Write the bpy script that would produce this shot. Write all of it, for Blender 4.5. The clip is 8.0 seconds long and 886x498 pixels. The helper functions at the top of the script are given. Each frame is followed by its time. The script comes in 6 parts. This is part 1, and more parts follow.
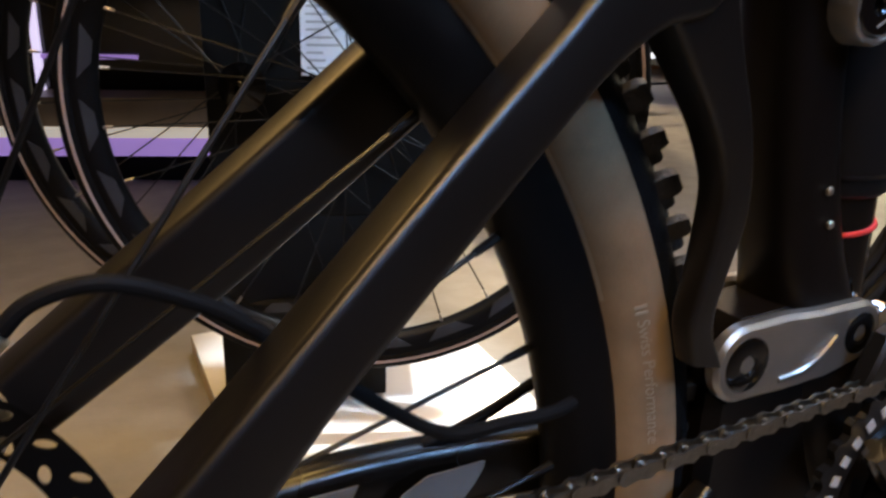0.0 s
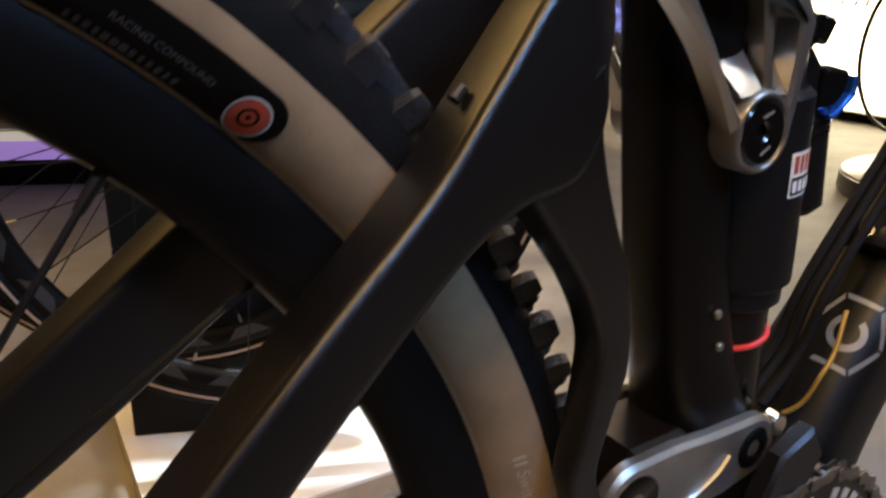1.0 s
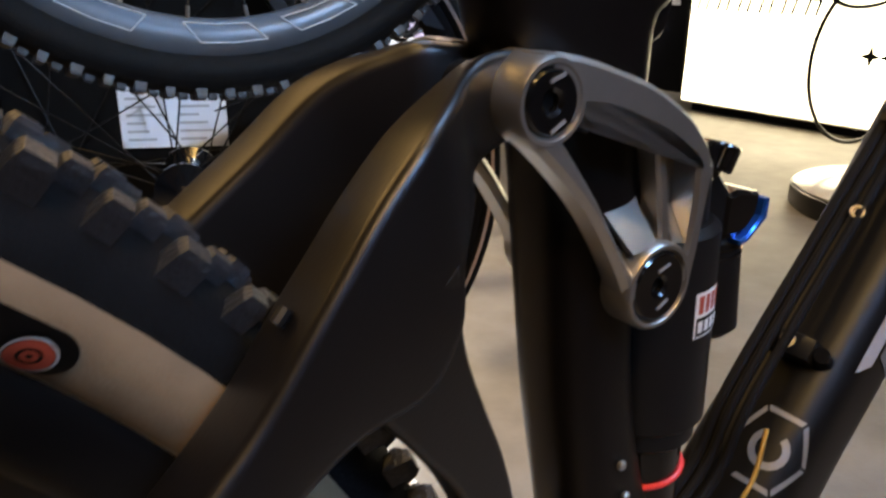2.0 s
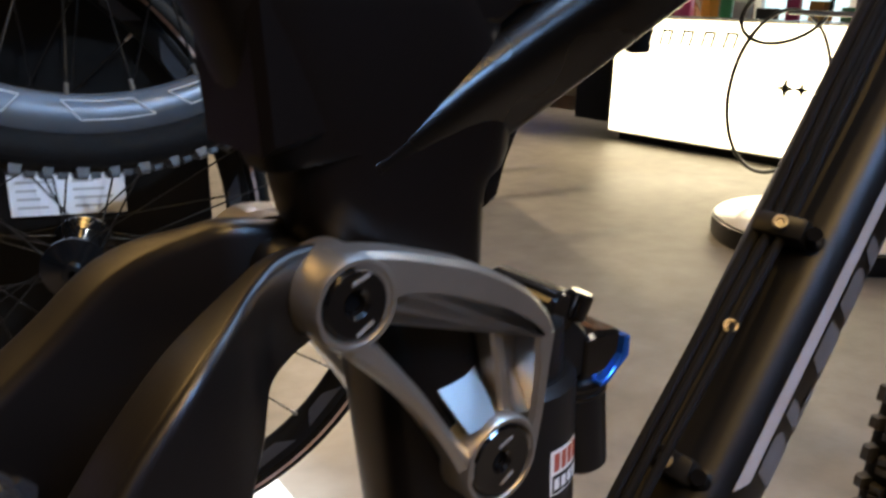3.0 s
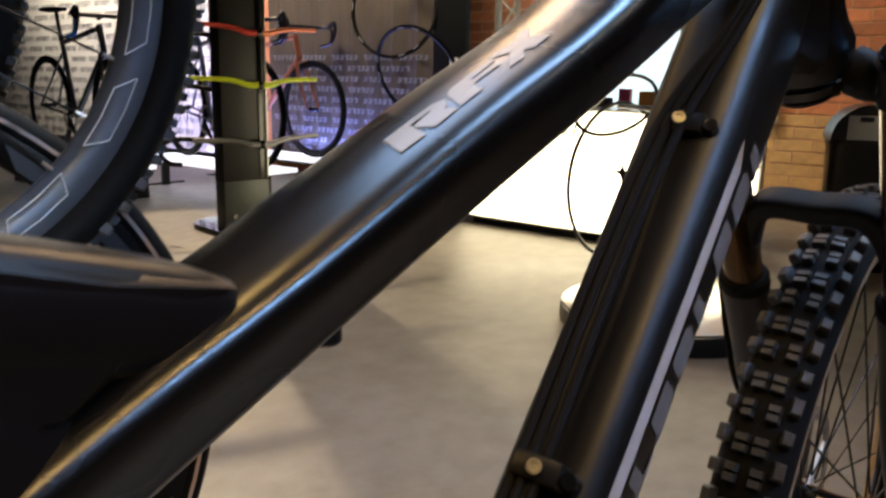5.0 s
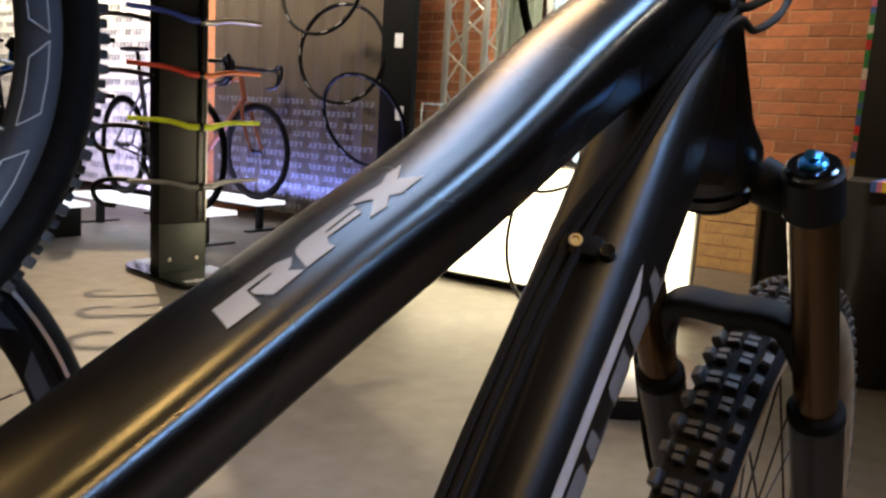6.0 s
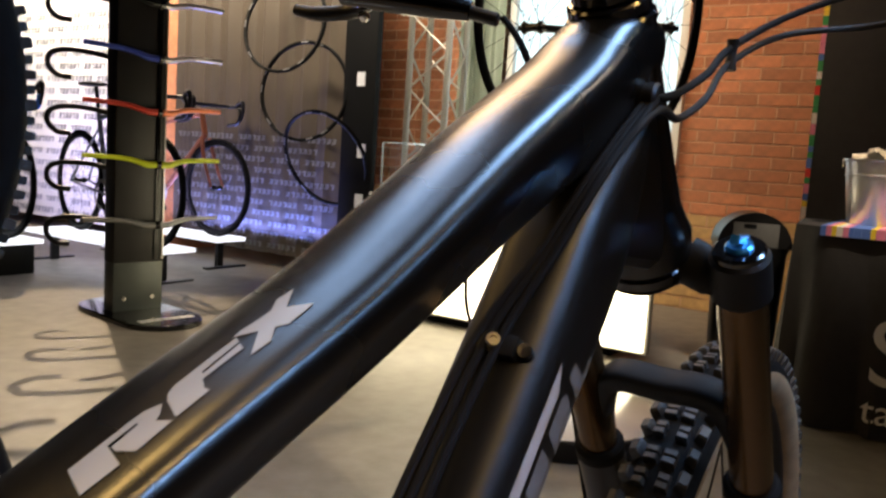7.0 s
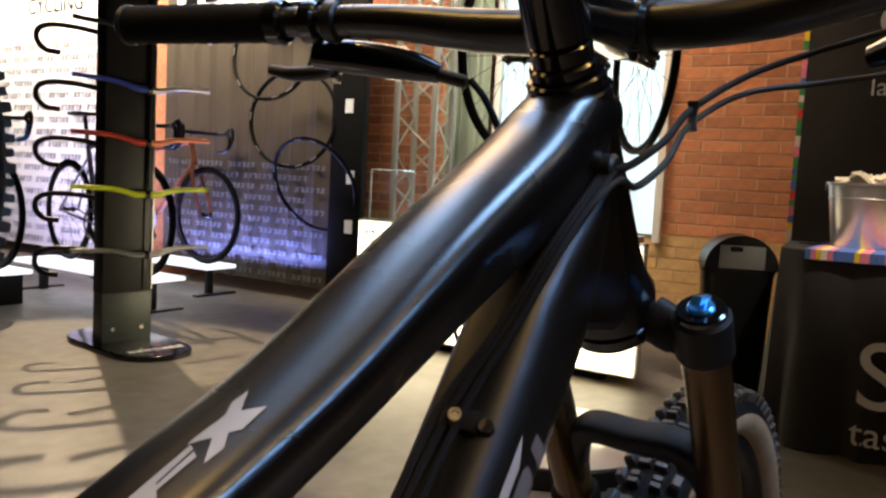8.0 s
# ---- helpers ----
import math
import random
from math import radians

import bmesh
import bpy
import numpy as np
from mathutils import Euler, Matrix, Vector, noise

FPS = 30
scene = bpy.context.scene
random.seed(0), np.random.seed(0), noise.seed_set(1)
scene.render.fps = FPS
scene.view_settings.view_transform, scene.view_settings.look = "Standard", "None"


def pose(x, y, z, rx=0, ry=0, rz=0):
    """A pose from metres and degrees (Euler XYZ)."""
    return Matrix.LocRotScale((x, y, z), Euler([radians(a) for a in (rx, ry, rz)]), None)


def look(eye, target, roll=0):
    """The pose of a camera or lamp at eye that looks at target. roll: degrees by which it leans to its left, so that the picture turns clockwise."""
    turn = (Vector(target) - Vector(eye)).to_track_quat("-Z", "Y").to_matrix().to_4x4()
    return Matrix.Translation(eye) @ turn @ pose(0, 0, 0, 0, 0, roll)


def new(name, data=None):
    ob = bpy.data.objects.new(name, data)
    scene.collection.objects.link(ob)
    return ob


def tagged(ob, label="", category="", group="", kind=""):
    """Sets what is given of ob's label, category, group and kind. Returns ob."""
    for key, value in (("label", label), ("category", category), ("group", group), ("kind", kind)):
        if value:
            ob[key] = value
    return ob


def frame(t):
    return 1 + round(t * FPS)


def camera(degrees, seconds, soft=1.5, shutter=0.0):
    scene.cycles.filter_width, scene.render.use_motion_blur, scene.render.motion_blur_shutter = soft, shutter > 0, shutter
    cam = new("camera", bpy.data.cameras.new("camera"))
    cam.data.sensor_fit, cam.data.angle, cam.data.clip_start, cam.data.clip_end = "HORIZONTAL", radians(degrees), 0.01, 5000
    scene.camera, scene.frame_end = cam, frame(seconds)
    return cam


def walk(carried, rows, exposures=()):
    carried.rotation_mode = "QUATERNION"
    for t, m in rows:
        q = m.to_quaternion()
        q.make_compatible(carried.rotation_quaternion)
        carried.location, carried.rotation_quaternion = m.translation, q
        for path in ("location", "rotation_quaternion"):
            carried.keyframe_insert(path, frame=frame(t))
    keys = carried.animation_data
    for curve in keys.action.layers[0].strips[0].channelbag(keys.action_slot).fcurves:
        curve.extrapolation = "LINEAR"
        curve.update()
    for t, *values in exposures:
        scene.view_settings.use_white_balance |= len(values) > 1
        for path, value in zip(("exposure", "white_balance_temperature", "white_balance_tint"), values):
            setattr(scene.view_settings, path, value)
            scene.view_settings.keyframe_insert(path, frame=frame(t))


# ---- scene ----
from mathutils.bvhtree import BVHTree

cam = camera(58.5, 8.0, soft=2.5, shutter=0.4)
PATH = [
    (0, (0.084, -0.23, 0.584), (1.034, 1.419, -0.033), 1.3),
    (0.5, (0.106, -0.218, 0.61), (1.123, 1.385, -0.02), 0.9),
    (1, (0.131, -0.203, 0.635), (1.211, 1.342, -0.034), 1.2),
    (1.5, (0.158, -0.194, 0.66), (1.267, 1.333, -0.003), 0.9),
    (1.7, (0.167, -0.19, 0.667), (1.295, 1.322, 0.004), 1.0),
    (2.8, (0.218, -0.183, 0.708), (1.451, 1.256, 0.069), 1.3),
    (3, (0.226, -0.183, 0.716), (1.502, 1.232, 0.109), 1.3),
    (3.5, (0.242, -0.186, 0.734), (1.594, 1.182, 0.184), 1.0),
    (4, (0.26, -0.187, 0.749), (1.681, 1.128, 0.246), 1.0),
    (4.5, (0.282, -0.186, 0.764), (1.754, 1.086, 0.301), 1.0),
    (5, (0.313, -0.185, 0.782), (1.844, 1.03, 0.358), 1.1),
    (5.2, (0.322, -0.186, 0.792), (1.878, 1.008, 0.401), 1.3),
    (6.3, (0.364, -0.19, 0.826), (2.007, 0.913, 0.533), 3.8),
    (6.5, (0.368, -0.193, 0.834), (2.024, 0.893, 0.553), 3.6),
    (7, (0.378, -0.199, 0.848), (2.06, 0.86, 0.621), 3.8),
    (7.5, (0.389, -0.205, 0.86), (2.08, 0.844, 0.667), 3.3),
    (8, (0.378, -0.215, 0.878), (2.073, 0.833, 0.703), 3.1),
]
walk(cam, [(t, look(eye, target, roll)) for t, eye, target, roll in PATH])

# ---------------------------------------------------------------- world and light
world = bpy.data.worlds.new("hall_dimness")
scene.world = world
world.use_nodes = True
world.node_tree.nodes["Background"].inputs[0].default_value = (1.0, 0.82, 0.62, 1)
world.node_tree.nodes["Background"].inputs[1].default_value = 0.10


def area_lamp(name, eye, target, sx, sy, watts, col, spread=180):
    d = bpy.data.lights.new(name, "AREA")
    d.shape, d.size, d.size_y, d.energy, d.color = "RECTANGLE", sx, sy, watts, col
    d.spread = radians(spread)
    ob = new(name, d)
    ob.matrix_world = look(eye, target)
    return ob


def spot_lamp(name, eye, target, watts, col, cone=60, size=0.06, blend=0.5):
    d = bpy.data.lights.new(name, "SPOT")
    d.energy, d.color, d.spot_size, d.spot_blend, d.shadow_soft_size = watts, col, radians(cone), blend, size
    ob = new(name, d)
    ob.matrix_world = look(eye, target)
    return ob


spot_lamp("track_spot_bars", (4.25, 5.8, 3.3), (2.0, 2.3, 0.0), 620, (1.0, 0.75, 0.46), 34, 0.03, 0.3)
spot_lamp("track_spot_floor", (3.3, 2.6, 3.4), (2.2, 1.9, 0.0), 95, (1.0, 0.76, 0.46), 46, 0.05, 0.5)
spot_lamp("track_spot_stand", (3.0, -0.6, 3.3), (2.6, 1.6, 0.0), 105, (1.0, 0.80, 0.56), 34, 0.02, 0.6)
spot_lamp("track_spot_table", (2.6, -0.8, 3.2), (3.75, 0.0, 0.80), 470, (1.0, 0.82, 0.60), 20, 0.06, 0.6)
spot_lamp("track_spot_brick", (3.6, 1.2, 3.4), (5.4, 0.7, 1.2), 200, (1.0, 0.70, 0.42), 56)
spot_lamp("track_spot_display", (1.25, 0.45, 3.3), (0.53, 0.76, 0.0), 760, (0.84, 0.92, 1.0), 10, 0.05, 0.3)
spot_lamp("track_spot_card", (0.15, -3.2, 3.3), (0.45, 0.72, 0.58), 460, (0.72, 0.84, 1.0), 6.5, 0.05, 0.5)
area_lamp("track_bar_warm", (-1.35, -1.50, 3.2), (-0.2, 0.0, 0.6), 2.1, 0.07, 3.6, (1.0, 0.62, 0.24), 36)
area_lamp("track_bar_gold", (0.0, -1.30, 3.3), (0.4, 0.0, 0.7), 2.2, 0.08, 2.7, (1.0, 0.62, 0.20), 36)
area_lamp("track_bar_honey", (0.12, 0.66, 3.3), (0.5, 0.0, 0.75), 0.40, 0.34, 3.2, (1.0, 0.62, 0.20), 70)
area_lamp("track_bar_cool", (1.0, -2.70, 2.9), (0.8, 0.0, 0.7), 3.0, 0.26, 7.4, (0.30, 0.56, 1.0), 32)
# unseen panel, added for the blue sheen along the top tube
area_lamp("sheen_panel_blue", (1.80, -0.42, 3.3), (0.75, 0.0, 0.75), 0.5, 1.2, 3.6, (0.36, 0.60, 1.0), 40)
area_lamp("track_bar_white", (3.2, -1.50, 3.2), (1.4, 0.0, 0.7), 0.9, 0.08, 1.19, (1.0, 0.88, 0.72), 36)
# unseen soft panels, added so the tube faces have light to mirror
area_lamp("sheen_panel_cool", (1.70, 1.55, 3.5), (0.6, 0.1, 0.75), 0.8, 1.2, 3.4, (0.40, 0.62, 1.0), 60)
area_lamp("sheen_panel_warm", (3.2, 2.1, 3.5), (0.75, 0.0, 0.88), 1.2, 1.0, 5.2, (1.0, 0.64, 0.34), 60)
area_lamp("sheen_panel_amber", (-0.3, 3.0, 2.9), (0.2, 0.0, 0.6), 2.8, 1.5, 17, (1.0, 0.60, 0.20), 90)
area_lamp("sheen_panel_south", (0.4, -3.4, 2.3), (0.4, 0.0, 0.7), 3.2, 0.4, 2.2, (0.66, 0.74, 1.0))
# added, unseen: warms the south wall so the tubes mirror it
area_lamp("south_bounce_wash", (0.6, -4.2, 3.4), (0.6, -5.0, 1.4), 5.0, 0.2, 3, (1.0, 0.72, 0.44), 140)
# unseen broad fill, added over the floor north of the bike
area_lamp("fill_panel_north", (1.2, 2.6, 3.85), (1.2, 2.2, 0.0), 4.5, 4.0, 7, (1.0, 0.86, 0.68))
area_lamp("uplight_blue", (4.33, 3.9, 0.24), (4.40, 3.9, 0.9), 1.3, 0.1, 22, (0.22, 0.28, 1.0))
area_lamp("uplight_violet", (3.7, 5.6, 0.34), (4.45, 5.6, 1.0), 1.8, 0.1, 22, (0.55, 0.5, 1.0))
area_lamp("wall_wash", (3.2, 5.3, 3.2), (4.45, 5.3, 2.05), 6.4, 0.3, 135, (1.0, 0.85, 0.64), 72)

# ---------------------------------------------------------------- materials
MATS = {}


def mat(name, col, rough=0.5, metal=0.0, var=0.15, scale=40.0, bump=0.0, bscale=None, coat=0.0, emit=0.0, spec=0.5, stain=0.0):
    if name in MATS:
        return MATS[name]
    m = bpy.data.materials.new(name)
    m.use_nodes = True
    nt = m.node_tree
    b = nt.nodes["Principled BSDF"]
    L = nt.links
    tc = nt.nodes.new("ShaderNodeTexCoord")
    n1 = nt.nodes.new("ShaderNodeTexNoise")
    n1.inputs["Scale"].default_value, n1.inputs["Detail"].default_value = scale, 6
    L.new(tc.outputs["Object"], n1.inputs["Vector"])
    n2 = nt.nodes.new("ShaderNodeTexNoise")
    n2.inputs["Scale"].default_value, n2.inputs["Detail"].default_value = scale * 0.13, 3
    L.new(tc.outputs["Object"], n2.inputs["Vector"])
    add = nt.nodes.new("ShaderNodeMath")
    add.operation = "MULTIPLY_ADD"
    add.inputs[1].default_value = 0.5
    L.new(n1.outputs["Fac"], add.inputs[0])
    half = nt.nodes.new("ShaderNodeMath")
    half.operation = "MULTIPLY"
    half.inputs[1].default_value = 0.5
    L.new(n2.outputs["Fac"], half.inputs[0])
    L.new(half.outputs[0], add.inputs[2])
    ramp = nt.nodes.new("ShaderNodeMapRange")
    ramp.inputs["From Min"].default_value, ramp.inputs["From Max"].default_value = 0.3, 0.7
    ramp.inputs["To Min"].default_value, ramp.inputs["To Max"].default_value = 1 - var, 1 + var
    L.new(add.outputs[0], ramp.inputs["Value"])
    mul = nt.nodes.new("ShaderNodeVectorMath")
    mul.operation = "SCALE"
    mul.inputs[0].default_value = col[:3]
    L.new(ramp.outputs[0], mul.inputs["Scale"])
    L.new(mul.outputs[0], b.inputs["Base Color"])
    rr = nt.nodes.new("ShaderNodeMapRange")
    rr.inputs["From Min"].default_value, rr.inputs["From Max"].default_value = 0.3, 0.7
    rr.inputs["To Min"].default_value, rr.inputs["To Max"].default_value = max(0.02, rough * 0.85), min(1, rough * 1.15)
    L.new(n2.outputs["Fac"], rr.inputs["Value"])
    L.new(rr.outputs[0], b.inputs["Roughness"])
    b.inputs["Metallic"].default_value = metal
    b.inputs["Coat Weight"].default_value = coat
    b.inputs["Specular IOR Level"].default_value = spec
    if emit:
        b.inputs["Emission Color"].default_value = (*col[:3], 1)
        b.inputs["Emission Strength"].default_value = emit
    if bump:
        n3 = nt.nodes.new("ShaderNodeTexNoise")
        n3.inputs["Scale"].default_value, n3.inputs["Detail"].default_value = bscale or scale * 4, 4
        L.new(tc.outputs["Object"], n3.inputs["Vector"])
        bp = nt.nodes.new("ShaderNodeBump")
        bp.inputs["Strength"].default_value, bp.inputs["Distance"].default_value = bump, 0.002
        L.new(n3.outputs["Fac"], bp.inputs["Height"])
        L.new(bp.outputs[0], b.inputs["Normal"])
    MATS[name] = m
    return m


def glass(name, tint=(1, 1, 1), rough=0.02):
    if name in MATS:
        return MATS[name]
    m = bpy.data.materials.new(name)
    m.use_nodes = True
    b = m.node_tree.nodes["Principled BSDF"]
    b.inputs["Base Color"].default_value = (*tint, 1)
    b.inputs["Transmission Weight"].default_value = 1.0
    b.inputs["Roughness"].default_value = rough
    b.inputs["IOR"].default_value = 1.15
    MATS[name] = m
    return m


FRAME = mat("satin_black_paint", (0.0022, 0.0020, 0.0019), 0.28, 0.0, 0.1, 60, 0.04, 900, 0.0, spec=0.55)
FRAME_SATIN = mat("satin_black_tube_paint", (0.0035, 0.0032, 0.0030), 0.38, 0.0, 0.1, 60, 0.04, 900, spec=0.42)
# shaded copy of the frame black: sheen cut where seat tube and gussets stay dark
FRAME_DARK = mat("satin_black_frame_shaded", (0.0050, 0.0038, 0.0034), 0.36, 0.0, 0.1, 60, 0.04, 900, spec=0.22)
# frame black again, lifted and warmed in colour for amber light on the stays
STAY = mat("satin_black_stay_lit_warm", (0.0050, 0.0040, 0.0036), 0.36, 0.0, 0.12, 60, 0.05, 900, spec=0.6)
ALU = mat("grey_anodised_alloy", (0.44, 0.42, 0.39), 0.36, 0.9, 0.08, 120, 0.12, 1500)
ALU_BRIGHT = mat("machined_alloy", (0.55, 0.53, 0.50), 0.32, 1.0, 0.08, 80)
CHROME = mat("polished_steel", (0.75, 0.73, 0.7), 0.14, 1.0, 0.05, 50)
STEEL = mat("chain_steel", (0.24, 0.23, 0.215), 0.32, 1.0, 0.2, 300)
BLACK_GLOSS = mat("gloss_black_anodised", (0.004, 0.004, 0.0045), 0.13, 0.0, 0.1, 60, coat=0.3)
BLACK = mat("black_plastic", (0.006, 0.006, 0.0065), 0.36, 0.0, 0.15, 80, spec=0.35)
RUBBER = mat("tread_rubber", (0.006, 0.0062, 0.0068), 0.62, 0.0, 0.35, 90, 0.25, 700, spec=0.06)
KNOB = mat("knob_rubber", (0.020, 0.0215, 0.025), 0.42, 0.0, 0.5, 120, 0.4, 600)
DUSTY_KNOB = mat("chalky_knob_rubber", (0.022, 0.022, 0.023), 0.5, 0.0, 0.9, 70, 0.4, 600)
TAN = mat("tan_sidewall", (0.26, 0.182, 0.106), 0.7, 0.0, 0.34, 60, 0.12, 900)
TAN_TEXT = mat("raised_tan_rubber", (0.37, 0.305, 0.22), 0.6, 0.0, 0.1, 60)
PINK = mat("dusty_tan_stripe", (0.40, 0.30, 0.27), 0.6, 0.0, 0.15, 60)
RIM = mat("matte_black_rim", (0.0035, 0.0034, 0.0036), 0.45, 0.0, 0.15, 60, spec=0.15)
RIM_GREY = mat("grey_satin_rim", (0.068, 0.080, 0.098), 0.4, 0.4, 0.15, 60)
SPOKE = mat("black_spoke", (0.006, 0.006, 0.006), 0.35, 0.2, 0.1, 60)
WHITE_INK = mat("white_ink", (0.78, 0.78, 0.78), 0.5, 0.0, 0.06, 80)
GREY_INK = mat("grey_ink", (0.42, 0.43, 0.45), 0.5, 0.0, 0.08, 80)
STRIPE_INK = mat("silver_grey_stripe_ink", (0.36, 0.35, 0.36), 0.5, 0.0, 0.08, 80)
MATTE = mat("matte_black_magnesium", (0.006, 0.006, 0.0065), 0.55, 0.0, 0.15, 80, spec=0.2)
SMOKE_INK = mat("smoke_grey_ink", (0.12, 0.12, 0.125), 0.5, 0.0, 0.2, 80)
FAINT_INK = mat("faded_grey_ink", (0.10, 0.10, 0.105), 0.6, 0.0, 0.3, 80, spec=0.2)
ROAD_GREY = mat("dark_slate_graphic", (0.032, 0.036, 0.044), 0.45, 0.0, 0.2, 60)
DIM_INK = mat("worn_grey_ink", (0.20, 0.20, 0.21), 0.5, 0.0, 0.2, 80)
SILVER_INK = mat("silver_decal", (0.25, 0.25, 0.25), 0.42, 0.30, 0.06, 80)
RED = mat("red_rubber", (0.75, 0.05, 0.05), 0.4, 0.0, 0.1, 60)
RED_INK = mat("red_orange_ink", (0.42, 0.065, 0.035), 0.5, 0.0, 0.1, 60)
BLUE_AL = mat("blue_anodised", (0.03, 0.16, 0.75), 0.25, 0.7, 0.1, 60)
CYAN_AL = mat("light_blue_anodised", (0.06, 0.35, 0.75), 0.25, 0.7, 0.1, 60)
KASHIMA = mat("bronze_coated_stanchion", (0.085, 0.048, 0.02), 0.26, 0.8, 0.05, 60)
CABLE = mat("black_cable_housing", (0.004, 0.004, 0.0045), 0.72, 0.0, 0.1, 60, spec=0.15)
CABLE_GREY = mat("grey_cable_housing", (0.016, 0.016, 0.016), 0.65, 0.0, 0.1, 60, spec=0.2)
GOLD = mat("yellow_hose", (0.26, 0.155, 0.03), 0.35, 0.2, 0.1, 60)
FLOOR = mat("sealed_concrete", (0.225, 0.205, 0.178), 0.5, 0.0, 0.32, 11, 0.35, 60)
PLASTER = mat("dark_painted_wall", (0.05, 0.045, 0.04), 0.8, 0.0, 0.2, 6, 0.2, 80)
CEIL = mat("black_ceiling", (0.03, 0.03, 0.03), 0.85, 0.0, 0.2, 6)
WHITE_GLOSS = mat("white_gloss_laminate", (0.82, 0.80, 0.76), 0.18, 0.0, 0.04, 12, coat=0.3)
BEIGE = mat("beige_board_edge", (0.45, 0.36, 0.26), 0.6, 0.0, 0.15, 40)
CARD = mat("white_printed_card", (0.75, 0.77, 0.82), 0.5, 0.0, 0.03, 30)
GREEN_INK = mat("green_print", (0.05, 0.4, 0.14), 0.5, 0.0, 0.05, 30)
BOARD = mat("matte_black_board", (0.004, 0.004, 0.0042), 0.6, 0.0, 0.2, 12, spec=0.15)
BRICK = mat("red_brick", (0.50, 0.20, 0.095), 0.75, 0.0, 0.3, 25, 0.6, 120)
bn = BRICK.node_tree
tone = bn.nodes.new("ShaderNodeMapRange")
tone.inputs["To Min"].default_value, tone.inputs["To Max"].default_value = 0.72, 1.22
bn.links.new(bn.nodes.new("ShaderNodeObjectInfo").outputs["Random"], tone.inputs["Value"])
shade = bn.nodes.new("ShaderNodeVectorMath")
shade.operation = "SCALE"
brick_base = bn.nodes["Principled BSDF"].inputs["Base Color"]
bn.links.new(brick_base.links[0].from_socket, shade.inputs[0])
bn.links.new(tone.outputs[0], shade.inputs["Scale"])
bn.links.new(shade.outputs[0], brick_base)
BUFF = mat("buff_brick", (0.56, 0.36, 0.15), 0.75, 0.0, 0.3, 25, 0.6, 120)
MORTAR = mat("mortar", (0.60, 0.38, 0.24), 0.85, 0.0, 0.2, 40, 0.4, 150)
LIGHTBOX = mat("lit_white_acrylic", (1.0, 0.86, 0.57), 0.4, 0.0, 0.0, 10, emit=6.0)
LEDGE = mat("lit_white_ledge", (0.9, 0.93, 1.0), 0.3, 0.0, 0.0, 10, emit=1.3)
SKY_PANEL = mat("lit_blue_window", (0.62, 0.82, 0.95), 0.4, 0.0, 0.0, 10, emit=0.75)
TRUSS = mat("brushed_truss_alloy", (0.6, 0.58, 0.52), 0.35, 0.8, 0.1, 40)
PALE_GREEN = mat("pale_green_drape", (0.36, 0.42, 0.34), 0.7, 0.0, 0.15, 8)
CLOTH = mat("black_table_cloth", (0.023, 0.021, 0.0215), 0.75, 0.0, 0.25, 30, 0.5, 300)
GREY_POST = mat("grey_green_steel", (0.075, 0.085, 0.078), 0.4, 0.3, 0.1, 20)
POST_DARK = mat("dark_grey_post", (0.0075, 0.0062, 0.0055), 0.45, 0.2, 0.15, 10)
ZINC = mat("galvanised_zinc", (0.62, 0.62, 0.6), 0.35, 0.9, 0.2, 14)
BANNER_D = mat("grey_banner_vinyl", (0.066, 0.050, 0.034), 0.55, 0.0, 0.2, 4, 0.3, 8)
BANNER_W = mat("white_banner_vinyl", (0.78, 0.77, 0.76), 0.6, 0.0, 0.05, 4)
VIOLET = mat("violet_led", (0.45, 0.28, 0.75), 0.4, 0.0, 0.0, 10, emit=0.55)
AMBER = mat("amber_glow", (1.0, 0.62, 0.15), 0.4, 0.0, 0.0, 10, emit=1.8)
CREAM_LED = mat("cream_led_edge", (1.0, 0.88, 0.74), 0.4, 0.0, 0.0, 10, emit=0.42)
ACRYL = glass("clear_acrylic")
PAPER = mat("crumpled_paper", (0.7, 0.62, 0.5), 0.6, 0.0, 0.2, 30, 0.6, 60)


# ---------------------------------------------------------------- mesh tools
def mesh_of(bm, name, smooth=True, angle=35):
    me = bpy.data.meshes.new(name)
    bmesh.ops.recalc_face_normals(bm, faces=bm.faces[:])
    if smooth:
        for f in bm.faces:
            f.smooth = True
        lim = radians(angle)
        for e in bm.edges:
            if len(e.link_faces) == 2 and e.calc_face_angle(0) > lim:
                e.smooth = False
    bm.to_mesh(me)
    bm.free()
    return me


def part(name, bm, material, parent=None, label="", smooth=True, angle=35):
    me = bm if isinstance(bm, bpy.types.Mesh) else mesh_of(bm, name, smooth, angle)
    if not me.materials:
        me.materials.append(material)
    ob = new(name, me)
    if parent is not None:
        ob.parent = parent
    if label:
        ob["label"] = label
    return ob


def thing(name, label, category, m=None, group="", kind=""):
    ob = new(name)
    ob.empty_display_size = 0.05
    if m is not None:
        ob.matrix_basis = m
    return tagged(ob, label, category, group, kind)


def V(*a):
    return Vector(a)


def rings(bm, loops, closed=False, cap=True):
    """Skin a row of vertex loops."""
    vs = [[bm.verts.new(p) for p in lp] for lp in loops]
    n = len(vs[0])
    pairs = list(zip(vs, vs[1:])) + ([(vs[-1], vs[0])] if closed else [])
    for a, b in pairs:
        for i in range(n):
            j = (i + 1) % n
            bm.faces.new((a[i], a[j], b[j], b[i]))
    if cap and not closed:
        bm.faces.new(vs[0][::-1])
        bm.faces.new(vs[-1])
    return bm


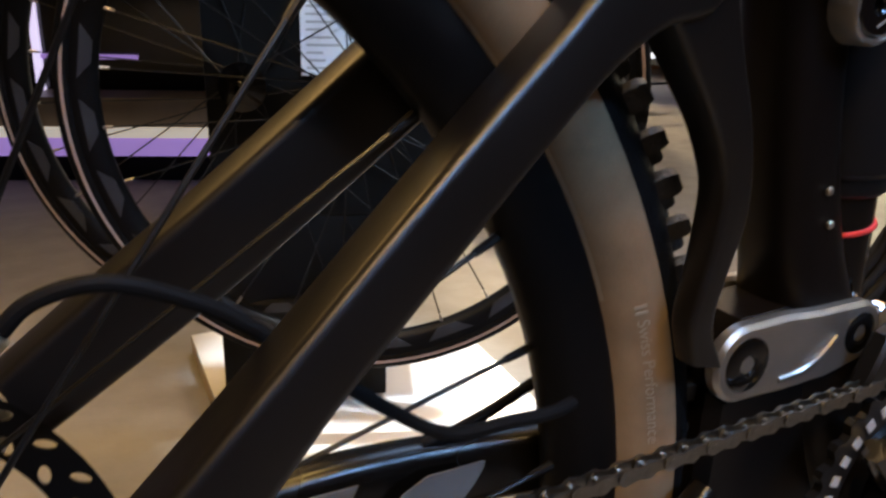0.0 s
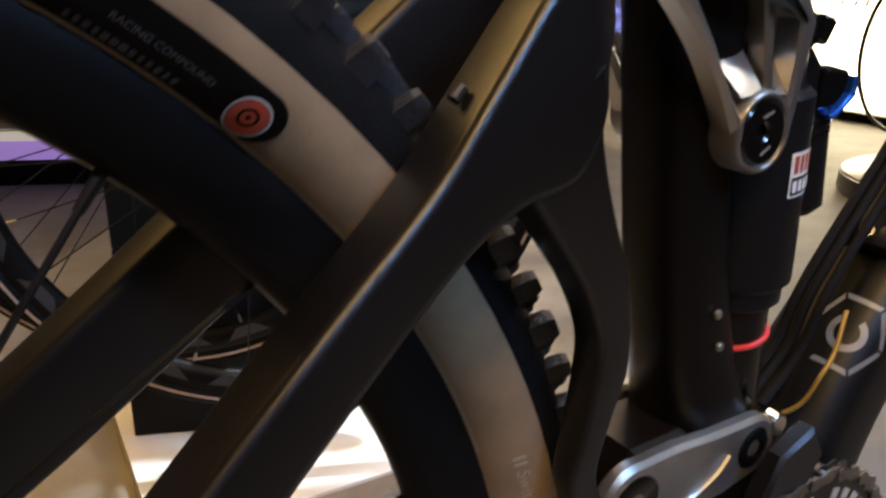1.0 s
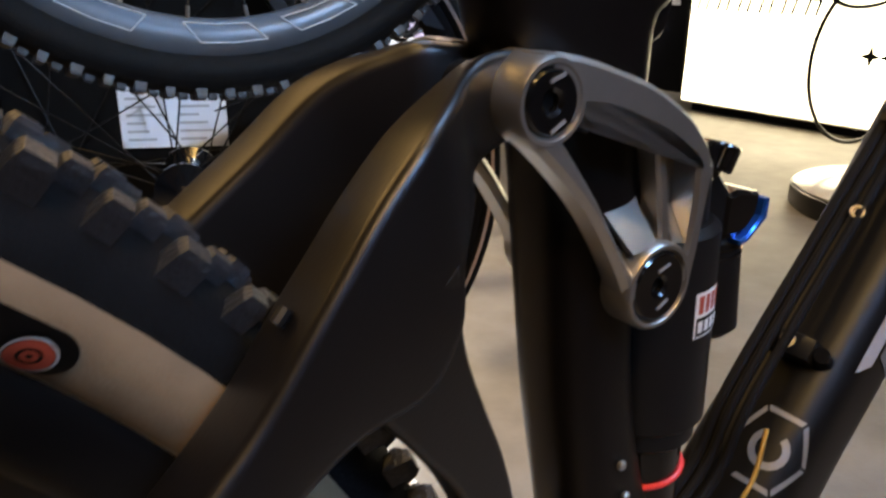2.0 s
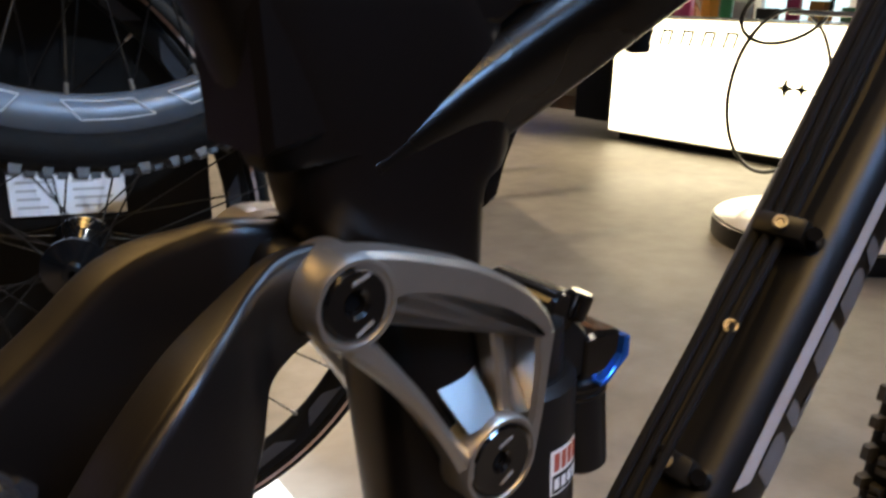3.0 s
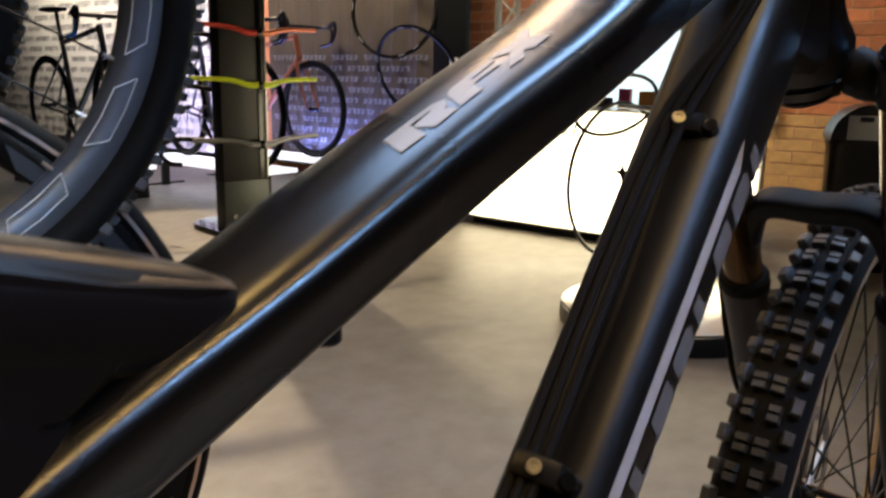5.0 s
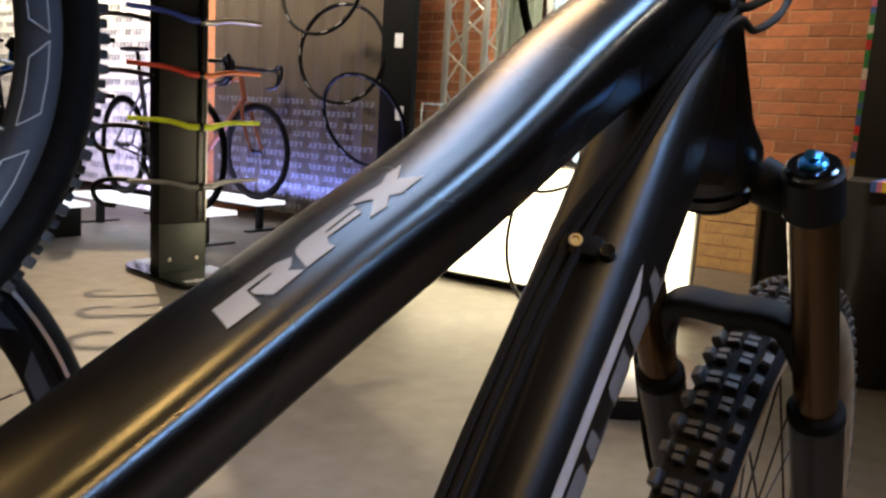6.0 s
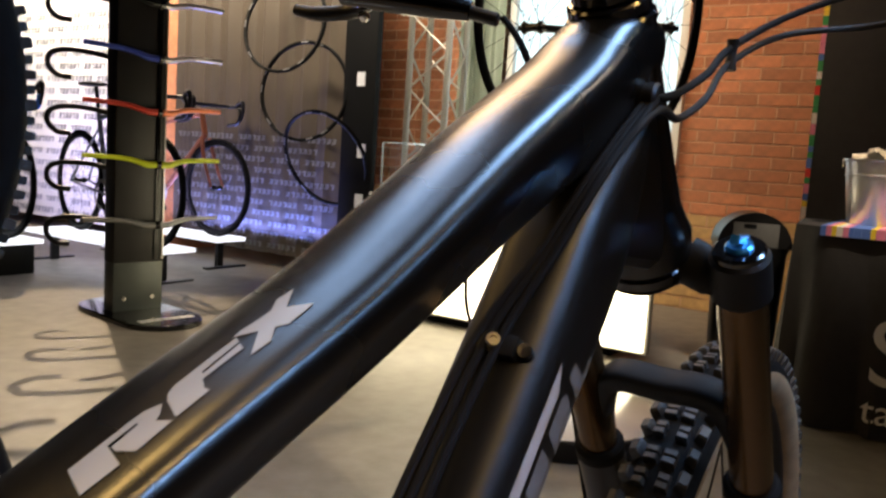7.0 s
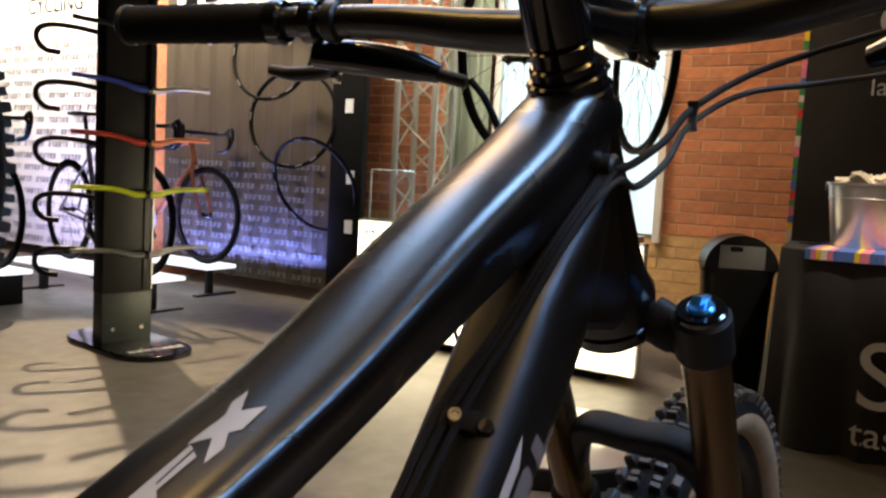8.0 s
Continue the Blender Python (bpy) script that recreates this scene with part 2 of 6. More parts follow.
def smooth_path(pts, n=6, closed=False):
    """Catmull-Rom through points."""
    P = [Vector(p) for p in pts]
    out = []
    m = len(P)
    for i in range(m if closed else m - 1):
        p0 = P[i - 1] if (i > 0 or closed) else P[0] * 2 - P[1]
        p1, p2 = P[i], P[(i + 1) % m]
        p3 = P[(i + 2) % m] if (i + 2 < m or closed) else P[-1] * 2 - P[-2]
        for k in range(n):
            t = k / n
            out.append(0.5 * ((2 * p1) + (p2 - p0) * t + (2 * p0 - 5 * p1 + 4 * p2 - p3) * t * t + (3 * p1 - p0 - 3 * p2 + p3) * t ** 3))
    if not closed:
        out.append(P[-1])
    return out


def hose(bm, pts, r, seg=10, n=6, closed=False):
    """A round tube along points; r is a number or one number a point."""
    path = smooth_path(pts, n, closed) if n > 1 else [Vector(p) for p in pts]
    rs = [r] * len(path) if not isinstance(r, (list, tuple)) else [np.interp(i / (len(path) - 1) * (len(r) - 1), range(len(r)), r) for i in range(len(path))]
    up = None
    loops = []
    for i, p in enumerate(path):
        a, b = path[i - 1] if i or closed else p, path[(i + 1) % len(path)] if i + 1 < len(path) or closed else p
        t = (b - a).normalized()
        if up is None:
            up = t.orthogonal().normalized()
        up = (up - t * up.dot(t)).normalized()
        side = t.cross(up)
        loops.append([p + (up * math.cos(2 * math.pi * k / seg) + side * math.sin(2 * math.pi * k / seg)) * rs[i] for k in range(seg)])
    return rings(bm, loops, closed)


def sup(a, e):
    c = math.cos(a)
    return math.copysign(abs(c) ** (2 / e), c)


def loft(bm, st, e=2.8, seg=28, n=5):
    """A tube in the bike's plane. Stations: x, y, z, half thickness in the plane, half width across."""
    pts = smooth_path([Vector(s[:3]) for s in st], n)
    dim = smooth_path([Vector((s[3], s[4], 0)) for s in st], n)
    loops = []
    for i, p in enumerate(pts):
        t = (pts[min(i + 1, len(pts) - 1)] - pts[max(i - 1, 0)]).normalized()
        side = Vector((0, 1, 0))
        side = (side - t * side.dot(t)).normalized()
        nor = side.cross(t)
        h, w = dim[i][0], dim[i][1]
        loops.append([p + nor * (h * sup(2 * math.pi * k / seg, e)) + side * (w * sup(2 * math.pi * k / seg - math.pi / 2, e)) for k in range(seg)])
    return rings(bm, loops)


def loft_section(bm, st, half, n=5):
    """As loft, with a section given as (across, up) points from the top down one side, mirrored to the other."""
    sec = [Vector((a, b, 0)) for a, b in half] + [Vector((-a, b, 0)) for a, b in half[-2:0:-1]]
    sec = smooth_path(sec, 4, True)
    pts = smooth_path([Vector(s[:3]) for s in st], n)
    dim = smooth_path([Vector((s[3], s[4], 0)) for s in st], n)
    loops = []
    for i, p in enumerate(pts):
        t = (pts[min(i + 1, len(pts) - 1)] - pts[max(i - 1, 0)]).normalized()
        side = Vector((0, -1, 0))
        nor = t.cross(side) * -1
        loops.append([p + nor * (dim[i][0] * q.y) + side * (dim[i][1] * q.x) for q in sec])
    return rings(bm, loops)


def cyl(bm, a, b, r0, r1=None, seg=20, bev=0.0):
    a, b = Vector(a), Vector(b)
    r1 = r0 if r1 is None else r1
    t = (b - a).normalized()
    u = t.orthogonal().normalized()
    w = t.cross(u)
    stops = [(0, r0), (1, r1)] if not bev else [(0, r0 - bev), (bev / (b - a).length, r0), (1 - bev / (b - a).length, r1), (1, r1 - bev)]
    return rings(bm, [[a.lerp(b, k) + (u * math.cos(2 * math.pi * i / seg) + w * math.sin(2 * math.pi * i / seg)) * r for i in range(seg)] for k, r in stops])


def revolve(bm, prof, seg=96, axis="y", centre=(0, 0, 0), closed=True):
    """Turn a profile of (radius, along the axis) round the axis."""
    c = Vector(centre)
    loops = []
    for i in range(seg):
        a = 2 * math.pi * i / seg
        lp = []
        for r, h in prof:
            if axis == "y":
                lp.append(c + V(r * math.cos(a), h, r * math.sin(a)))
            elif axis == "z":
                lp.append(c + V(r * math.cos(a), r * math.sin(a), h))
            else:
                lp.append(c + V(h, r * math.cos(a), r * math.sin(a)))
        loops.append([bm.verts.new(p) for p in lp])
    n = len(prof)
    for a, b in zip(loops, loops[1:] + loops[:1]):
        for i in range(n if closed else n - 1):
            j = (i + 1) % n
            bm.faces.new((a[i], a[j], b[j], b[i]))
    return bm


def box(bm, sx, sy, sz, m=None, bev=0.0):
    """A box of full sizes about the origin of m."""
    r = bmesh.ops.create_cube(bm, size=1.0)
    vs = r["verts"]
    bmesh.ops.scale(bm, vec=(sx, sy, sz), verts=vs)
    if bev:
        es = list({e for v in vs for e in v.link_edges})
        vs = list({v for f in bmesh.ops.bevel(bm, geom=es, offset=bev, segments=2, affect="EDGES", profile=0.6)["faces"] for v in f.verts} | {v for v in vs if v.is_valid})
    if m is not None:
        bmesh.ops.transform(bm, matrix=m, verts=vs)
    return bm


def plate(bm, outline, y0, y1, bev=0.0, m=None):
    """An outline of (x, z) made solid from y0 to y1."""
    k = [(outline, y0), (outline, y1)]
    if bev:
        c = Vector((sum(p[0] for p in outline) / len(outline), sum(p[1] for p in outline) / len(outline)))
        inner = []
        n = len(outline)
        area = sum(outline[i][0] * outline[(i + 1) % n][1] - outline[(i + 1) % n][0] * outline[i][1] for i in range(n))
        sg = 1 if area > 0 else -1
        for i in range(n):
            a, b, d = Vector(outline[i - 1]), Vector(outline[i]), Vector(outline[(i + 1) % n])
            t = ((b - a).normalized() + (d - b).normalized()).normalized()
            inner.append(tuple(b + Vector((-t.y, t.x)) * bev * sg))
        s = 1 if y1 > y0 else -1
        k = [(inner, y0), (outline, y0 + bev * s), (outline, y1 - bev * s), (inner, y1)]
    loops = [[V(x, y, z) if m is None else m @ V(x, y, z) for x, z in o] for o, y in k]
    return rings(bm, loops)


def arc(cx, cz, r, a0, a1, n=8):
    return [(cx + r * math.cos(radians(a0 + (a1 - a0) * i / n)), cz + r * math.sin(radians(a0 + (a1 - a0) * i / n))) for i in range(n + 1)]


def bm_new():
    return bmesh.new()


# ---------------------------------------------------------------- the room
def slab(name, x0, x1, y0, y1, z0, z1, material, label, kind="structure", category=""):
    bm = bm_new()
    box(bm, x1 - x0, y1 - y0, z1 - z0, Matrix.Translation(((x0 + x1) / 2, (y0 + y1) / 2, (z0 + z1) / 2)))
    return tagged(part(name, bm, material, None, label, smooth=False), "", category, "", kind)


slab("floor", -5, 6.2, -5, 10.5, -0.2, 0.0, FLOOR, "worn sealed concrete floor lit in pools", category="floor")
slab("ceiling", -5, 6.2, -5, 10.5, 4.0, 4.2, CEIL, "unlit black ceiling", category="ceiling")
slab("wall_west", -5.2, -5, -5, 10.5, 0, 4, PLASTER, "dark painted hall wall", category="wall")
# unseen wall, made pale as a reflector for the bike's bronze sheen
slab("wall_south", -5, 6.2, -5.2, -5, 0, 4, mat("pale_bounce_wall", (0.32, 0.27, 0.21), 0.8, 0.0, 0.15, 6, 0.2, 80), "unseen south wall, made pale to bounce warm light onto the bike", category="wall")
slab("wall_north", -5, 6.2, 10.5, 10.7, 0, 4, PLASTER, "dark painted hall wall", category="wall")
wall_east = slab("wall_east", 5.42, 5.6, -5, 10.5, 0, 4, MORTAR, "red brick wall with pale mortar joints", category="wall")


# ---------------------------------------------------------------- wheels
def casing(R, r0, w, n=18):
    """Profile of the casing, from bead to bead, as a bulb."""
    mid, h = r0 + (R - r0) * 0.52, (R - r0) * 0.5
    out = []
    for k in range(n + 1):
        a = radians(-150 + 300 * k / n)
        out.append((mid + h * math.cos(a), w * math.sin(a)))
    return out


def split_casing(parent, R, r0, w, side_mat, top_mat, seg=120, cut=0.62):
    prof = casing(R, r0, w, 36)
    k = [i for i, p in enumerate(prof) if p[0] > r0 + (R - r0) * cut]
    a, b = k[0], k[-1]
    tyre = part("tyre", revolve(bm_new(), prof[a:b + 1], seg, closed=False), top_mat, parent)
    part("sidewall", revolve(bm_new(), prof[:a + 1], seg, closed=False), side_mat, tyre)
    part("sidewall", revolve(bm_new(), prof[b:], seg, closed=False), side_mat, tyre)
    return tyre


def block(bm, R, a, y, la, wy, h, tilt, taper=0.78, sink=0.004):
    """One tread block at angle a, offset y, leaning over by tilt."""
    m = Matrix.Rotation(-a, 4, "Y") @ Matrix.Translation((R, y, 0)) @ Matrix.Rotation(tilt, 4, "Z")
    lo = [(-sink, sy * wy / 2, sz * la / 2) for sy, sz in ((-1, -1), (1, -1), (1, 1), (-1, 1))]
    mi = [(h * 0.75, sy * wy / 2 * (0.5 + taper / 2), sz * la / 2 * (0.5 + taper / 2)) for sy, sz in ((-1, -1), (1, -1), (1, 1), (-1, 1))]
    hi = [(h, sy * wy / 2 * taper * 0.9, sz * la / 2 * taper * 0.9) for sy, sz in ((-1, -1), (1, -1), (1, 1), (-1, 1))]
    rings(bm, [[m @ V(*p) for p in lp] for lp in (lo, mi, hi)])


def wide_tread(parent, R, w, count, rnd, material):
    """Large paired centre blocks, siped, with long shoulder blocks."""
    bm = bm_new()
    st = 2 * math.pi / count
    for i in range(count):
        a = 2 * math.pi * i / count
        j = lambda s: rnd.uniform(-s, s)
        for s in (-1, 1):
            big = (i + (s > 0)) % 2 == 0
            block(bm, R - 0.0060, a + st * (0.30 if s > 0 else 0.05) + j(0.003), s * (w - 0.0078), 0.0150 if big else 0.0115, 0.0095, 0.0096, s * 0.42)
            for o in (-0.0038, 0.0038):
                block(bm, R - 0.0005, a + st * (0.5 if i % 2 else 0.42) + o / R + j(0.001), s * w * (0.24 if i % 2 else 0.32), 0.0060, 0.0118 if i % 2 else 0.0100, 0.0070, s * 0.12, 0.88)
    return tagged(part("tread", bm, material, parent, "worn knobbly tread blocks", smooth=False), kind="stuff")


def tread(parent, R, w, count, rnd, material):
    """Alternating centre, transition and shoulder blocks."""
    bm = bm_new()
    for i in range(count):
        a = 2 * math.pi * i / count
        st = 2 * math.pi / count
        j = lambda s: rnd.uniform(-s, s)
        for s in (-1, 1):
            big = (i + (s > 0)) % 2 == 0
            block(bm, R - 0.0060, a + st * (0.25 if s > 0 else 0) + j(0.002), s * (w - 0.0078), 0.0098 if big else 0.0080, 0.0080 if big else 0.0066, 0.0092, s * 0.40)
            block(bm, R - 0.002, a + st * 0.5 + j(0.002), s * w * 0.40, 0.0080, 0.0068, 0.0066, s * 0.25)
        if i % 2:
            block(bm, R - 0.0005, a + j(0.002), -w * 0.14, 0.0075, 0.0062, 0.0065, 0.0)
            block(bm, R - 0.0005, a + j(0.002), w * 0.14, 0.0075, 0.0062, 0.0065, 0.0)
        else:
            block(bm, R - 0.0005, a + j(0.002), 0.0, 0.0075, 0.0120, 0.0063, 0.0)
    return tagged(part("tread", bm, material, parent, "worn knobbly tread blocks", smooth=False), kind="stuff")


def spokes(parent, n, r_rim, r_hub, y_hub, material, thick=0.001, cross=2.2, nip=None):
    """Laced spokes, each a part with its nipple; all share one pair of meshes."""
    for i in range(n):
        side = 1 if i % 2 else -1
        a = 2 * math.pi * (i + 0.5) / n
        lean = (1 if (i // 2) % 2 else -1) * 2 * math.pi / n * cross
        p0 = V(r_rim * math.cos(a), side * 0.003, r_rim * math.sin(a))
        p1 = V(r_hub * math.cos(a + lean), side * y_hub, r_hub * math.sin(a + lean))
        bm = bm_new()
        cyl(bm, p0, p1, thick, seg=6)
        s = part("spoke", bm, material, parent)
        if nip is not None:
            d = (p1 - p0).normalized()
            part("nipple", cyl(bm_new(), p0 - d * 0.002, p0 + d * 0.012, 0.0021, 0.0016, 8), nip, s)


def rim_part(parent, r_out, depth, w, material, seg=120, name="rim"):
    pr = [(r_out, -w), (r_out + 0.002, -w + 0.001), (r_out + 0.002, -w + 0.003), (r_out - 0.006, -w + 0.004), (r_out - 0.006, w - 0.004), (r_out + 0.002, w - 0.003),
          (r_out + 0.002, w - 0.001), (r_out, w), (r_out - depth * 0.6, w * 0.96), (r_out - depth * 0.94, w * 0.5), (r_out - depth, 0), (r_out - depth * 0.94, -w * 0.5), (r_out - depth * 0.6, -w * 0.96)]
    return part(name, revolve(bm_new(), pr, seg), material, parent, angle=50)


def hub_part(parent, r, half, material, flange=0.026):
    pr = [(0.004, -half), (0.009, -half), (0.009, -half + 0.012), (r * 0.8, -half + 0.014), (flange, -half + 0.018), (flange, -half + 0.023), (r, -half + 0.03), (r * 0.9, 0),
          (r, half - 0.03), (flange, half - 0.023), (flange, half - 0.018), (r * 0.8, half - 0.014), (0.009, half - 0.012), (0.009, half), (0.004, half)]
    return part("hub", revolve(bm_new(), pr, 28), material, parent, angle=30)


def pierced_hoop(r_in, r_out, y0, y1, n, slots):
    """A flat hoop cut by oval slots: slots are (radius, turn, half length, half width, slant) within one of n repeats."""
    bm = bm_new()
    st = 2 * math.pi / n
    mid = (r_in + r_out) / 2
    for k in range(n):
        for q, o, hl, hw, slant in slots:
            lo, hi = (r_in, mid) if q < mid else (mid, r_out)
            a0 = st * k + st * o
            hole, rim = [], []
            for i in range(16):
                g = 2 * math.pi * i / 16
                u, v = hl * math.cos(g), hw * math.sin(g)
                du, dv = u * math.cos(slant) - v * math.sin(slant), u * math.sin(slant) + v * math.cos(slant)
                hole.append((q + dv, a0 + du / q))
                c, d = math.cos(g), math.sin(g)
                f = 1 / max(abs(c), abs(d))
                rim.append(((lo + hi) / 2 + (hi - lo) / 2 * d * f, a0 + st / 2 * c * f))
            vs = [[bm.verts.new(V(r * math.cos(b), y, r * math.sin(b))) for r, b in lp] for lp, y in ((rim, y0), (hole, y0), (hole, y1), (rim, y1))]
            for p_, q_ in zip(vs, vs[1:]):
                for i in range(16):
                    m_ = (i + 1) % 16
                    bm.faces.new((p_[i], p_[m_], q_[m_], q_[i]))
    bmesh.ops.remove_doubles(bm, verts=bm.verts[:], dist=2e-5)
    return bm


def rotor(parent, r, y, material):
    disc = part("brake_rotor", pierced_hoop(r - 0.016, r, y - 0.001, y + 0.001, 36, ((r - 0.012, 0.25, 0.0030, 0.0018, 0.5), (r - 0.004, 0.75, 0.0030, 0.0018, -0.5))), material, parent, "perforated steel brake rotor", smooth=False)
    for k in range(6):
        a = 2 * math.pi * k / 6
        bm = bm_new()
        hose(bm, [(0.022 * math.cos(a), y, 0.022 * math.sin(a)), (0.045 * math.cos(a + 0.3), y, 0.045 * math.sin(a + 0.3)), ((r - 0.012) * math.cos(a + 0.42), y, (r - 0.012) * math.sin(a + 0.42))], 0.0028, 6, 4)
        part("rotor_arm", bm, material, disc)
    return disc


def bars_on_arc(parent, name, r, a0, a1, n, y, h, material, rnd, thick=0.0004):
    """Rows of small plain bars in place of unreadable print, following the tyre."""
    bm = bm_new()
    for k in range(n):
        a = radians(a0 + (a1 - a0) * (k + 0.5) / n)
        w = radians(abs(a1 - a0) / n) * rnd.uniform(0.35, 0.8) / 2
        f = y if callable(y) else (lambda rr: y)
        lo, hi = r - h / 2, r + h / 2
        pts = [(lo, a - w), (hi, a - w), (hi, a + w), (lo, a + w)]
        vs = [[V(q * math.cos(b), f(q) + o, q * math.sin(b)) for q, b in pts] for o in (0, -thick)]
        rings(bm, vs)
    return part(name, bm, material, parent)


def arc_text(name, text, size, r, a0, a1, y, material, parent):
    """Words bent round a tyre from angle a0 to a1, standing on radius r, slightly raised."""
    cu = bpy.data.curves.new(name, "FONT")
    cu.body, cu.size = text, size
    ob = new(name + "_tmp", cu)
    me = bpy.data.meshes.new_from_object(ob.evaluated_get(bpy.context.evaluated_depsgraph_get()))
    bpy.data.objects.remove(ob)
    me.materials.clear()
    width = max(v.co.x for v in me.vertices)
    for v in me.vertices:
        a, q = radians(a0 + (a1 - a0) * v.co.x / width), r + v.co.y
        v.co = V(q * math.cos(a), y(q) - 0.00025, q * math.sin(a))
    return part(name, me, material, parent, smooth=False)


# ---------------------------------------------------------------- the mountain bike
BIKE = Matrix.Translation((0, 0.004, 0)) @ pose(0, 0, 0, 0, 0, -2.2)
bike = thing("mountain_bike", "satin black full-suspension mountain bike with tan-walled knobbly tyres, on concrete", "bicycle", BIKE)
rnd = random.Random(4)


def P(name, bm, material, label="", parent=None, smooth=True, angle=35):
    return part(name, bm, material, bike if parent is None else parent, label, smooth, angle)


REAR_R, FRONT_R = 0.3627, 0.345
rear_wheel = new("rear_wheel")
rear_wheel.parent = bike
rear_wheel.matrix_basis = pose(-0.0108, 0.0125, 0.3627)
front_wheel = new("front_wheel")
front_wheel.parent = bike
front_wheel.matrix_basis = pose(1.168, 0, 0.345)


def mtb_wheel(w, R, rim_r, seed, half=0.0275):
    r = random.Random(seed)
    ty = split_casing(w, R - 0.008, rim_r, half, TAN, RUBBER, cut=0.57)
    if seed == 1:
        tread(ty, R - 0.008, half - 0.001, 112, r, KNOB)
    else:
        wide_tread(ty, R - 0.008, half - 0.001, 86, r, DUSTY_KNOB)
    rim_part(w, rim_r + 0.003, 0.0255, 0.0150, RIM)
    hub_part(w, 0.017, 0.066, BLACK_GLOSS)
    spokes(w, 32, rim_r - 0.0215, 0.027, 0.028, SPOKE, 0.0011, 2.6, BLACK)
    return ty


rear_tyre = mtb_wheel(rear_wheel, REAR_R, 0.3085, 1, 0.0265)
mtb_wheel(front_wheel, FRONT_R, 0.288, 2, 0.0285)
rotor(front_wheel, 0.1015, 0.036, ALU)
# dark rear rotor: a flat hoop pierced by slanted oval slots in two rows
rear_rotor = part("brake_rotor", pierced_hoop(0.1035, 0.1205, 0.0352, 0.0368, 38, ((0.1078, 0.25, 0.0042, 0.0021, 0.5), (0.1158, 0.75, 0.0042, 0.0020, -0.5))), RIM, rear_wheel, "dark slotted brake rotor", smooth=False)
for k in range(6):
    a = 2 * math.pi * k / 6
    part("rotor_arm", hose(bm_new(), [(0.022 * math.cos(a), 0.036, 0.022 * math.sin(a)), (0.055 * math.cos(a + 0.3), 0.036, 0.055 * math.sin(a + 0.3)), (0.1045 * math.cos(a + 0.42), 0.036, 0.1045 * math.sin(a + 0.42))], 0.0030, 6, 4), RIM, rear_rotor)


def wall_y(R, r0, w):
    """Across-position of the near sidewall at a radius."""
    mid, h = r0 + (R - r0) * 0.52, (R - r0) * 0.5

    def f(r):
        c = max(-1, min(1, (r - mid) / h))
        return -w * math.sqrt(max(0, 1 - c * c)) - 0.0006
    return f


WY = wall_y(REAR_R - 0.008, 0.3085, 0.0265)
# black print patch with the round badge
bm = bm_new()
lp = []
for a in list(np.linspace(46.2, 47.45, 10)) + list(np.linspace(48.2, 118, 38)):
    half = 0.0070 * math.sqrt(max(0.0, 1 - (max(0.0, 47.45 - a) / 1.26) ** 2)) + 0.0001
    lp.append([V(q * math.cos(radians(a)), WY(q), q * math.sin(radians(a))) for q in np.linspace(0.3205 - half, 0.3205 + half, 8)])
g = [[bm.verts.new(p) for p in row] for row in lp]
for r0, r1 in zip(g, g[1:]):
    for i in range(7):
        bm.faces.new((r0[i], r0[i + 1], r1[i + 1], r1[i]))
patch = part("print_patch", bm, RIM, rear_tyre, "black printed patch on the sidewall")
bars_on_arc(patch, "print_bar", 0.3155, 50.9, 56.2, 13, lambda q: WY(q) - 0.0004, 0.0019, FAINT_INK, rnd)
arc_text("lettering", "RACING COMPOUND", 0.0026, 0.3194, 54.8, 49.9, lambda q: WY(q) - 0.0003, FAINT_INK, patch)
bm = bm_new()
gold = [[V(q * math.cos(radians(a)), WY(q) - 0.0003, q * math.sin(radians(a))) for q in (0.3129, 0.3138)] for a in np.linspace(20, 118, 60)]
gv = [[bm.verts.new(p) for p in row] for row in gold]
for r0, r1 in zip(gv, gv[1:]):
    bm.faces.new((r0[0], r0[1], r1[1], r1[0]))
part("print_line", bm, TAN_TEXT, patch)
ba, br = radians(47.80), 0.3190
for nm, ro, ri, off, mt in (("badge_disc", 0.0060, 0.0, 0.0006, RIM), ("badge_rim", 0.0056, 0.0050, 0.0010, GREY_INK), ("badge_ring", 0.0048, 0.0026, 0.0011, RED_INK), ("badge_centre", 0.0018, 0.0007, 0.0011, RED_INK)):
    bm = bm_new()
    cx, cz = br * math.cos(ba), br * math.sin(ba)
    vs0 = []
    for k in range(28):
        a = 2 * math.pi * k / 28
        o = [(cx + q * math.cos(a), cz + q * math.sin(a)) for q in (ri, ro)]
        vs0.append([bm.verts.new(V(x, WY(min(0.345, math.hypot(x, z))) - off, z)) for x, z in o])
    for a_, b_ in zip(vs0, vs0[1:] + vs0[:1]):
        bm.faces.new((a_[0], a_[1], b_[1], b_[0]))
    bmesh.ops.remove_doubles(bm, verts=bm.verts[:], dist=1e-6)
    part(nm, bm, mt, patch)
# raised moulding on the tan wall
arc_text("raised_lettering", "Swiss Performance", 0.0066, 0.3217, 18.1, 7.4, lambda q: WY(q) + 0.0001, TAN_TEXT, rear_tyre)
bars_on_arc(rear_tyre, "raised_print", 0.3240, 18.4, 19.4, 2, lambda q: WY(q) + 0.0001, 0.0046, TAN_TEXT, rnd, 0.00035)

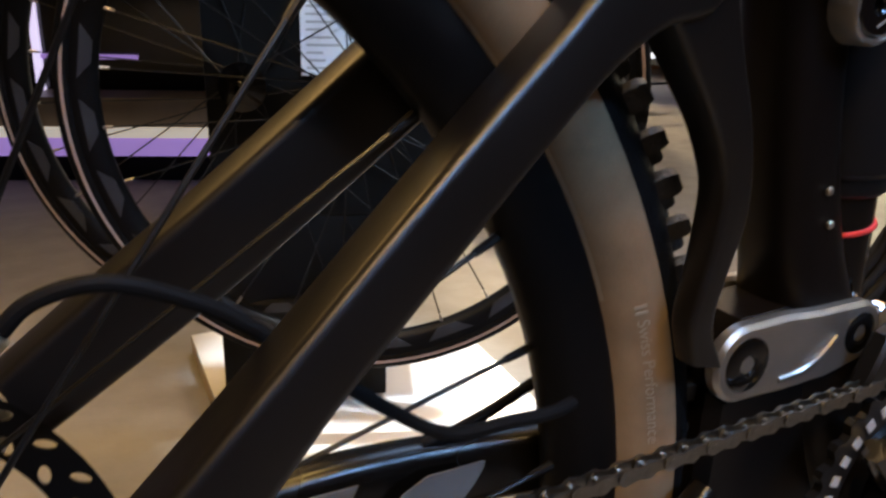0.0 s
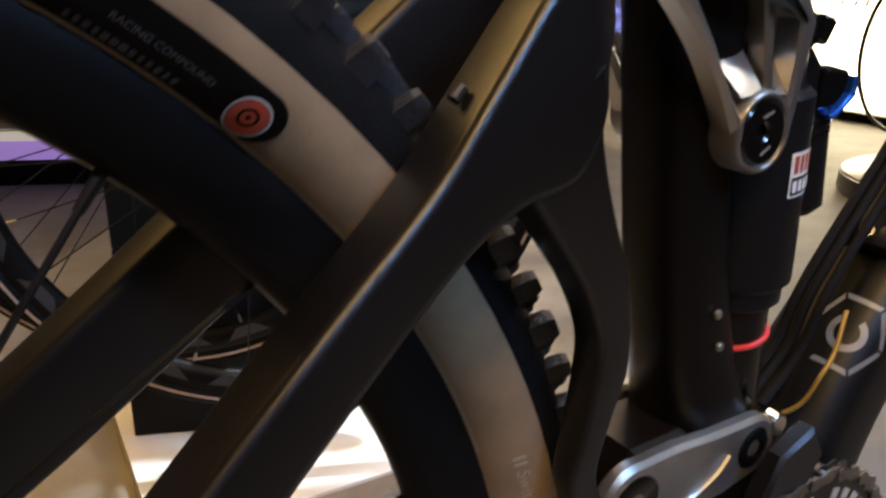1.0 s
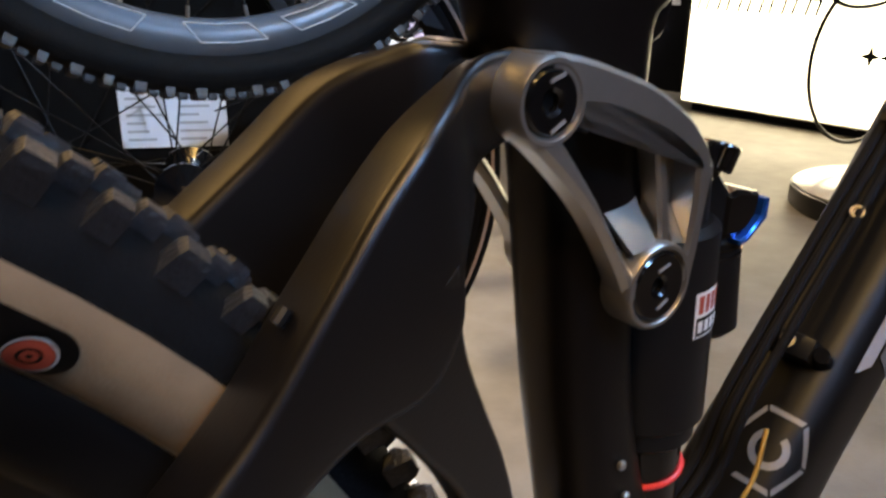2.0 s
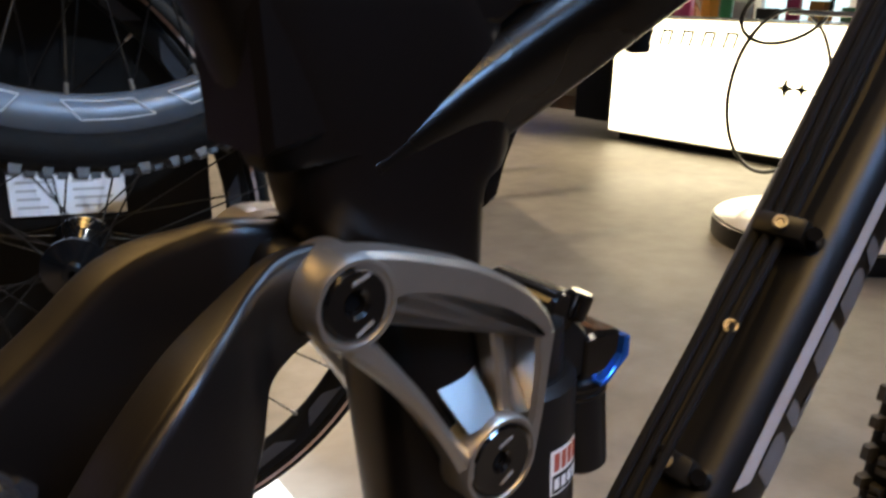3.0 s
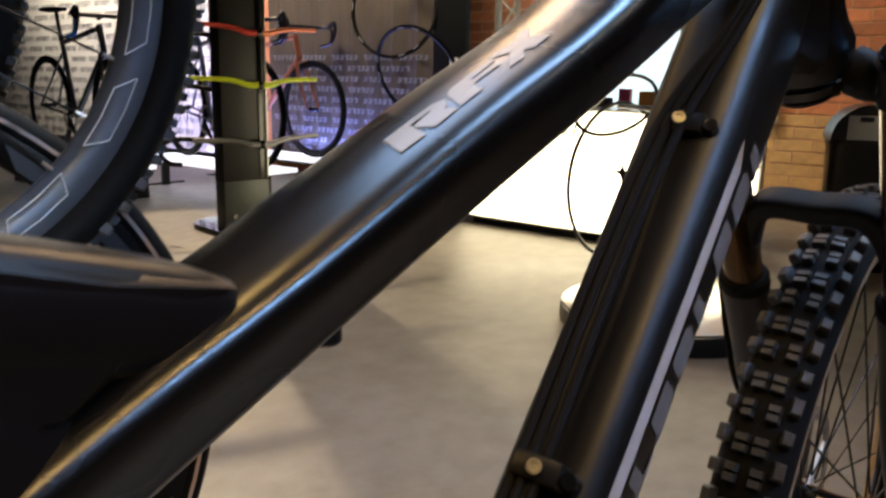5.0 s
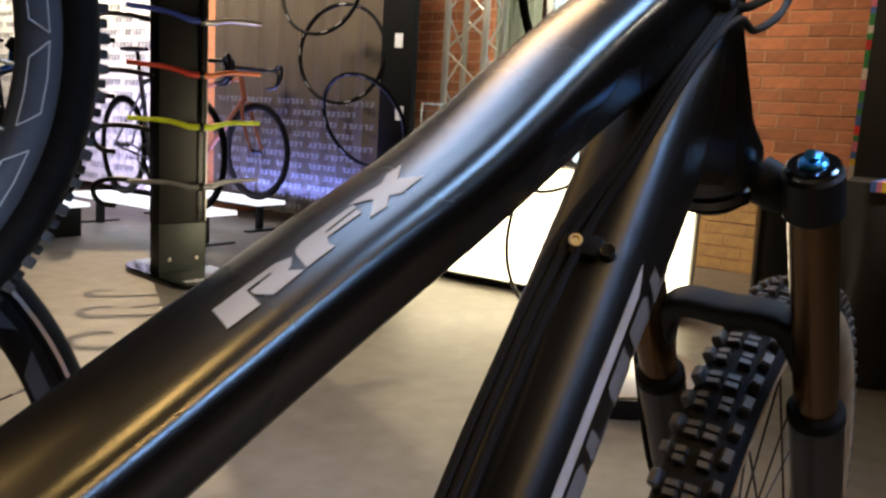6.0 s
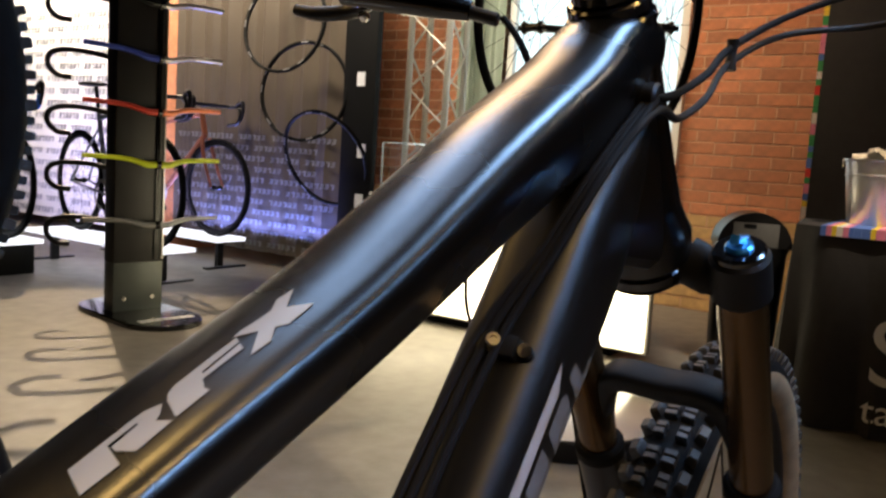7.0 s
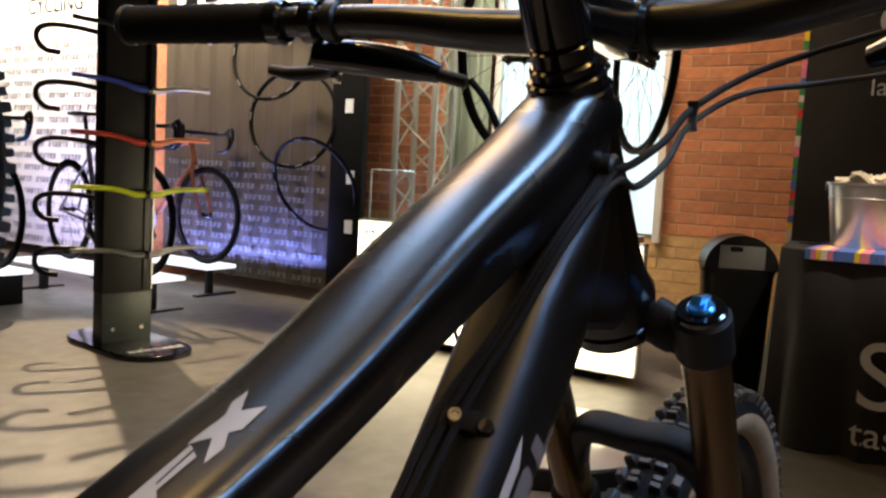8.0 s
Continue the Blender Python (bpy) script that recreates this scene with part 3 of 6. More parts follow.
# ---- rear triangle (swingarm): one moulded piece a side
def strip(bm, rows, r, n=4):
    """A bar of boxed section with eased corners. Rows: upper x, z, lower x, z, outer y, inner y, drop of the inner upper edge."""
    up = smooth_path([V(q[0], q[6], q[1]) for q in rows], n)
    low = smooth_path([V(q[2], 0, q[3]) for q in rows], n)
    wid = smooth_path([V(q[4], q[5], 0) for q in rows], n)
    loops = []
    for u, l, w in zip(up, low, wid):
        c = [V(u.x, w.x, u.z), V(u.x, w.y, u.z) + (l - V(u.x, 0, u.z)).normalized() * u.y, V(l.x, w.y, l.z), V(l.x, w.x, l.z)]
        lp = []
        for i in range(4):
            e0, e1 = (c[i - 1] - c[i]).normalized(), (c[(i + 1) % 4] - c[i]).normalized()
            for k in range(5):
                g = math.pi / 2 * k / 4
                lp.append(c[i] + e0 * (r * (1 - math.sin(g))) + e1 * (r * (1 - math.cos(g))))
        loops.append(lp)
    return rings(bm, loops)


STAY_X = (0.06, 0.10, 0.153, 0.19, 0.219, 0.243, 0.2665, 0.288, 0.300, 0.310, 0.32, 0.338)
stay_out = lambda x: np.interp(x, STAY_X, (0.072, 0.0675, 0.060, 0.0545, 0.051, 0.0475, 0.044, 0.040, 0.031, 0.0225, 0.019, 0.018))
stay_wide = lambda x: np.interp(x, (0.06, 0.25, 0.29, 0.31, 0.338), (0.024, 0.024, 0.021, 0.012, 0.010))
def splay(x, y, z):
    """The far side of the swingarm stands wider, clear of the tyre."""
    d = np.interp(x, (0.26, 0.325), (0.0125, 0.0))
    k = 1 + d / (y + 0.21)
    return 0.118 + (x - 0.118) * k, y + d, 0.62 + (z - 0.62) * k


for s in (-1, 1):
    if s < 0:
        line = [(0.058, 0.424, 0.078, 0.404), (0.1148, 0.4755, 0.1325, 0.4595), (0.139, 0.4975, 0.155, 0.4830), (0.1705, 0.5268, 0.187, 0.5125), (0.2051, 0.5585, 0.221, 0.5440), (0.2260, 0.5770, 0.2400, 0.5605), (0.2390, 0.5895, 0.2525, 0.5690), (0.2499, 0.6030, 0.2662, 0.5755),
                (0.2614, 0.6175, 0.2850, 0.5800), (0.2710, 0.6295, 0.2950, 0.5945), (0.2842, 0.6425, 0.2965, 0.6080), (0.2960, 0.6495, 0.3035, 0.6190), (0.3073, 0.6545, 0.3100, 0.6260), (0.3160, 0.6580, 0.3180, 0.6300), (0.3263, 0.6590, 0.3270, 0.6330), (0.3380, 0.6560, 0.3370, 0.6370)]
    else:
        line = [(0.072, 0.4580, 0.084, 0.4330), (0.1147, 0.4936, 0.1270, 0.4640), (0.1492, 0.5217, 0.1630, 0.4915), (0.1962, 0.5626, 0.2130, 0.5330), (0.2250, 0.5890, 0.2405, 0.5555), (0.2519, 0.6125, 0.2662, 0.5755), (0.2688, 0.6270, 0.2850, 0.5850), (0.2842, 0.6415, 0.2965, 0.6080), (0.2960, 0.6495, 0.3035, 0.6190),
                (0.3073, 0.6545, 0.3100, 0.6260), (0.3180, 0.6580, 0.3190, 0.6300), (0.3380, 0.6560, 0.3370, 0.6370)]
    rows = [(xr, zr, xl, zl, s * stay_out(xr), s * (stay_out(xr) - stay_wide(xr) * (1.18 if s < 0 else 1.0)), 0.0045 if s < 0 else 0.0) for xr, zr, xl, zl in line]
    if s > 0:
        rows = [(*splay(a, o, b)[::2], *splay(c, o, d)[::2], splay(a, o, b)[1], splay(a, i, b)[1], e) for a, b, c, d, o, i, e in rows]
    stay = P("seat_stay", strip(bm_new(), rows, 0.0040), STAY, "satin black seat stay with a bronze sheen", angle=50)
    if s < 0:
        rows = [(0.2620, 0.5850, 0.2930, 0.6120), (0.2700, 0.5770, 0.2950, 0.6020), (0.2768, 0.5690, 0.2960, 0.5935), (0.2828, 0.5612, 0.2998, 0.5810), (0.2955, 0.5450, 0.3072, 0.5645), (0.3037, 0.5310, 0.3155, 0.5460), (0.3085, 0.5180, 0.3218, 0.5260), (0.3082, 0.5020, 0.3238, 0.5060), (0.3064, 0.4850, 0.3195, 0.4860), (0.3040, 0.4660, 0.3170, 0.4640), (0.3090, 0.4480, 0.3260, 0.4440)]
        rows = [(xl, zl, xr, zr, s * np.interp(zl, (0.45, 0.52, 0.585), (0.0300, 0.0355, 0.0430)), s * np.interp(zl, (0.45, 0.52, 0.585), (0.0190, 0.0200, 0.0220)), 0.0) for xl, zl, xr, zr in rows]
        P("swingarm_strut", strip(bm_new(), rows, 0.0028), STAY, parent=stay, angle=50)
    if s < 0:
        line = ((0.100, 0.060, 0.350, 0.014, 0.010), (0.180, 0.050, 0.339, 0.015, 0.011), (0.245, 0.042, 0.336, 0.017, 0.010), (0.300, 0.032, 0.348, 0.018, 0.009), (0.336, 0.027, 0.378, 0.016, 0.007))
    else:
        line = ((0.100, 0.060, 0.366, 0.014, 0.010), (0.180, 0.050, 0.3805, 0.0160, 0.011), (0.245, 0.042, 0.3810, 0.0175, 0.010), (0.300, 0.032, 0.3785, 0.018, 0.009), (0.336, 0.027, 0.382, 0.016, 0.007))
    line = [(0.030, s * 0.066, 0.360, 0.016, 0.009)] + [(x, s * y, z, a, b) for x, y, z, a, b in line]
    if s > 0:
        line = [(*splay(x, y, z), a, b) for x, y, z, a, b in line]
    cs = P("chain_stay", loft(bm_new(), line, 3.2, 28), FRAME)
    if s > 0:
        for q in ([(0.146, 0.366), (0.184, 0.368), (0.193, 0.380), (0.197, 0.389), (0.176, 0.389), (0.160, 0.384)], [(0.204, 0.367), (0.240, 0.368), (0.249, 0.378), (0.256, 0.389), (0.226, 0.389), (0.214, 0.383)]):
            u = q[0][0]
            q = [splay(a, 0.045, b)[::2] for a, b in q]
            part("print_bar", plate(bm_new(), q, 0.0490 - 0.12 * (u - 0.15), 0.0484 - 0.12 * (u - 0.15)), SILVER_INK, cs, smooth=False)
    P("dropout", plate(bm_new(), [(-0.022, 0.350), (0.0, 0.333), (0.028, 0.345), (0.056, 0.392), (0.074, 0.424), (0.070, 0.434), (0.058, 0.432), (0.034, 0.408), (-0.010, 0.385)], s * 0.060 + (0.0125 if s > 0 else 0), s * 0.070 + (0.0125 if s > 0 else 0), 0.003), ALU, "grey alloy dropout")
P("stay_hole", cyl(bm_new(), (0.2495, -0.0330, 0.6035), (0.2525, -0.0325, 0.6065), 0.0020, seg=10), BLACK)

# ---- main frame
bm = loft(bm_new(), [(0.440, 0, 0.352, 0.030, 0.034), (0.412, 0, 0.415, 0.029, 0.027), (0.3940, 0, 0.470, 0.0205, 0.0205), (0.3790, 0, 0.530, 0.0175, 0.0195), (0.3720, 0, 0.585, 0.0185, 0.0195), (0.3665, 0, 0.640, 0.0215, 0.0200), (0.3608, 0, 0.6645, 0.0320, 0.0205), (0.3610, 0, 0.684, 0.0400, 0.0205), (0.350, 0, 0.705, 0.0400, 0.0205), (0.318, 0, 0.745, 0.0220, 0.0200), (0.305, 0, 0.790, 0.0200, 0.0195), (0.290, 0, 0.850, 0.0190, 0.0190)], 2.8, 40)
seat_tube = P("seat_tube", bm, FRAME_DARK, "wide black seat tube")
P("seat_collar", cyl(bm_new(), (0.2930, 0, 0.838), (0.2885, 0, 0.856), 0.024, bev=0.002), BLACK_GLOSS)
for x, z in ((0.384, 0.509), (0.388, 0.494)):
    P("screw", cyl(bm_new(), (x, -0.020, z), (x, -0.0222, z), 0.0019, bev=0.0006), ALU, parent=seat_tube)
TT_HALF = [(0.0, 1.0), (0.25, 0.985), (0.50, 0.93), (0.72, 0.86), (0.88, 0.75), (0.965, 0.61), (0.995, 0.43), (0.965, 0.12), (0.82, -0.35), (0.64, -0.84), (0.44, -0.98), (0.0, -1.0)]
bm = loft_section(bm_new(), [(0.346, 0, 0.671, 0.010, 0.0200), (0.376, 0, 0.6855, 0.0160, 0.0222), (0.410, 0, 0.7025, 0.0172, 0.0235), (0.450, 0, 0.7215, 0.0170, 0.0245), (0.530, 0, 0.7600, 0.0182, 0.0255), (0.605, 0, 0.7945, 0.0195, 0.0265), (0.690, 0, 0.8400, 0.0245, 0.0275), (0.767, 0, 0.8780, 0.0290, 0.0280), (0.793, 0, 0.8930, 0.0315, 0.0275), (0.815, 0, 0.9050, 0.0330, 0.0265), (0.838, 0, 0.910, 0.0290, 0.025)], TT_HALF, 6)
top_tube = P("top_tube", bm, FRAME, "satin black top tube with a long sheen")
bm = loft(bm_new(), [(0.312, 0, 0.752, 0.018, 0.0185), (0.345, 0, 0.741, 0.017, 0.0185), (0.381, 0, 0.732, 0.0160, 0.0185), (0.415, 0, 0.7235, 0.0140, 0.0185), (0.430, 0, 0.7185, 0.0125, 0.0180), (0.442, 0, 0.7165, 0.0090, 0.0165)], 3.4, 32)
P("seat_brace", bm, FRAME_DARK)
bm = plate(bm_new(), [(0.315, 0.680), (0.374, 0.692), (0.3790, 0.7085), (0.3860, 0.7080), (0.4015, 0.7180), (0.4175, 0.7275), (0.4300, 0.7310), (0.399, 0.7400), (0.3704, 0.7490), (0.335, 0.758), (0.310, 0.745)], -0.0179, 0.0179, 0.003)
P("brace_web", bm, FRAME_DARK)
bm = plate(bm_new(), [(0.384, 0.655), (0.3930, 0.6585), (0.3965, 0.6690), (0.4005, 0.6770), (0.4060, 0.6832), (0.418, 0.6890), (0.402, 0.705), (0.380, 0.690)], -0.0140, 0.0140, 0.004)
P("tube_fillet", bm, FRAME_DARK)
bm = loft(bm_new(), [(0.455, 0, 0.352, 0.032, 0.034), (0.482, 0, 0.406, 0.030, 0.031), (0.511, 0, 0.451, 0.0290, 0.0285), (0.561, 0, 0.512, 0.0290, 0.0275), (0.628, 0, 0.601, 0.0290, 0.0275), (0.703, 0, 0.699, 0.0300, 0.0275), (0.758, 0, 0.770, 0.0330, 0.0278), (0.784, 0, 0.806, 0.0335, 0.0276), (0.804, 0, 0.836, 0.0270, 0.0266), (0.818, 0, 0.860, 0.0165, 0.0256), (0.828, 0, 0.878, 0.0060, 0.0235)], 3.2, 52)
down_tube = P("down_tube", bm, FRAME_SATIN, "satin black down tube with a bronze sheen")
P("bottom_bracket_shell", cyl(bm_new(), (0.445, -0.034, 0.362), (0.445, 0.036, 0.362), 0.028, bev=0.002, seg=28), FRAME_DARK)
# head tube
AX = V(-0.518, 0, 0.8554)
AXN = V(0.8554, 0, 0.518)
HT0 = V(0.8975, 0, 0.792)


def on_axis(k, off=0.0):
    return HT0 + AX * k + AXN * off


bm = bm_new()
rings(bm, [[on_axis(k) + AXN * (r * math.cos(2 * math.pi * i / 36)) + V(0, r * math.sin(2 * math.pi * i / 36), 0) for i in range(36)] for k, r in
           ((0.0, 0.0290), (0.004, 0.0325), (0.018, 0.0335), (0.030, 0.0300), (0.040, 0.0282), (0.07, 0.0268), (0.11, 0.0255), (0.148, 0.0245), (0.157, 0.0250), (0.160, 0.0240))])
head = P("head_tube", bm, FRAME)
for k0, k1, r in ((0.160, 0.167, 0.0258), (0.1675, 0.176, 0.0235), (0.1765, 0.184, 0.0205), (-0.010, -0.001, 0.0295)):
    P("headset_ring", cyl(bm_new(), on_axis(k0), on_axis(k1), r, seg=36, bev=0.0015), BLACK_GLOSS, "gloss black headset ring", head)
# flat-sided gusset between top and down tube
bm = plate(bm_new(), [(0.800, 0.797), (0.862, 0.788), (0.884, 0.800), (0.886, 0.826), (0.866, 0.868), (0.842, 0.908), (0.820, 0.918), (0.812, 0.885), (0.809, 0.860), (0.804, 0.830)], -0.0240, 0.0240, 0.006)
P("head_gusset", bm, FRAME_DARK)
bm = plate(bm_new(), [(0.760, 0.800), (0.806, 0.800), (0.830, 0.850), (0.825, 0.905), (0.790, 0.900), (0.765, 0.870)], -0.0130, 0.0130, 0.004)
P("head_web", bm, FRAME_DARK)
bm = plate(bm_new(), [(0.335, 0.424), (0.420, 0.430), (0.462, 0.405), (0.475, 0.350), (0.400, 0.333), (0.332, 0.362)], -0.021, 0.021, 0.006)
P("pivot_yoke", bm, FRAME_DARK)

# ---- rocker link, near and far
def rocker(s):
    y0, y1 = s * 0.0185, s * 0.0305
    root = new("rocker_link")
    root.parent = bike
    A, B = (0.3300, 0.6455), (0.3813, 0.5828)
    body = bm_new()
    curve = lambda pts: [(p.x, p.z) for p in smooth_path([V(x, 0, z) for x, z in pts], 3)]
    top = curve([(0.3272, 0.6580), (0.3343, 0.6578), (0.3443, 0.6558), (0.3551, 0.6525), (0.3689, 0.6478), (0.3815, 0.6412), (0.3910, 0.6350), (0.3985, 0.6270), (0.4022, 0.6205)])
    low = curve([(0.3385, 0.6370), (0.3412, 0.6418), (0.3444, 0.6434), (0.3551, 0.6412), (0.3655, 0.6372), (0.3760, 0.6330), (0.3870, 0.6268), (0.3940, 0.6215), (0.3955, 0.6180)])
    plate(body, top + low[::-1], y0, y1, 0.0016)
    left = curve([(0.3200, 0.6380), (0.3334, 0.6265), (0.3470, 0.6128), (0.3567, 0.5995), (0.3637, 0.5880), (0.3690, 0.5775)])
    right = curve([(0.3350, 0.6355), (0.3455, 0.6225), (0.3525, 0.6135), (0.3595, 0.6030), (0.3670, 0.5925), (0.3740, 0.5850)])
    plate(body, left + right[::-1], y0, y1, 0.0020)
    plate(body, [(0.3940, 0.6230), (0.4022, 0.6205), (0.4010, 0.6090), (0.3995, 0.5940), (0.3960, 0.5780), (0.3905, 0.5840), (0.3935, 0.5940), (0.3948, 0.6090)], y0, y1, 0.0014)
    part("link_body", body, ALU, root, "bead-blasted grey alloy")
    part("link_rib", plate(bm_new(), [(0.3755, 0.6335), (0.3815, 0.6310), (0.3850, 0.6120), (0.3880, 0.5960), (0.3835, 0.5950), (0.3805, 0.6120)], s * 0.0185, s * 0.0275, 0.0012), ALU, root)
    part("link_pocket", plate(bm_new(), [(0.3815, 0.6305), (0.3955, 0.6225), (0.3945, 0.5930), (0.3870, 0.5940)], s * 0.0175, s * 0.0205, 0.0008), ALU, root)
    for (xa, za), (xb, zb), (xc, zc), (xd, zd) in (((0.3640, 0.6085), (0.3795, 0.6105), (0.3805, 0.5965), (0.3690, 0.5955)), ((0.3872, 0.6120), (0.3945, 0.6090), (0.3935, 0.5950), (0.3875, 0.5960))):
        bm = rings(bm_new(), [[V(xa, s * (0.0185 - o), za), V(xb, s * (0.0185 - o), zb), V(xc, s * (0.0290 - o), zc), V(xd, s * (0.0290 - o), zd)] for o in (0.0, 0.003)])
        part("link_facet", bm, ALU_BRIGHT, root, smooth=False)
    for (x, z), r in ((A, 0.0125), (B, 0.0150)):
        part("boss", revolve(bm_new(), [(r - 0.0030, y0 - s * 0.006), (r, y0 - s * 0.006), (r, y1 - s * 0.0012), (r - 0.0010, y1 + s * 0.0006), (r - 0.0022, y1 + s * 0.0006), (r - 0.0030, y1 - s * 0.001)], 44, centre=(x, 0, z)), ALU, root)
        cap = part("pivot_cap", revolve(bm_new(), [(0.0028, y1 - s * 0.004), (r - 0.0031, y1 - s * 0.004), (r - 0.0031, y1 - s * 0.0006), (r - 0.0042, y1 + s * 0.0004), (0.0040, y1 + s * 0.0002), (0.0028, y1 - s * 0.0008)], 40, centre=(x, 0, z)), BLACK_GLOSS, root, "gloss black pivot cap")
        part("hex_socket", cyl(bm_new(), (x, y1 - s * 0.006, z), (x, y1 - s * 0.0025, z), 0.0029, seg=6), RIM, cap)
        bm = bm_new()
        box(bm, 0.0055, 0.0004, 0.0010, Matrix.Translation((x + 0.001, y1 + s * 0.0005, z + 0.0064)) @ Matrix.Rotation(radians(-20), 4, "Y"))
        box(bm, 0.0055, 0.0004, 0.0010, Matrix.Translation((x + 0.002, y1 + s * 0.0005, z - 0.0064)) @ Matrix.Rotation(radians(-30), 4, "Y"))
        part("cap_print", bm, DIM_INK, cap)
    return root


rocker(-1)
rocker(1)
P("rocker_axle", cyl(bm_new(), (0.3813, -0.021, 0.5828), (0.3813, 0.021, 0.5828), 0.010), BLACK)
P("rocker_axle", cyl(bm_new(), (0.3300, -0.021, 0.6455), (0.3300, 0.021, 0.6455), 0.008), BLACK)

# ---- lower link
for s in (-1, 1):
    root = new("lower_link")
    root.parent = bike
    A, B = (0.342, 0.441), (0.412, 0.4425)
    ol = arc(A[0], A[1], 0.0175, 80, 280, 14) + [(0.37, 0.423), (0.395, 0.424)] + arc(B[0], B[1], 0.0150, -70, 95, 10) + [(0.385, 0.4575), (0.365, 0.459)]
    part("link_body", plate(bm_new(), ol, s * 0.020, s * 0.028, 0.002), ALU, root, "bead-blasted grey alloy")
    bm = bm_new()
    hose(bm, [(0.362, s * 0.0282, 0.4300), (0.376, s * 0.0285, 0.4315), (0.388, s * 0.0285, 0.4370), (0.396, s * 0.0282, 0.4440)], 0.0012, 8, 5)
    part("link_ridge", bm, ALU_BRIGHT, root)
    for (x, z), r in ((A, 0.0122), (B, 0.0100)):
        cap = part("pivot_cap", revolve(bm_new(), [(0.0035, s * 0.023), (r, s * 0.023), (r, s * 0.0282), (r - 0.002, s * 0.0290), (0.005, s * 0.0290), (0.0035, s * 0.0278)], 32, centre=(x, 0, z)), BLACK_GLOSS, root, "gloss black pivot cap")
        part("hex_socket", cyl(bm_new(), (x, s * 0.024, z), (x, s * 0.027, z), 0.0036, seg=6), RIM, cap)
P("link_block", plate(bm_new(), [(0.335, 0.427), (0.415, 0.42), (0.43, 0.450), (0.40, 0.457), (0.350, 0.455)], -0.0185, 0.0185, 0.004), FRAME_DARK)

# ---- rear shock
shock = new("rear_shock")
shock.parent = bike
S0, S1 = V(0.423, 0, 0.435), V(0.4115, 0, 0.612)
SD = (S1 - S0).normalized()
sp = lambda k: S0 + (S1 - S0) * k
part("shock_eyelet", cyl(bm_new(), V(S0.x, -0.02, S0.z), V(S0.x, 0.02, S0.z), 0.010, bev=0.001), BLACK, shock)
part("shock_shaft", cyl(bm_new(), sp(0.0), sp(0.42), 0.0165, seg=28), BLACK_GLOSS, shock, "polished black shock shaft")
part("shock_seal", cyl(bm_new(), sp(0.38), sp(0.44), 0.0205, seg=32, bev=0.002), BLACK, shock)
part("air_can", cyl(bm_new(), sp(0.43), sp(0.90), 0.0238, seg=40, bev=0.003), BLACK, shock, "satin black air can")
part("travel_ring", revolve(bm_new(), [(0.0170 + 0.0013 * math.cos(a), 0.0013 * math.sin(a)) for a in np.linspace(0, 2 * math.pi, 9)[:-1]], 40, "z"), RED, shock, "red rubber travel ring").matrix_basis = Matrix.Translation(sp(0.29)) @ SD.to_track_quat("Z", "Y").to_matrix().to_4x4() @ pose(0, 0, 0, 6, 0, 0)
part("shock_head", cyl(bm_new(), sp(0.88), sp(1.02), 0.019, seg=28, bev=0.003), BLACK, shock)
res = part("reservoir", cyl(bm_new(), (0.4585, 0.002, 0.5350), (0.4515, 0.002, 0.583), 0.0112, seg=32, bev=0.004), BLACK, shock, "black piggyback reservoir")
part("reservoir_cap", cyl(bm_new(), (0.4517, 0.002, 0.580), (0.4500, 0.002, 0.592), 0.0120, seg=32, bev=0.002), BLACK_GLOSS, res)
bm = bm_new()
plate(bm, [(0.4480, 0.5812), (0.4525, 0.5826), (0.4602, 0.5893), (0.4610, 0.5962), (0.4638, 0.5962), (0.4640, 0.5880), (0.4530, 0.5795), (0.4490, 0.5790)], -0.0135, -0.004, 0.0008)
part("lever", bm, BLUE_AL, res, "blue anodised adjuster lever")
part("adjuster_body", plate(bm_new(), [(0.4400, 0.5830), (0.4530, 0.5832), (0.4598, 0.5895), (0.4606, 0.5985), (0.4480, 0.6010), (0.4400, 0.6000)], -0.0115, 0.010, 0.002), BLACK_GLOSS, res)
for dz in (0.5760, 0.5722):
    part("reservoir_groove", cyl(bm_new(), (0.45265 - 0.14 * (dz - 0.575), 0.002, dz), (0.4525 - 0.14 * (dz - 0.574), 0.002, dz + 0.0014), 0.01165, seg=32), BLACK_GLOSS, res)
part("shock_bolt", cyl(bm_new(), (0.424, -0.014, 0.6150), (0.424, 0.02, 0.6150), 0.0080, bev=0.0015), BLACK_GLOSS, shock)
part("valve", cyl(bm_new(), (0.4300, -0.012, 0.611), (0.4335, -0.013, 0.6205), 0.0048, bev=0.001), BLACK_GLOSS, shock)
part("shock_bridge", plate(bm_new(), [(0.405, 0.590), (0.446, 0.583), (0.448, 0.598), (0.432, 0.614), (0.412, 0.616)], -0.010, 0.014, 0.003), BLACK, shock)
# sticker curved round the can
def sticker(name, material, k0, k1, a0, a1, r):
    bm = bm_new()
    across = V(SD.z, 0, -SD.x)
    g = [[bm.verts.new(sp(k) + across * (r * math.cos(radians(a))) + V(0, r * math.sin(radians(a)), 0)) for a in np.linspace(a0, a1, 8)] for k in (k0, k1)]
    for i in range(7):
        bm.faces.new((g[0][i], g[0][i + 1], g[1][i + 1], g[1][i]))
    return part(name, bm, material, shock)


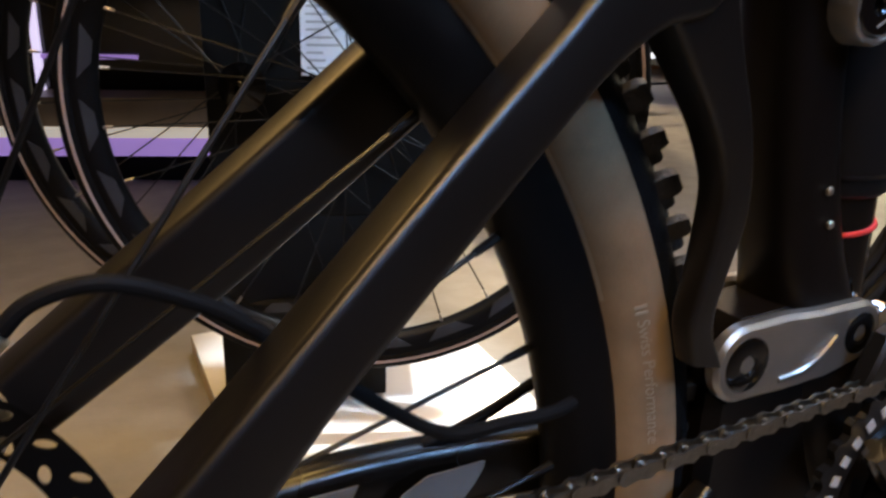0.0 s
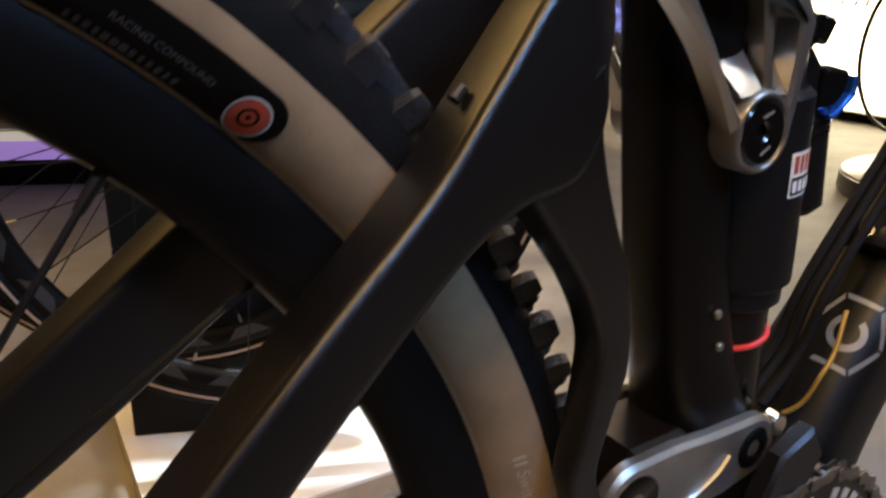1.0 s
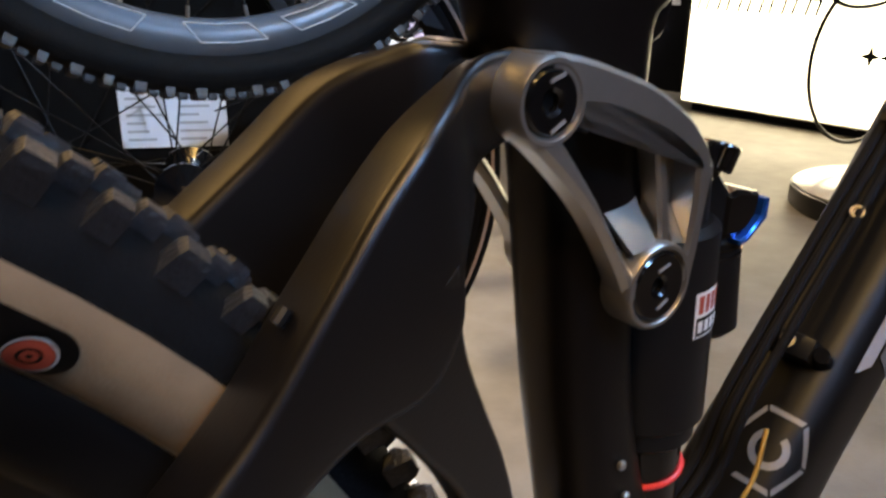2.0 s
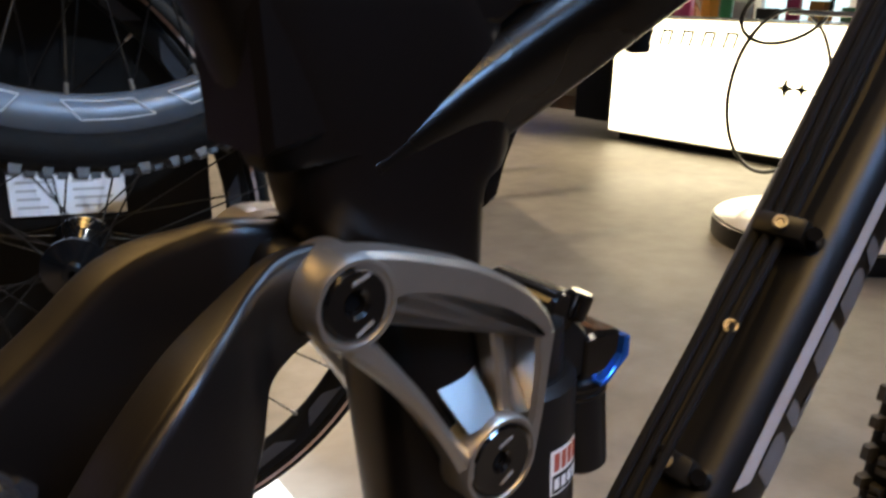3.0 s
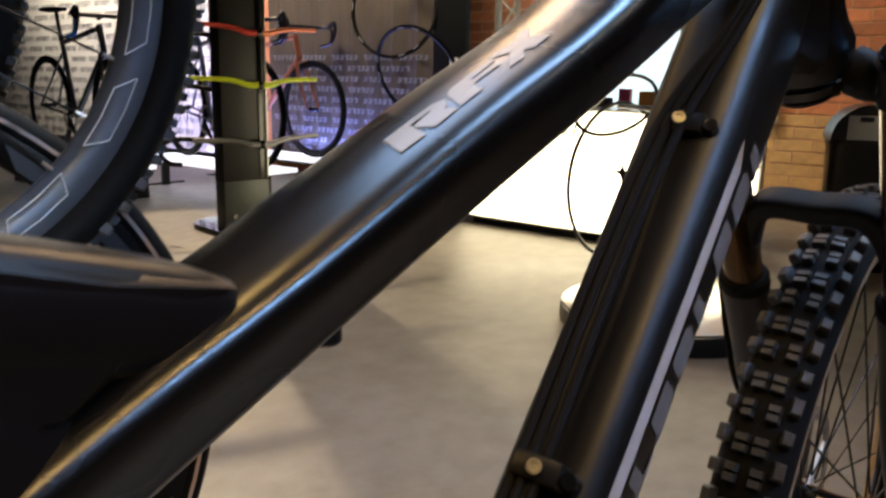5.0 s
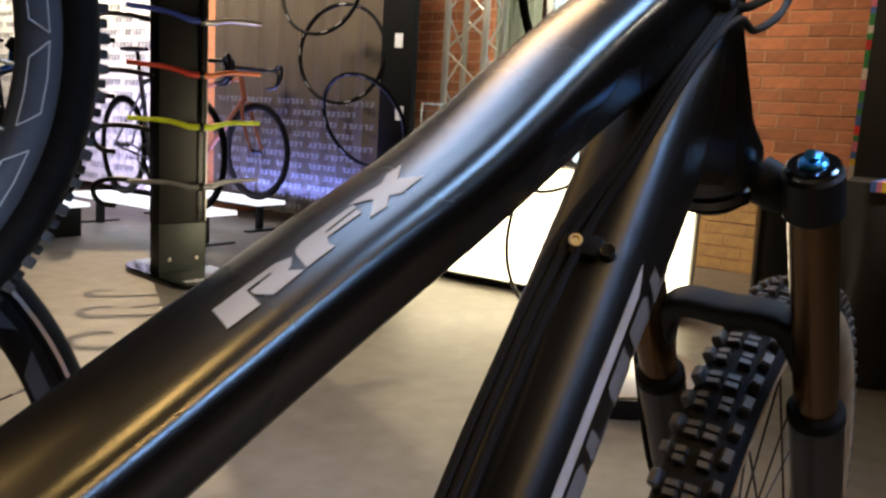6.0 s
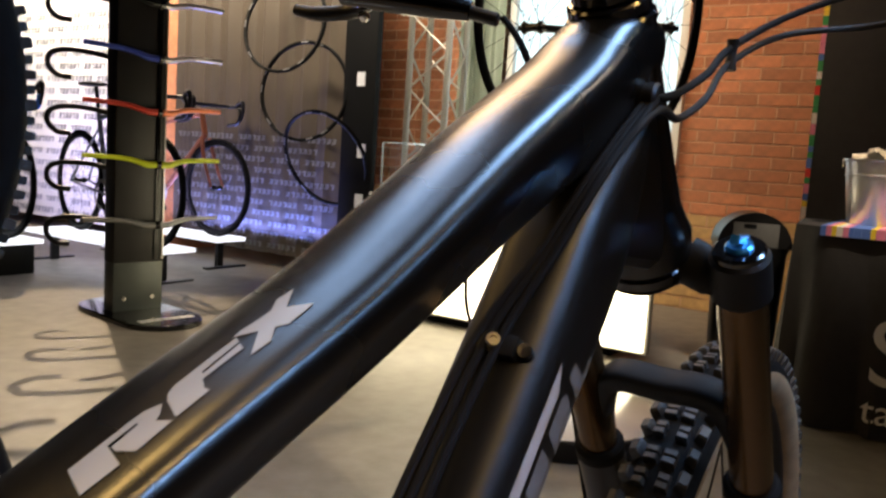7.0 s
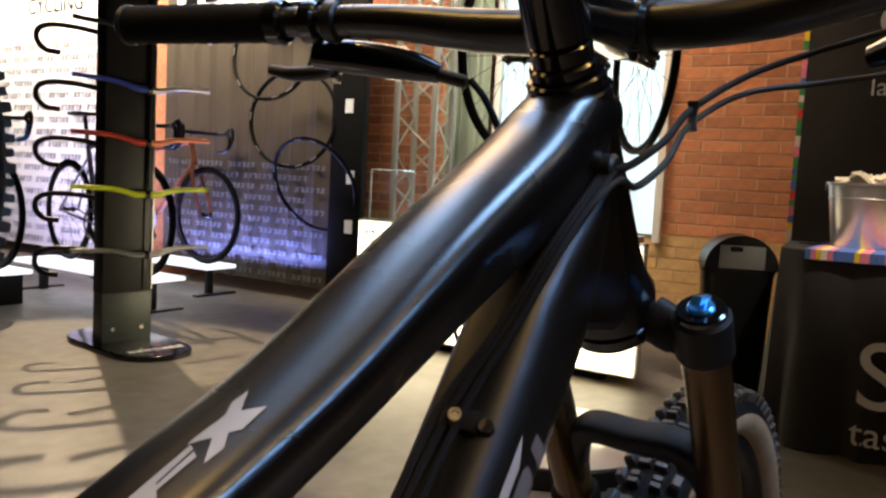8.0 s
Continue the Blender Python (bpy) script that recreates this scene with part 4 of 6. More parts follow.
STK = (-98, -62)
sticker("sticker", WHITE_INK, 0.668, 0.770, STK[0], STK[1], 0.02415)
sticker("sticker_panel", RIM, 0.672, 0.714, STK[0] + 2, STK[1] - 2, 0.02425)
for k in range(4):
    sticker("print_bar", RED_INK, 0.722, 0.762, STK[0] + 4 + 8.5 * k, STK[0] + 10 + 8.5 * k, 0.02430)
    sticker("print_bar", WHITE_INK, 0.680, 0.706, STK[0] + 4 + 8.5 * k, STK[0] + 10 + 8.5 * k, 0.02440)

# ---- cable guides and cables on the down tube
DTN = V(-0.787, 0, 0.617)
DTD = V(0.617, 0, 0.787)
GUIDES = [V(0.5135, -0.003, 0.5178), V(0.5545, -0.003, 0.5732), V(0.5860, -0.003, 0.6180), V(0.7050, -0.002, 0.7640)]
for i, g in enumerate(GUIDES):
    root = new("cable_guide")
    root.parent = bike
    m = Matrix.Translation(g) @ Matrix(((DTD.x, 0, DTN.x), (0, 1, 0), (DTD.z, 0, DTN.z))).to_4x4()
    if i != 1:
        bm = bm_new()
        box(bm, 0.012, 0.026, 0.013, m @ Matrix.Translation((0, 0.001, -0.0078)), 0.003)
        part("guide_body", bm, BLACK, root, "moulded black clip")
        part("guide_dome", cyl(bm_new(), m @ V(0, -0.0125, -0.013), m @ V(0, -0.0155, -0.004), 0.0055, 0.0036, 16), BLACK_GLOSS, root)
    part("bolt", revolve(bm_new(), [(0.0, 0.0), (0.0034, 0.0), (0.0037, 0.0008), (0.0033, 0.0016), (0.0021, 0.0016), (0.0016, 0.0004), (0.0, 0.0004)], 20, "z", closed=False), STEEL, root, "bright steel bolt").matrix_basis = m @ pose(0, 0.0, 0.0002, 25, 0, 0)
def along(k, y, h):
    """A point above the down tube: distance along from the first guide."""
    g0 = GUIDES[0]
    return V(g0.x, y, g0.z) + DTD * k + DTN * h


for j, (y, r, mt) in enumerate(((-0.004, 0.0024, CABLE), (0.003, 0.0024, CABLE), (0.009, 0.0028, CABLE))):
    pts = [(0.450, y, 0.440), (0.474, y, 0.462), along(-0.03, y, 0.004), along(0.07, y, 0.001), along(0.13, y, -0.001), along(0.22, y, 0.003), along(0.31, y, -0.001), along(0.36, y * 0.6 - 0.012, 0.002), (0.765, -0.026 + 0.003 * j, 0.848), (0.815, -0.030 + 0.003 * j, 0.887)]
    P("cable", hose(bm_new(), pts, r, 10, 6), mt)
P("yellow_hose", hose(bm_new(), [(0.447, -0.012, 0.438), (0.456, -0.020, 0.447), (0.464, -0.022, 0.460), (0.474, -0.021, 0.470), (0.486, -0.016, 0.486)], 0.0011, 10, 6), GOLD)
P("bolt", cyl(bm_new(), (0.4300, -0.020, 0.447), (0.4300, -0.027, 0.447), 0.006, bev=0.001), CHROME)

# ---- decals
def project(name, polys, material, to_world, direction, target, parent, off=0.0004, cuts=3):
    """Lay flat outlines onto a curved part: to_world(u, v) gives a start point, direction the way onto the surface."""
    me = target.data
    tree = BVHTree.FromPolygons([v.co.copy() for v in me.vertices], [tuple(p.vertices) for p in me.polygons])
    for pl in polys:
        bm = bm_new()
        f = bm.faces.new([bm.verts.new((u, v, 0)) for u, v in pl])
        bmesh.ops.triangulate(bm, faces=[f])
        for _ in range(cuts):
            bmesh.ops.subdivide_edges(bm, edges=[e for e in bm.edges if e.calc_length() > 0.005], cuts=1)
            bmesh.ops.triangulate(bm, faces=[f for f in bm.faces if len(f.verts) > 3])
        for v in bm.verts:
            o = to_world(v.co.x, v.co.y)
            hit, nor, _, _ = tree.ray_cast(o, direction(v.co.x, v.co.y) if callable(direction) else direction)
            v.co = (hit + nor * off) if hit is not None else o
        part(name, bm, material, parent)


# blocky silver graphic on the upper near side of the top tube
TTD = V(0.910, 0, 0.415)
tt_up = V(-0.415 * 0.96, -0.28, 0.910 * 0.96).normalized()
tt_at = lambda u, v: V(0.487, -0.0135 + 0.38 * v, 0.741) + TTD * (u * 0.92) + tt_up * 0.1 + V(0, 0.003, 0)
tt_dir = -tt_up
G1 = [(0.0161, 0.033), (0.0313, 0.0331), (0.0423, 0.0326), (0.0473, 0.0262), (0.0438, 0.0182), (0.0414, 0.016), (0.044, 0.005), (0.0304, 0.0041), (0.0274, 0.0172), (0.0279, 0.0232), (0.0378, 0.0242), (0.0378, 0.0268), (0.0275, 0.0266), (0.0249, 0.0041), (0.0123, 0.0054)]
G2 = [(0.0456, 0.0071), (0.0487, 0.0246), (0.0509, 0.031), (0.0552, 0.0351), (0.0597, 0.035), (0.0818, 0.0361), (0.0808, 0.0294), (0.0635, 0.0271), (0.0631, 0.0245), (0.0799, 0.0266), (0.0786, 0.0194), (0.0613, 0.0198), (0.0586, 0.011), (0.0588, 0.0053), (0.046, 0.0053)]
G3 = [(0.0812, 0.0396), (0.0865, 0.0402), (0.0991, 0.0373), (0.1056, 0.0460), (0.1136, 0.0436), (0.1032, 0.0279), (0.1096, 0.0102), (0.0961, 0.0089), (0.0925, 0.0167), (0.0862, 0.0062), (0.0774, 0.0078), (0.0879, 0.0248), (0.0854, 0.0307)]
project("graphic", [G1, G2, G3], SILVER_INK, tt_at, tt_dir, top_tube, top_tube)
# pale stripe and grey blocks on the near side of the down tube: u runs along, v round the tube from its top
DT_R = 0.0285
dt_out = lambda v: DTN * math.cos(v / DT_R) + V(0, -1, 0) * math.sin(v / DT_R)
dt_at = lambda u, v: V(0.6234, 0, 0.5949) + DTD * u + dt_out(v) * 0.1
dt_dir = lambda u, v: -dt_out(v)
deg = lambda d: radians(d) * DT_R
project("stripe", [[(-0.126, deg(60)), (-0.118, deg(78)), (0.176, deg(75)), (0.190, deg(60))]], STRIPE_INK, dt_at, dt_dir, down_tube, down_tube, 0.0006, cuts=7)
blk = []
for k in range(11):
    u = -0.112 + k * 0.030
    if k % 3 == 2:
        blk.append([(u, deg(84)), (u + 0.022, deg(84)), (u + 0.021, deg(126)), (u + 0.012, deg(126)), (u + 0.012, deg(104)), (u + 0.008, deg(104)), (u + 0.006, deg(126)), (u - 0.004, deg(126))])
    elif k % 3 == 1:
        blk.append([(u, deg(84)), (u + 0.009, deg(84)), (u + 0.008, deg(112)), (u + 0.021, deg(112)), (u + 0.020, deg(128)), (u - 0.004, deg(128))])
    else:
        blk.append([(u, deg(84)), (u + 0.019, deg(84)), (u + 0.023, deg(92)), (u + 0.019, deg(126)), (u - 0.004, deg(126))])
project("graphic", blk, SMOKE_INK, dt_at, dt_dir, down_tube, down_tube, 0.0005, cuts=5)
# six-sided emblem low on the down tube
hc = (-0.177, deg(28))
hexa = []
for k in range(6):
    if k == 3:
        continue
    a0, a1 = radians(60 * k + 32), radians(60 * k + 88)
    ro, ri = 0.0215, 0.0185
    hexa.append([(hc[0] + r * math.cos(a), hc[1] + r * 0.8 * math.sin(a)) for r, a in ((ri, a0), (ro, a0), (ro, a1), (ri, a1))])
cee = []
for a in range(30, 330, 20):
    a0, a1 = radians(a), radians(a + 20)
    cee.append([(hc[0] + r * math.cos(b), hc[1] + r * 0.84 * math.sin(b)) for r, b in ((0.0062, a0), (0.0098, a0), (0.0098, a1), (0.0062, a1))])
project("emblem", hexa + cee, SILVER_INK, dt_at, dt_dir, down_tube, down_tube, 0.0005, cuts=2)

# ---- drivetrain
crank = new("crankset")
crank.parent = bike
CR = V(0.440, -0.042, 0.362)
bm = bm_new()
teeth = 30
lo = []
for i in range(teeth * 4):
    a = 2 * math.pi * i / (teeth * 4)
    lo.append((CR.x + (0.0615 + (0.003 if i % 4 < 2 else -0.001)) * math.cos(a), CR.z + (0.0615 + (0.003 if i % 4 < 2 else -0.001)) * math.sin(a)))
ring_in = [(CR.x + 0.046 * math.cos(2 * math.pi * i / (teeth * 4)), CR.z + 0.046 * math.sin(2 * math.pi * i / (teeth * 4))) for i in range(teeth * 4)]
vs = [[bm.verts.new(V(x, y, z)) for x, z in o] for o, y in ((ring_in, -0.044), (lo, -0.044), (lo, -0.040), (ring_in, -0.040))]
for a_, b_ in zip(vs, vs[1:] + vs[:1]):
    for i in range(teeth * 4):
        j = (i + 1) % (teeth * 4)
        bm.faces.new((a_[i], a_[j], b_[j], b_[i]))
ring = part("chainring", bm, BLACK, crank, "black chainring with pale print", smooth=False)
bm = bm_new()
for k in range(34):
    if k % 9 == 8:
        continue
    a = 2 * math.pi * k / 34
    box(bm, 0.0052, 0.0006, 0.0050, Matrix.Translation((CR.x + 0.0535 * math.cos(a), -0.0444, CR.z + 0.0535 * math.sin(a))) @ Matrix.Rotation(-a, 4, "Y"))
part("print_bar", bm, GREY_INK, ring)
for k in range(4):
    a = radians(45 + 90 * k)
    bm = bm_new()
    hose(bm, [(CR.x + 0.020 * math.cos(a), -0.050, CR.z + 0.020 * math.sin(a)), (CR.x + 0.049 * math.cos(a), -0.050, CR.z + 0.049 * math.sin(a))], [0.010, 0.006], 10, 4)
    part("spider_arm", bm, BLACK_GLOSS, crank)
part("crank_boss", cyl(bm_new(), (CR.x, -0.040, CR.z), (CR.x, -0.072, CR.z), 0.024, bev=0.003, seg=28), BLACK_GLOSS, crank)
part("crank_bolt", cyl(bm_new(), (CR.x, -0.070, CR.z), (CR.x, -0.0745, CR.z), 0.014, bev=0.002, seg=28), CHROME, crank)
part("crank_arm", loft(bm_new(), [(CR.x, -0.064, CR.z, 0.017, 0.007), (CR.x + 0.05, -0.068, CR.z - 0.05, 0.013, 0.007), (CR.x + 0.115, -0.074, CR.z - 0.115, 0.015, 0.007)], 3, 16), BLACK_GLOSS, crank)
part("chain_guide", plate(bm_new(), [(0.40, 0.425), (0.425, 0.418), (0.44, 0.44), (0.43, 0.455), (0.41, 0.447)], -0.044, -0.034, 0.002), BLACK, crank)
# chain: links on the run from the cassette to the ring and round it
chain = new("chain")
chain.parent = bike
path = [V(0.012, -0.045, 0.413)] + [V(CR.x + 0.0635 * math.cos(radians(a)), -0.042, CR.z + 0.0635 * math.sin(radians(a))) for a in range(96, -91, -6)] + [V(0.012, -0.045, 0.296)]
pitch, acc, pos = 0.0106, 0.0, []
prev = path[0]
for q in path[1:]:
    seg_l = (q - prev).length
    while acc <= seg_l:
        pos.append((prev.lerp(q, acc / seg_l), (q - prev).normalized()))
        acc += pitch
    acc -= seg_l
    prev = q


def link_mesh(outer):
    bm = bm_new()
    ya, t = (0.0034, 0.0010) if outer else (0.0022, 0.0010)
    o = arc(0, 0, 0.0043, 90, 270, 6) + [(0.00635, -0.0028)] + arc(0.0127, 0, 0.0043, -90, 90, 6) + [(0.00635, 0.0028)]
    for s in (-1, 1):
        plate(bm, o, s * ya, s * (ya + t))
    cyl(bm, (0, -0.0046, 0), (0, 0.0046, 0), 0.0019, seg=8)
    return mesh_of(bm, "link", True, 30)


LM = [link_mesh(True), link_mesh(False)]
for me in LM:
    me.materials.append(STEEL)
for i, (p, d) in enumerate(pos):
    ob = part("chain_link", LM[i % 2], STEEL, chain)
    side = V(0, 1, 0)
    ob.matrix_basis = Matrix.Translation(p) @ Matrix((d, side, d.cross(side))).transposed().to_4x4() @ Matrix.Diagonal((0.835, 0.75, 0.80, 1))
cas = new("cassette")
cas.parent = bike
for k in range(9):
    r = 0.070 - 0.0055 * k
    part("sprocket", revolve(bm_new(), [(r - 0.012, -0.030 - 0.0042 * k), (r, -0.030 - 0.0042 * k), (r, -0.032 - 0.0042 * k), (r - 0.012, -0.032 - 0.0042 * k)], 48, centre=(-0.010, 0, 0.3625)), STEEL, cas)
mech = new("rear_derailleur")
mech.parent = bike
part("mech_body", loft(bm_new(), [(0.0, -0.085, 0.335, 0.016, 0.012), (0.015, -0.095, 0.30, 0.017, 0.014), (0.035, -0.088, 0.265, 0.014, 0.012)], 3, 18), BLACK, mech)
part("mech_cage", plate(bm_new(), [(0.03, 0.28), (0.05, 0.275), (0.065, 0.19), (0.05, 0.175), (0.035, 0.19)], -0.080, -0.074, 0.002), BLACK, mech)
# rear brake hose and shift cable loops
P("shift_cable", hose(bm_new(), [(0.079, -0.030, 0.504), (0.088, -0.031, 0.512), (0.104, -0.033, 0.515), (0.124, -0.033, 0.507), (0.140, -0.033, 0.496), (0.176, -0.033, 0.465), (0.199, -0.035, 0.450), (0.222, -0.036, 0.449), (0.239, -0.035, 0.4475), (0.252, -0.030, 0.446)], 0.0024, 10, 6), CABLE)
P("cable_ferrule", cyl(bm_new(), (0.060, -0.030, 0.486), (0.080, -0.030, 0.505), 0.0036, bev=0.0008), ALU_BRIGHT)
P("brake_hose", hose(bm_new(), [(0.235, 0.055, 0.385), (0.262, 0.050, 0.396), (0.300, 0.046, 0.415)], 0.0028, 10, 6), CABLE)

# ---- fork, stem and bar
fork = new("suspension_fork")
fork.parent = bike
FD = -AX
LEG = V(0.897, 0, 0.800)
AXLE = V(1.168, 0, 0.345)
for s in (-1, 1):
    y = s * 0.063
    o = V(LEG.x, y, LEG.z)
    st = part("stanchion", cyl(bm_new(), o + FD * 0.01, o + FD * 0.30, 0.0160, seg=36), KASHIMA, fork, "bronze-coated stanchion")
    low = part("lower_leg", loft(bm_new(), [tuple(o + FD * 0.222) + (0.0205, 0.0205), tuple(o + FD * 0.26) + (0.0202, 0.0202), tuple(o + FD * 0.40) + (0.019, 0.019), tuple(o + FD * 0.48 + V(0.004, 0, 0.0)) + (0.018, 0.016), (AXLE.x, y, AXLE.z, 0.020, 0.014), (AXLE.x + 0.010, y, AXLE.z - 0.022, 0.012, 0.010)], 2.0, 28), BLACK, fork, "satin black fork lower")
    part("dust_seal", cyl(bm_new(), o + FD * 0.212, o + FD * 0.227, 0.0212, seg=32, bev=0.003), RUBBER, low)
    part("fork_top_cap", cyl(bm_new(), o + FD * 0.002, o - FD * 0.006, 0.0165, seg=32, bev=0.0015), BLACK_GLOSS, st)
    if s < 0:
        part("damper_knob", cyl(bm_new(), o - FD * 0.004, o - FD * 0.0090, 0.0088, seg=24, bev=0.0015), CYAN_AL, st, "light blue anodised damper knob")
        part("damper_lever", plate(bm_new(), [(-0.010, -0.002), (0.012, -0.002), (0.014, 0.003), (-0.008, 0.004)], -0.003, 0.003, 0.001, Matrix.Translation(o - FD * 0.0115)), CYAN_AL, st)
crown = bm_new()
for s in (-1, 1):
    o = V(LEG.x, s * 0.063, LEG.z)
    cyl(crown, o - FD * 0.003, o + FD * 0.034, 0.0190, 0.0192, 32, 0.004)
cyl(crown, on_axis(-0.009), on_axis(-0.018), 0.028, 0.024, 32, 0.003)
part("crown", crown, MATTE, fork, "satin black fork crown")
for s in (-1, 1):
    o = V(LEG.x, s * 0.063, LEG.z)
    arm = loft(bm_new(), [tuple(on_axis(-0.008)) + (0.013, 0.018), (0.906, s * 0.026, 0.792, 0.0130, 0.0165), (0.904, s * 0.044, 0.786, 0.0120, 0.0150), tuple(o + FD * 0.017) + (0.014, 0.016)], 2.6, 28)
    part("crown_arm", arm, MATTE, fork)
a0, a1 = V(LEG.x, -0.063, LEG.z) + FD * 0.230, V(LEG.x, 0.063, LEG.z) + FD * 0.230
f = AXN
arch = bm_new()
ap = smooth_path([a0 + f * 0.004, a0 + f * 0.004 - FD * 0.055 + V(0, 0.006, 0), a0 + f * 0.004 - FD * 0.095 + V(0, 0.024, 0), (a0 + a1) / 2 + f * 0.004 - FD * 0.097, a1 + f * 0.004 - FD * 0.095 - V(0, 0.024, 0), a1 + f * 0.004 - FD * 0.055 - V(0, 0.006, 0), a1 + f * 0.004], 6)
lps = []
for i, p in enumerate(ap):
    t = (ap[min(i + 1, len(ap) - 1)] - ap[max(i - 1, 0)]).normalized()
    nn = t.cross(f).normalized()
    lps.append([p + f * (0.013 * sup(2 * math.pi * k / 20, 3.5)) + nn * (0.010 * sup(2 * math.pi * k / 20 - math.pi / 2, 3.5)) for k in range(20)])
rings(arch, lps)
part("arch", arch, MATTE, fork, "satin black fork arch")
part("brake_hose", hose(bm_new(), [(0.905, 0.030, 0.880), (0.935, 0.058, 0.835), (0.957, 0.078, 0.780), (0.985, 0.086, 0.715), (1.030, 0.083, 0.640), (1.090, 0.078, 0.520), (1.135, 0.060, 0.430)], 0.0027, 10, 6), CABLE, fork)
part("axle", cyl(bm_new(), (AXLE.x, -0.08, AXLE.z), (AXLE.x, 0.08, AXLE.z), 0.0075), BLACK_GLOSS, fork)
part("front_caliper", plate(bm_new(), [(1.10, 0.37), (1.14, 0.355), (1.17, 0.41), (1.14, 0.44), (1.10, 0.42)], 0.030, 0.058, 0.004), BLACK, fork)
stem = new("stem")
stem.parent = bike
part("spacer", cyl(bm_new(), on_axis(0.184), on_axis(0.194), 0.0182, seg=28, bev=0.001), BLACK_GLOSS, stem)
part("steerer_clamp", cyl(bm_new(), on_axis(0.195), on_axis(0.237), 0.0188, seg=28, bev=0.002), BLACK_GLOSS, stem)
BAR = V(0.880, 0, 0.982)
part("stem_arm", loft(bm_new(), [tuple(on_axis(0.216)) + (0.018, 0.017), tuple((on_axis(0.216) + BAR) / 2) + (0.016, 0.018), tuple(BAR) + (0.020, 0.024)], 3, 24), BLACK_GLOSS, stem)
for y in (-0.016, 0.016):
    part("faceplate", cyl(bm_new(), (BAR.x, y - 0.008, BAR.z), (BAR.x, y + 0.008, BAR.z), 0.0225, seg=32, bev=0.003), BLACK_GLOSS, stem)
    for dz in (-0.021, 0.021):
        part("stem_bolt", cyl(bm_new(), (BAR.x - 0.012, y, BAR.z + dz), (BAR.x + 0.022, y, BAR.z + dz), 0.0035, bev=0.0006), CHROME, stem)
part("top_cap", cyl(bm_new(), on_axis(0.237), on_axis(0.242), 0.018, seg=28, bev=0.001), BLACK_GLOSS, stem)
bar = new("handlebar")
bar.parent = bike
hp = [(BAR.x - 0.086, -0.395, BAR.z + 0.010), (BAR.x - 0.052, -0.26, BAR.z + 0.010), (BAR.x - 0.030, -0.17, BAR.z + 0.009), (BAR.x - 0.010, -0.10, BAR.z + 0.002), (BAR.x, -0.045, BAR.z), (BAR.x, 0.045, BAR.z), (BAR.x - 0.010, 0.10, BAR.z + 0.002), (BAR.x - 0.030, 0.17, BAR.z + 0.009), (BAR.x - 0.052, 0.26, BAR.z + 0.010), (BAR.x - 0.086, 0.395, BAR.z + 0.010)]
part("bar_tube", hose(bm_new(), hp, [0.0111, 0.0111, 0.0125, 0.0155, 0.0158, 0.0158, 0.0155, 0.0125, 0.0111, 0.0111], 28, 8), FRAME, bar, "satin black riser bar")
for s in (-1, 1):
    e0, e1 = V(BAR.x - 0.0525, s * 0.262, BAR.z + 0.0100), V(BAR.x - 0.0870, s * 0.398, BAR.z + 0.0100)
    d = (e1 - e0).normalized()
    grip = part("grip", hose(bm_new(), [e0 + d * k for k in np.linspace(0, 0.140, 24)], [0.0152 + 0.0006 * (i % 2) for i in range(24)], 24, 1), RUBBER, bar, "ribbed black rubber grip")
    part("grip_collar", cyl(bm_new(), e0 - d * 0.012, e0 + d * 0.003, 0.0172, seg=28, bev=0.002), BLACK_GLOSS, grip)
    part("grip_end", cyl(bm_new(), e1 - d * 0.006, e1 + d * 0.003, 0.0165, seg=24, bev=0.003), BLACK, grip)
    cl = e0 - d * 0.034
    lever = new("brake_lever")
    lever.parent = bar
    part("clamp", cyl(bm_new(), cl - d * 0.007, cl + d * 0.007, 0.0165, seg=28, bev=0.002), BLACK_GLOSS, lever)
    q = cl + V(0.020, 0, -0.022)
    part("master_cylinder", loft(bm_new(), [tuple(q + d * 0.012) + (0.010, 0.010), tuple(q - d * 0.020 + V(0.004, 0, -0.001)) + (0.013, 0.011), tuple(q - d * 0.060 + V(0.010, 0, -0.006)) + (0.012, 0.010), tuple(q - d * 0.085 + V(0.014, 0, -0.012)) + (0.007, 0.007)], 2.6, 20), BLACK_GLOSS, lever)
    part("lever_blade", hose(bm_new(), [q - d * 0.006 + V(0.012, 0, -0.004), q + d * 0.030 + V(0.034, 0, -0.008), q + d * 0.060 + V(0.034, 0, -0.010), q + d * 0.085 + V(0.038, 0, -0.006)], [0.006, 0.0065, 0.006, 0.0045], 14, 6), BLACK, lever)
    part("reach_bolt", cyl(bm_new(), q + V(0.006, 0, -0.014), q + V(0.012, 0, -0.018), 0.004, bev=0.0008), CHROME, lever)
    if s > 0:
        part("hose_end", cyl(bm_new(), q - d * 0.082 + V(0.014, 0, -0.012), q - d * 0.106 + V(0.016, 0, -0.018), 0.0052, bev=0.001), BLACK, lever)
    part("shifter_clamp", cyl(bm_new(), cl - d * 0.024, cl - d * 0.012, 0.0155, seg=28, bev=0.002), BLACK, lever)
hl = V(BAR.x - 0.0405, 0.262, BAR.z + 0.014)
P("front_brake_hose", hose(bm_new(), [(0.8994, 0.124, 0.954), (0.900, 0.111, 0.940), (0.900, 0.098, 0.918), (0.900, 0.088, 0.89), (0.918, 0.080, 0.80), (1.01, 0.090, 0.64), (1.08, 0.086, 0.49), (1.12, 0.058, 0.43)], 0.0027, 10, 6), CABLE)
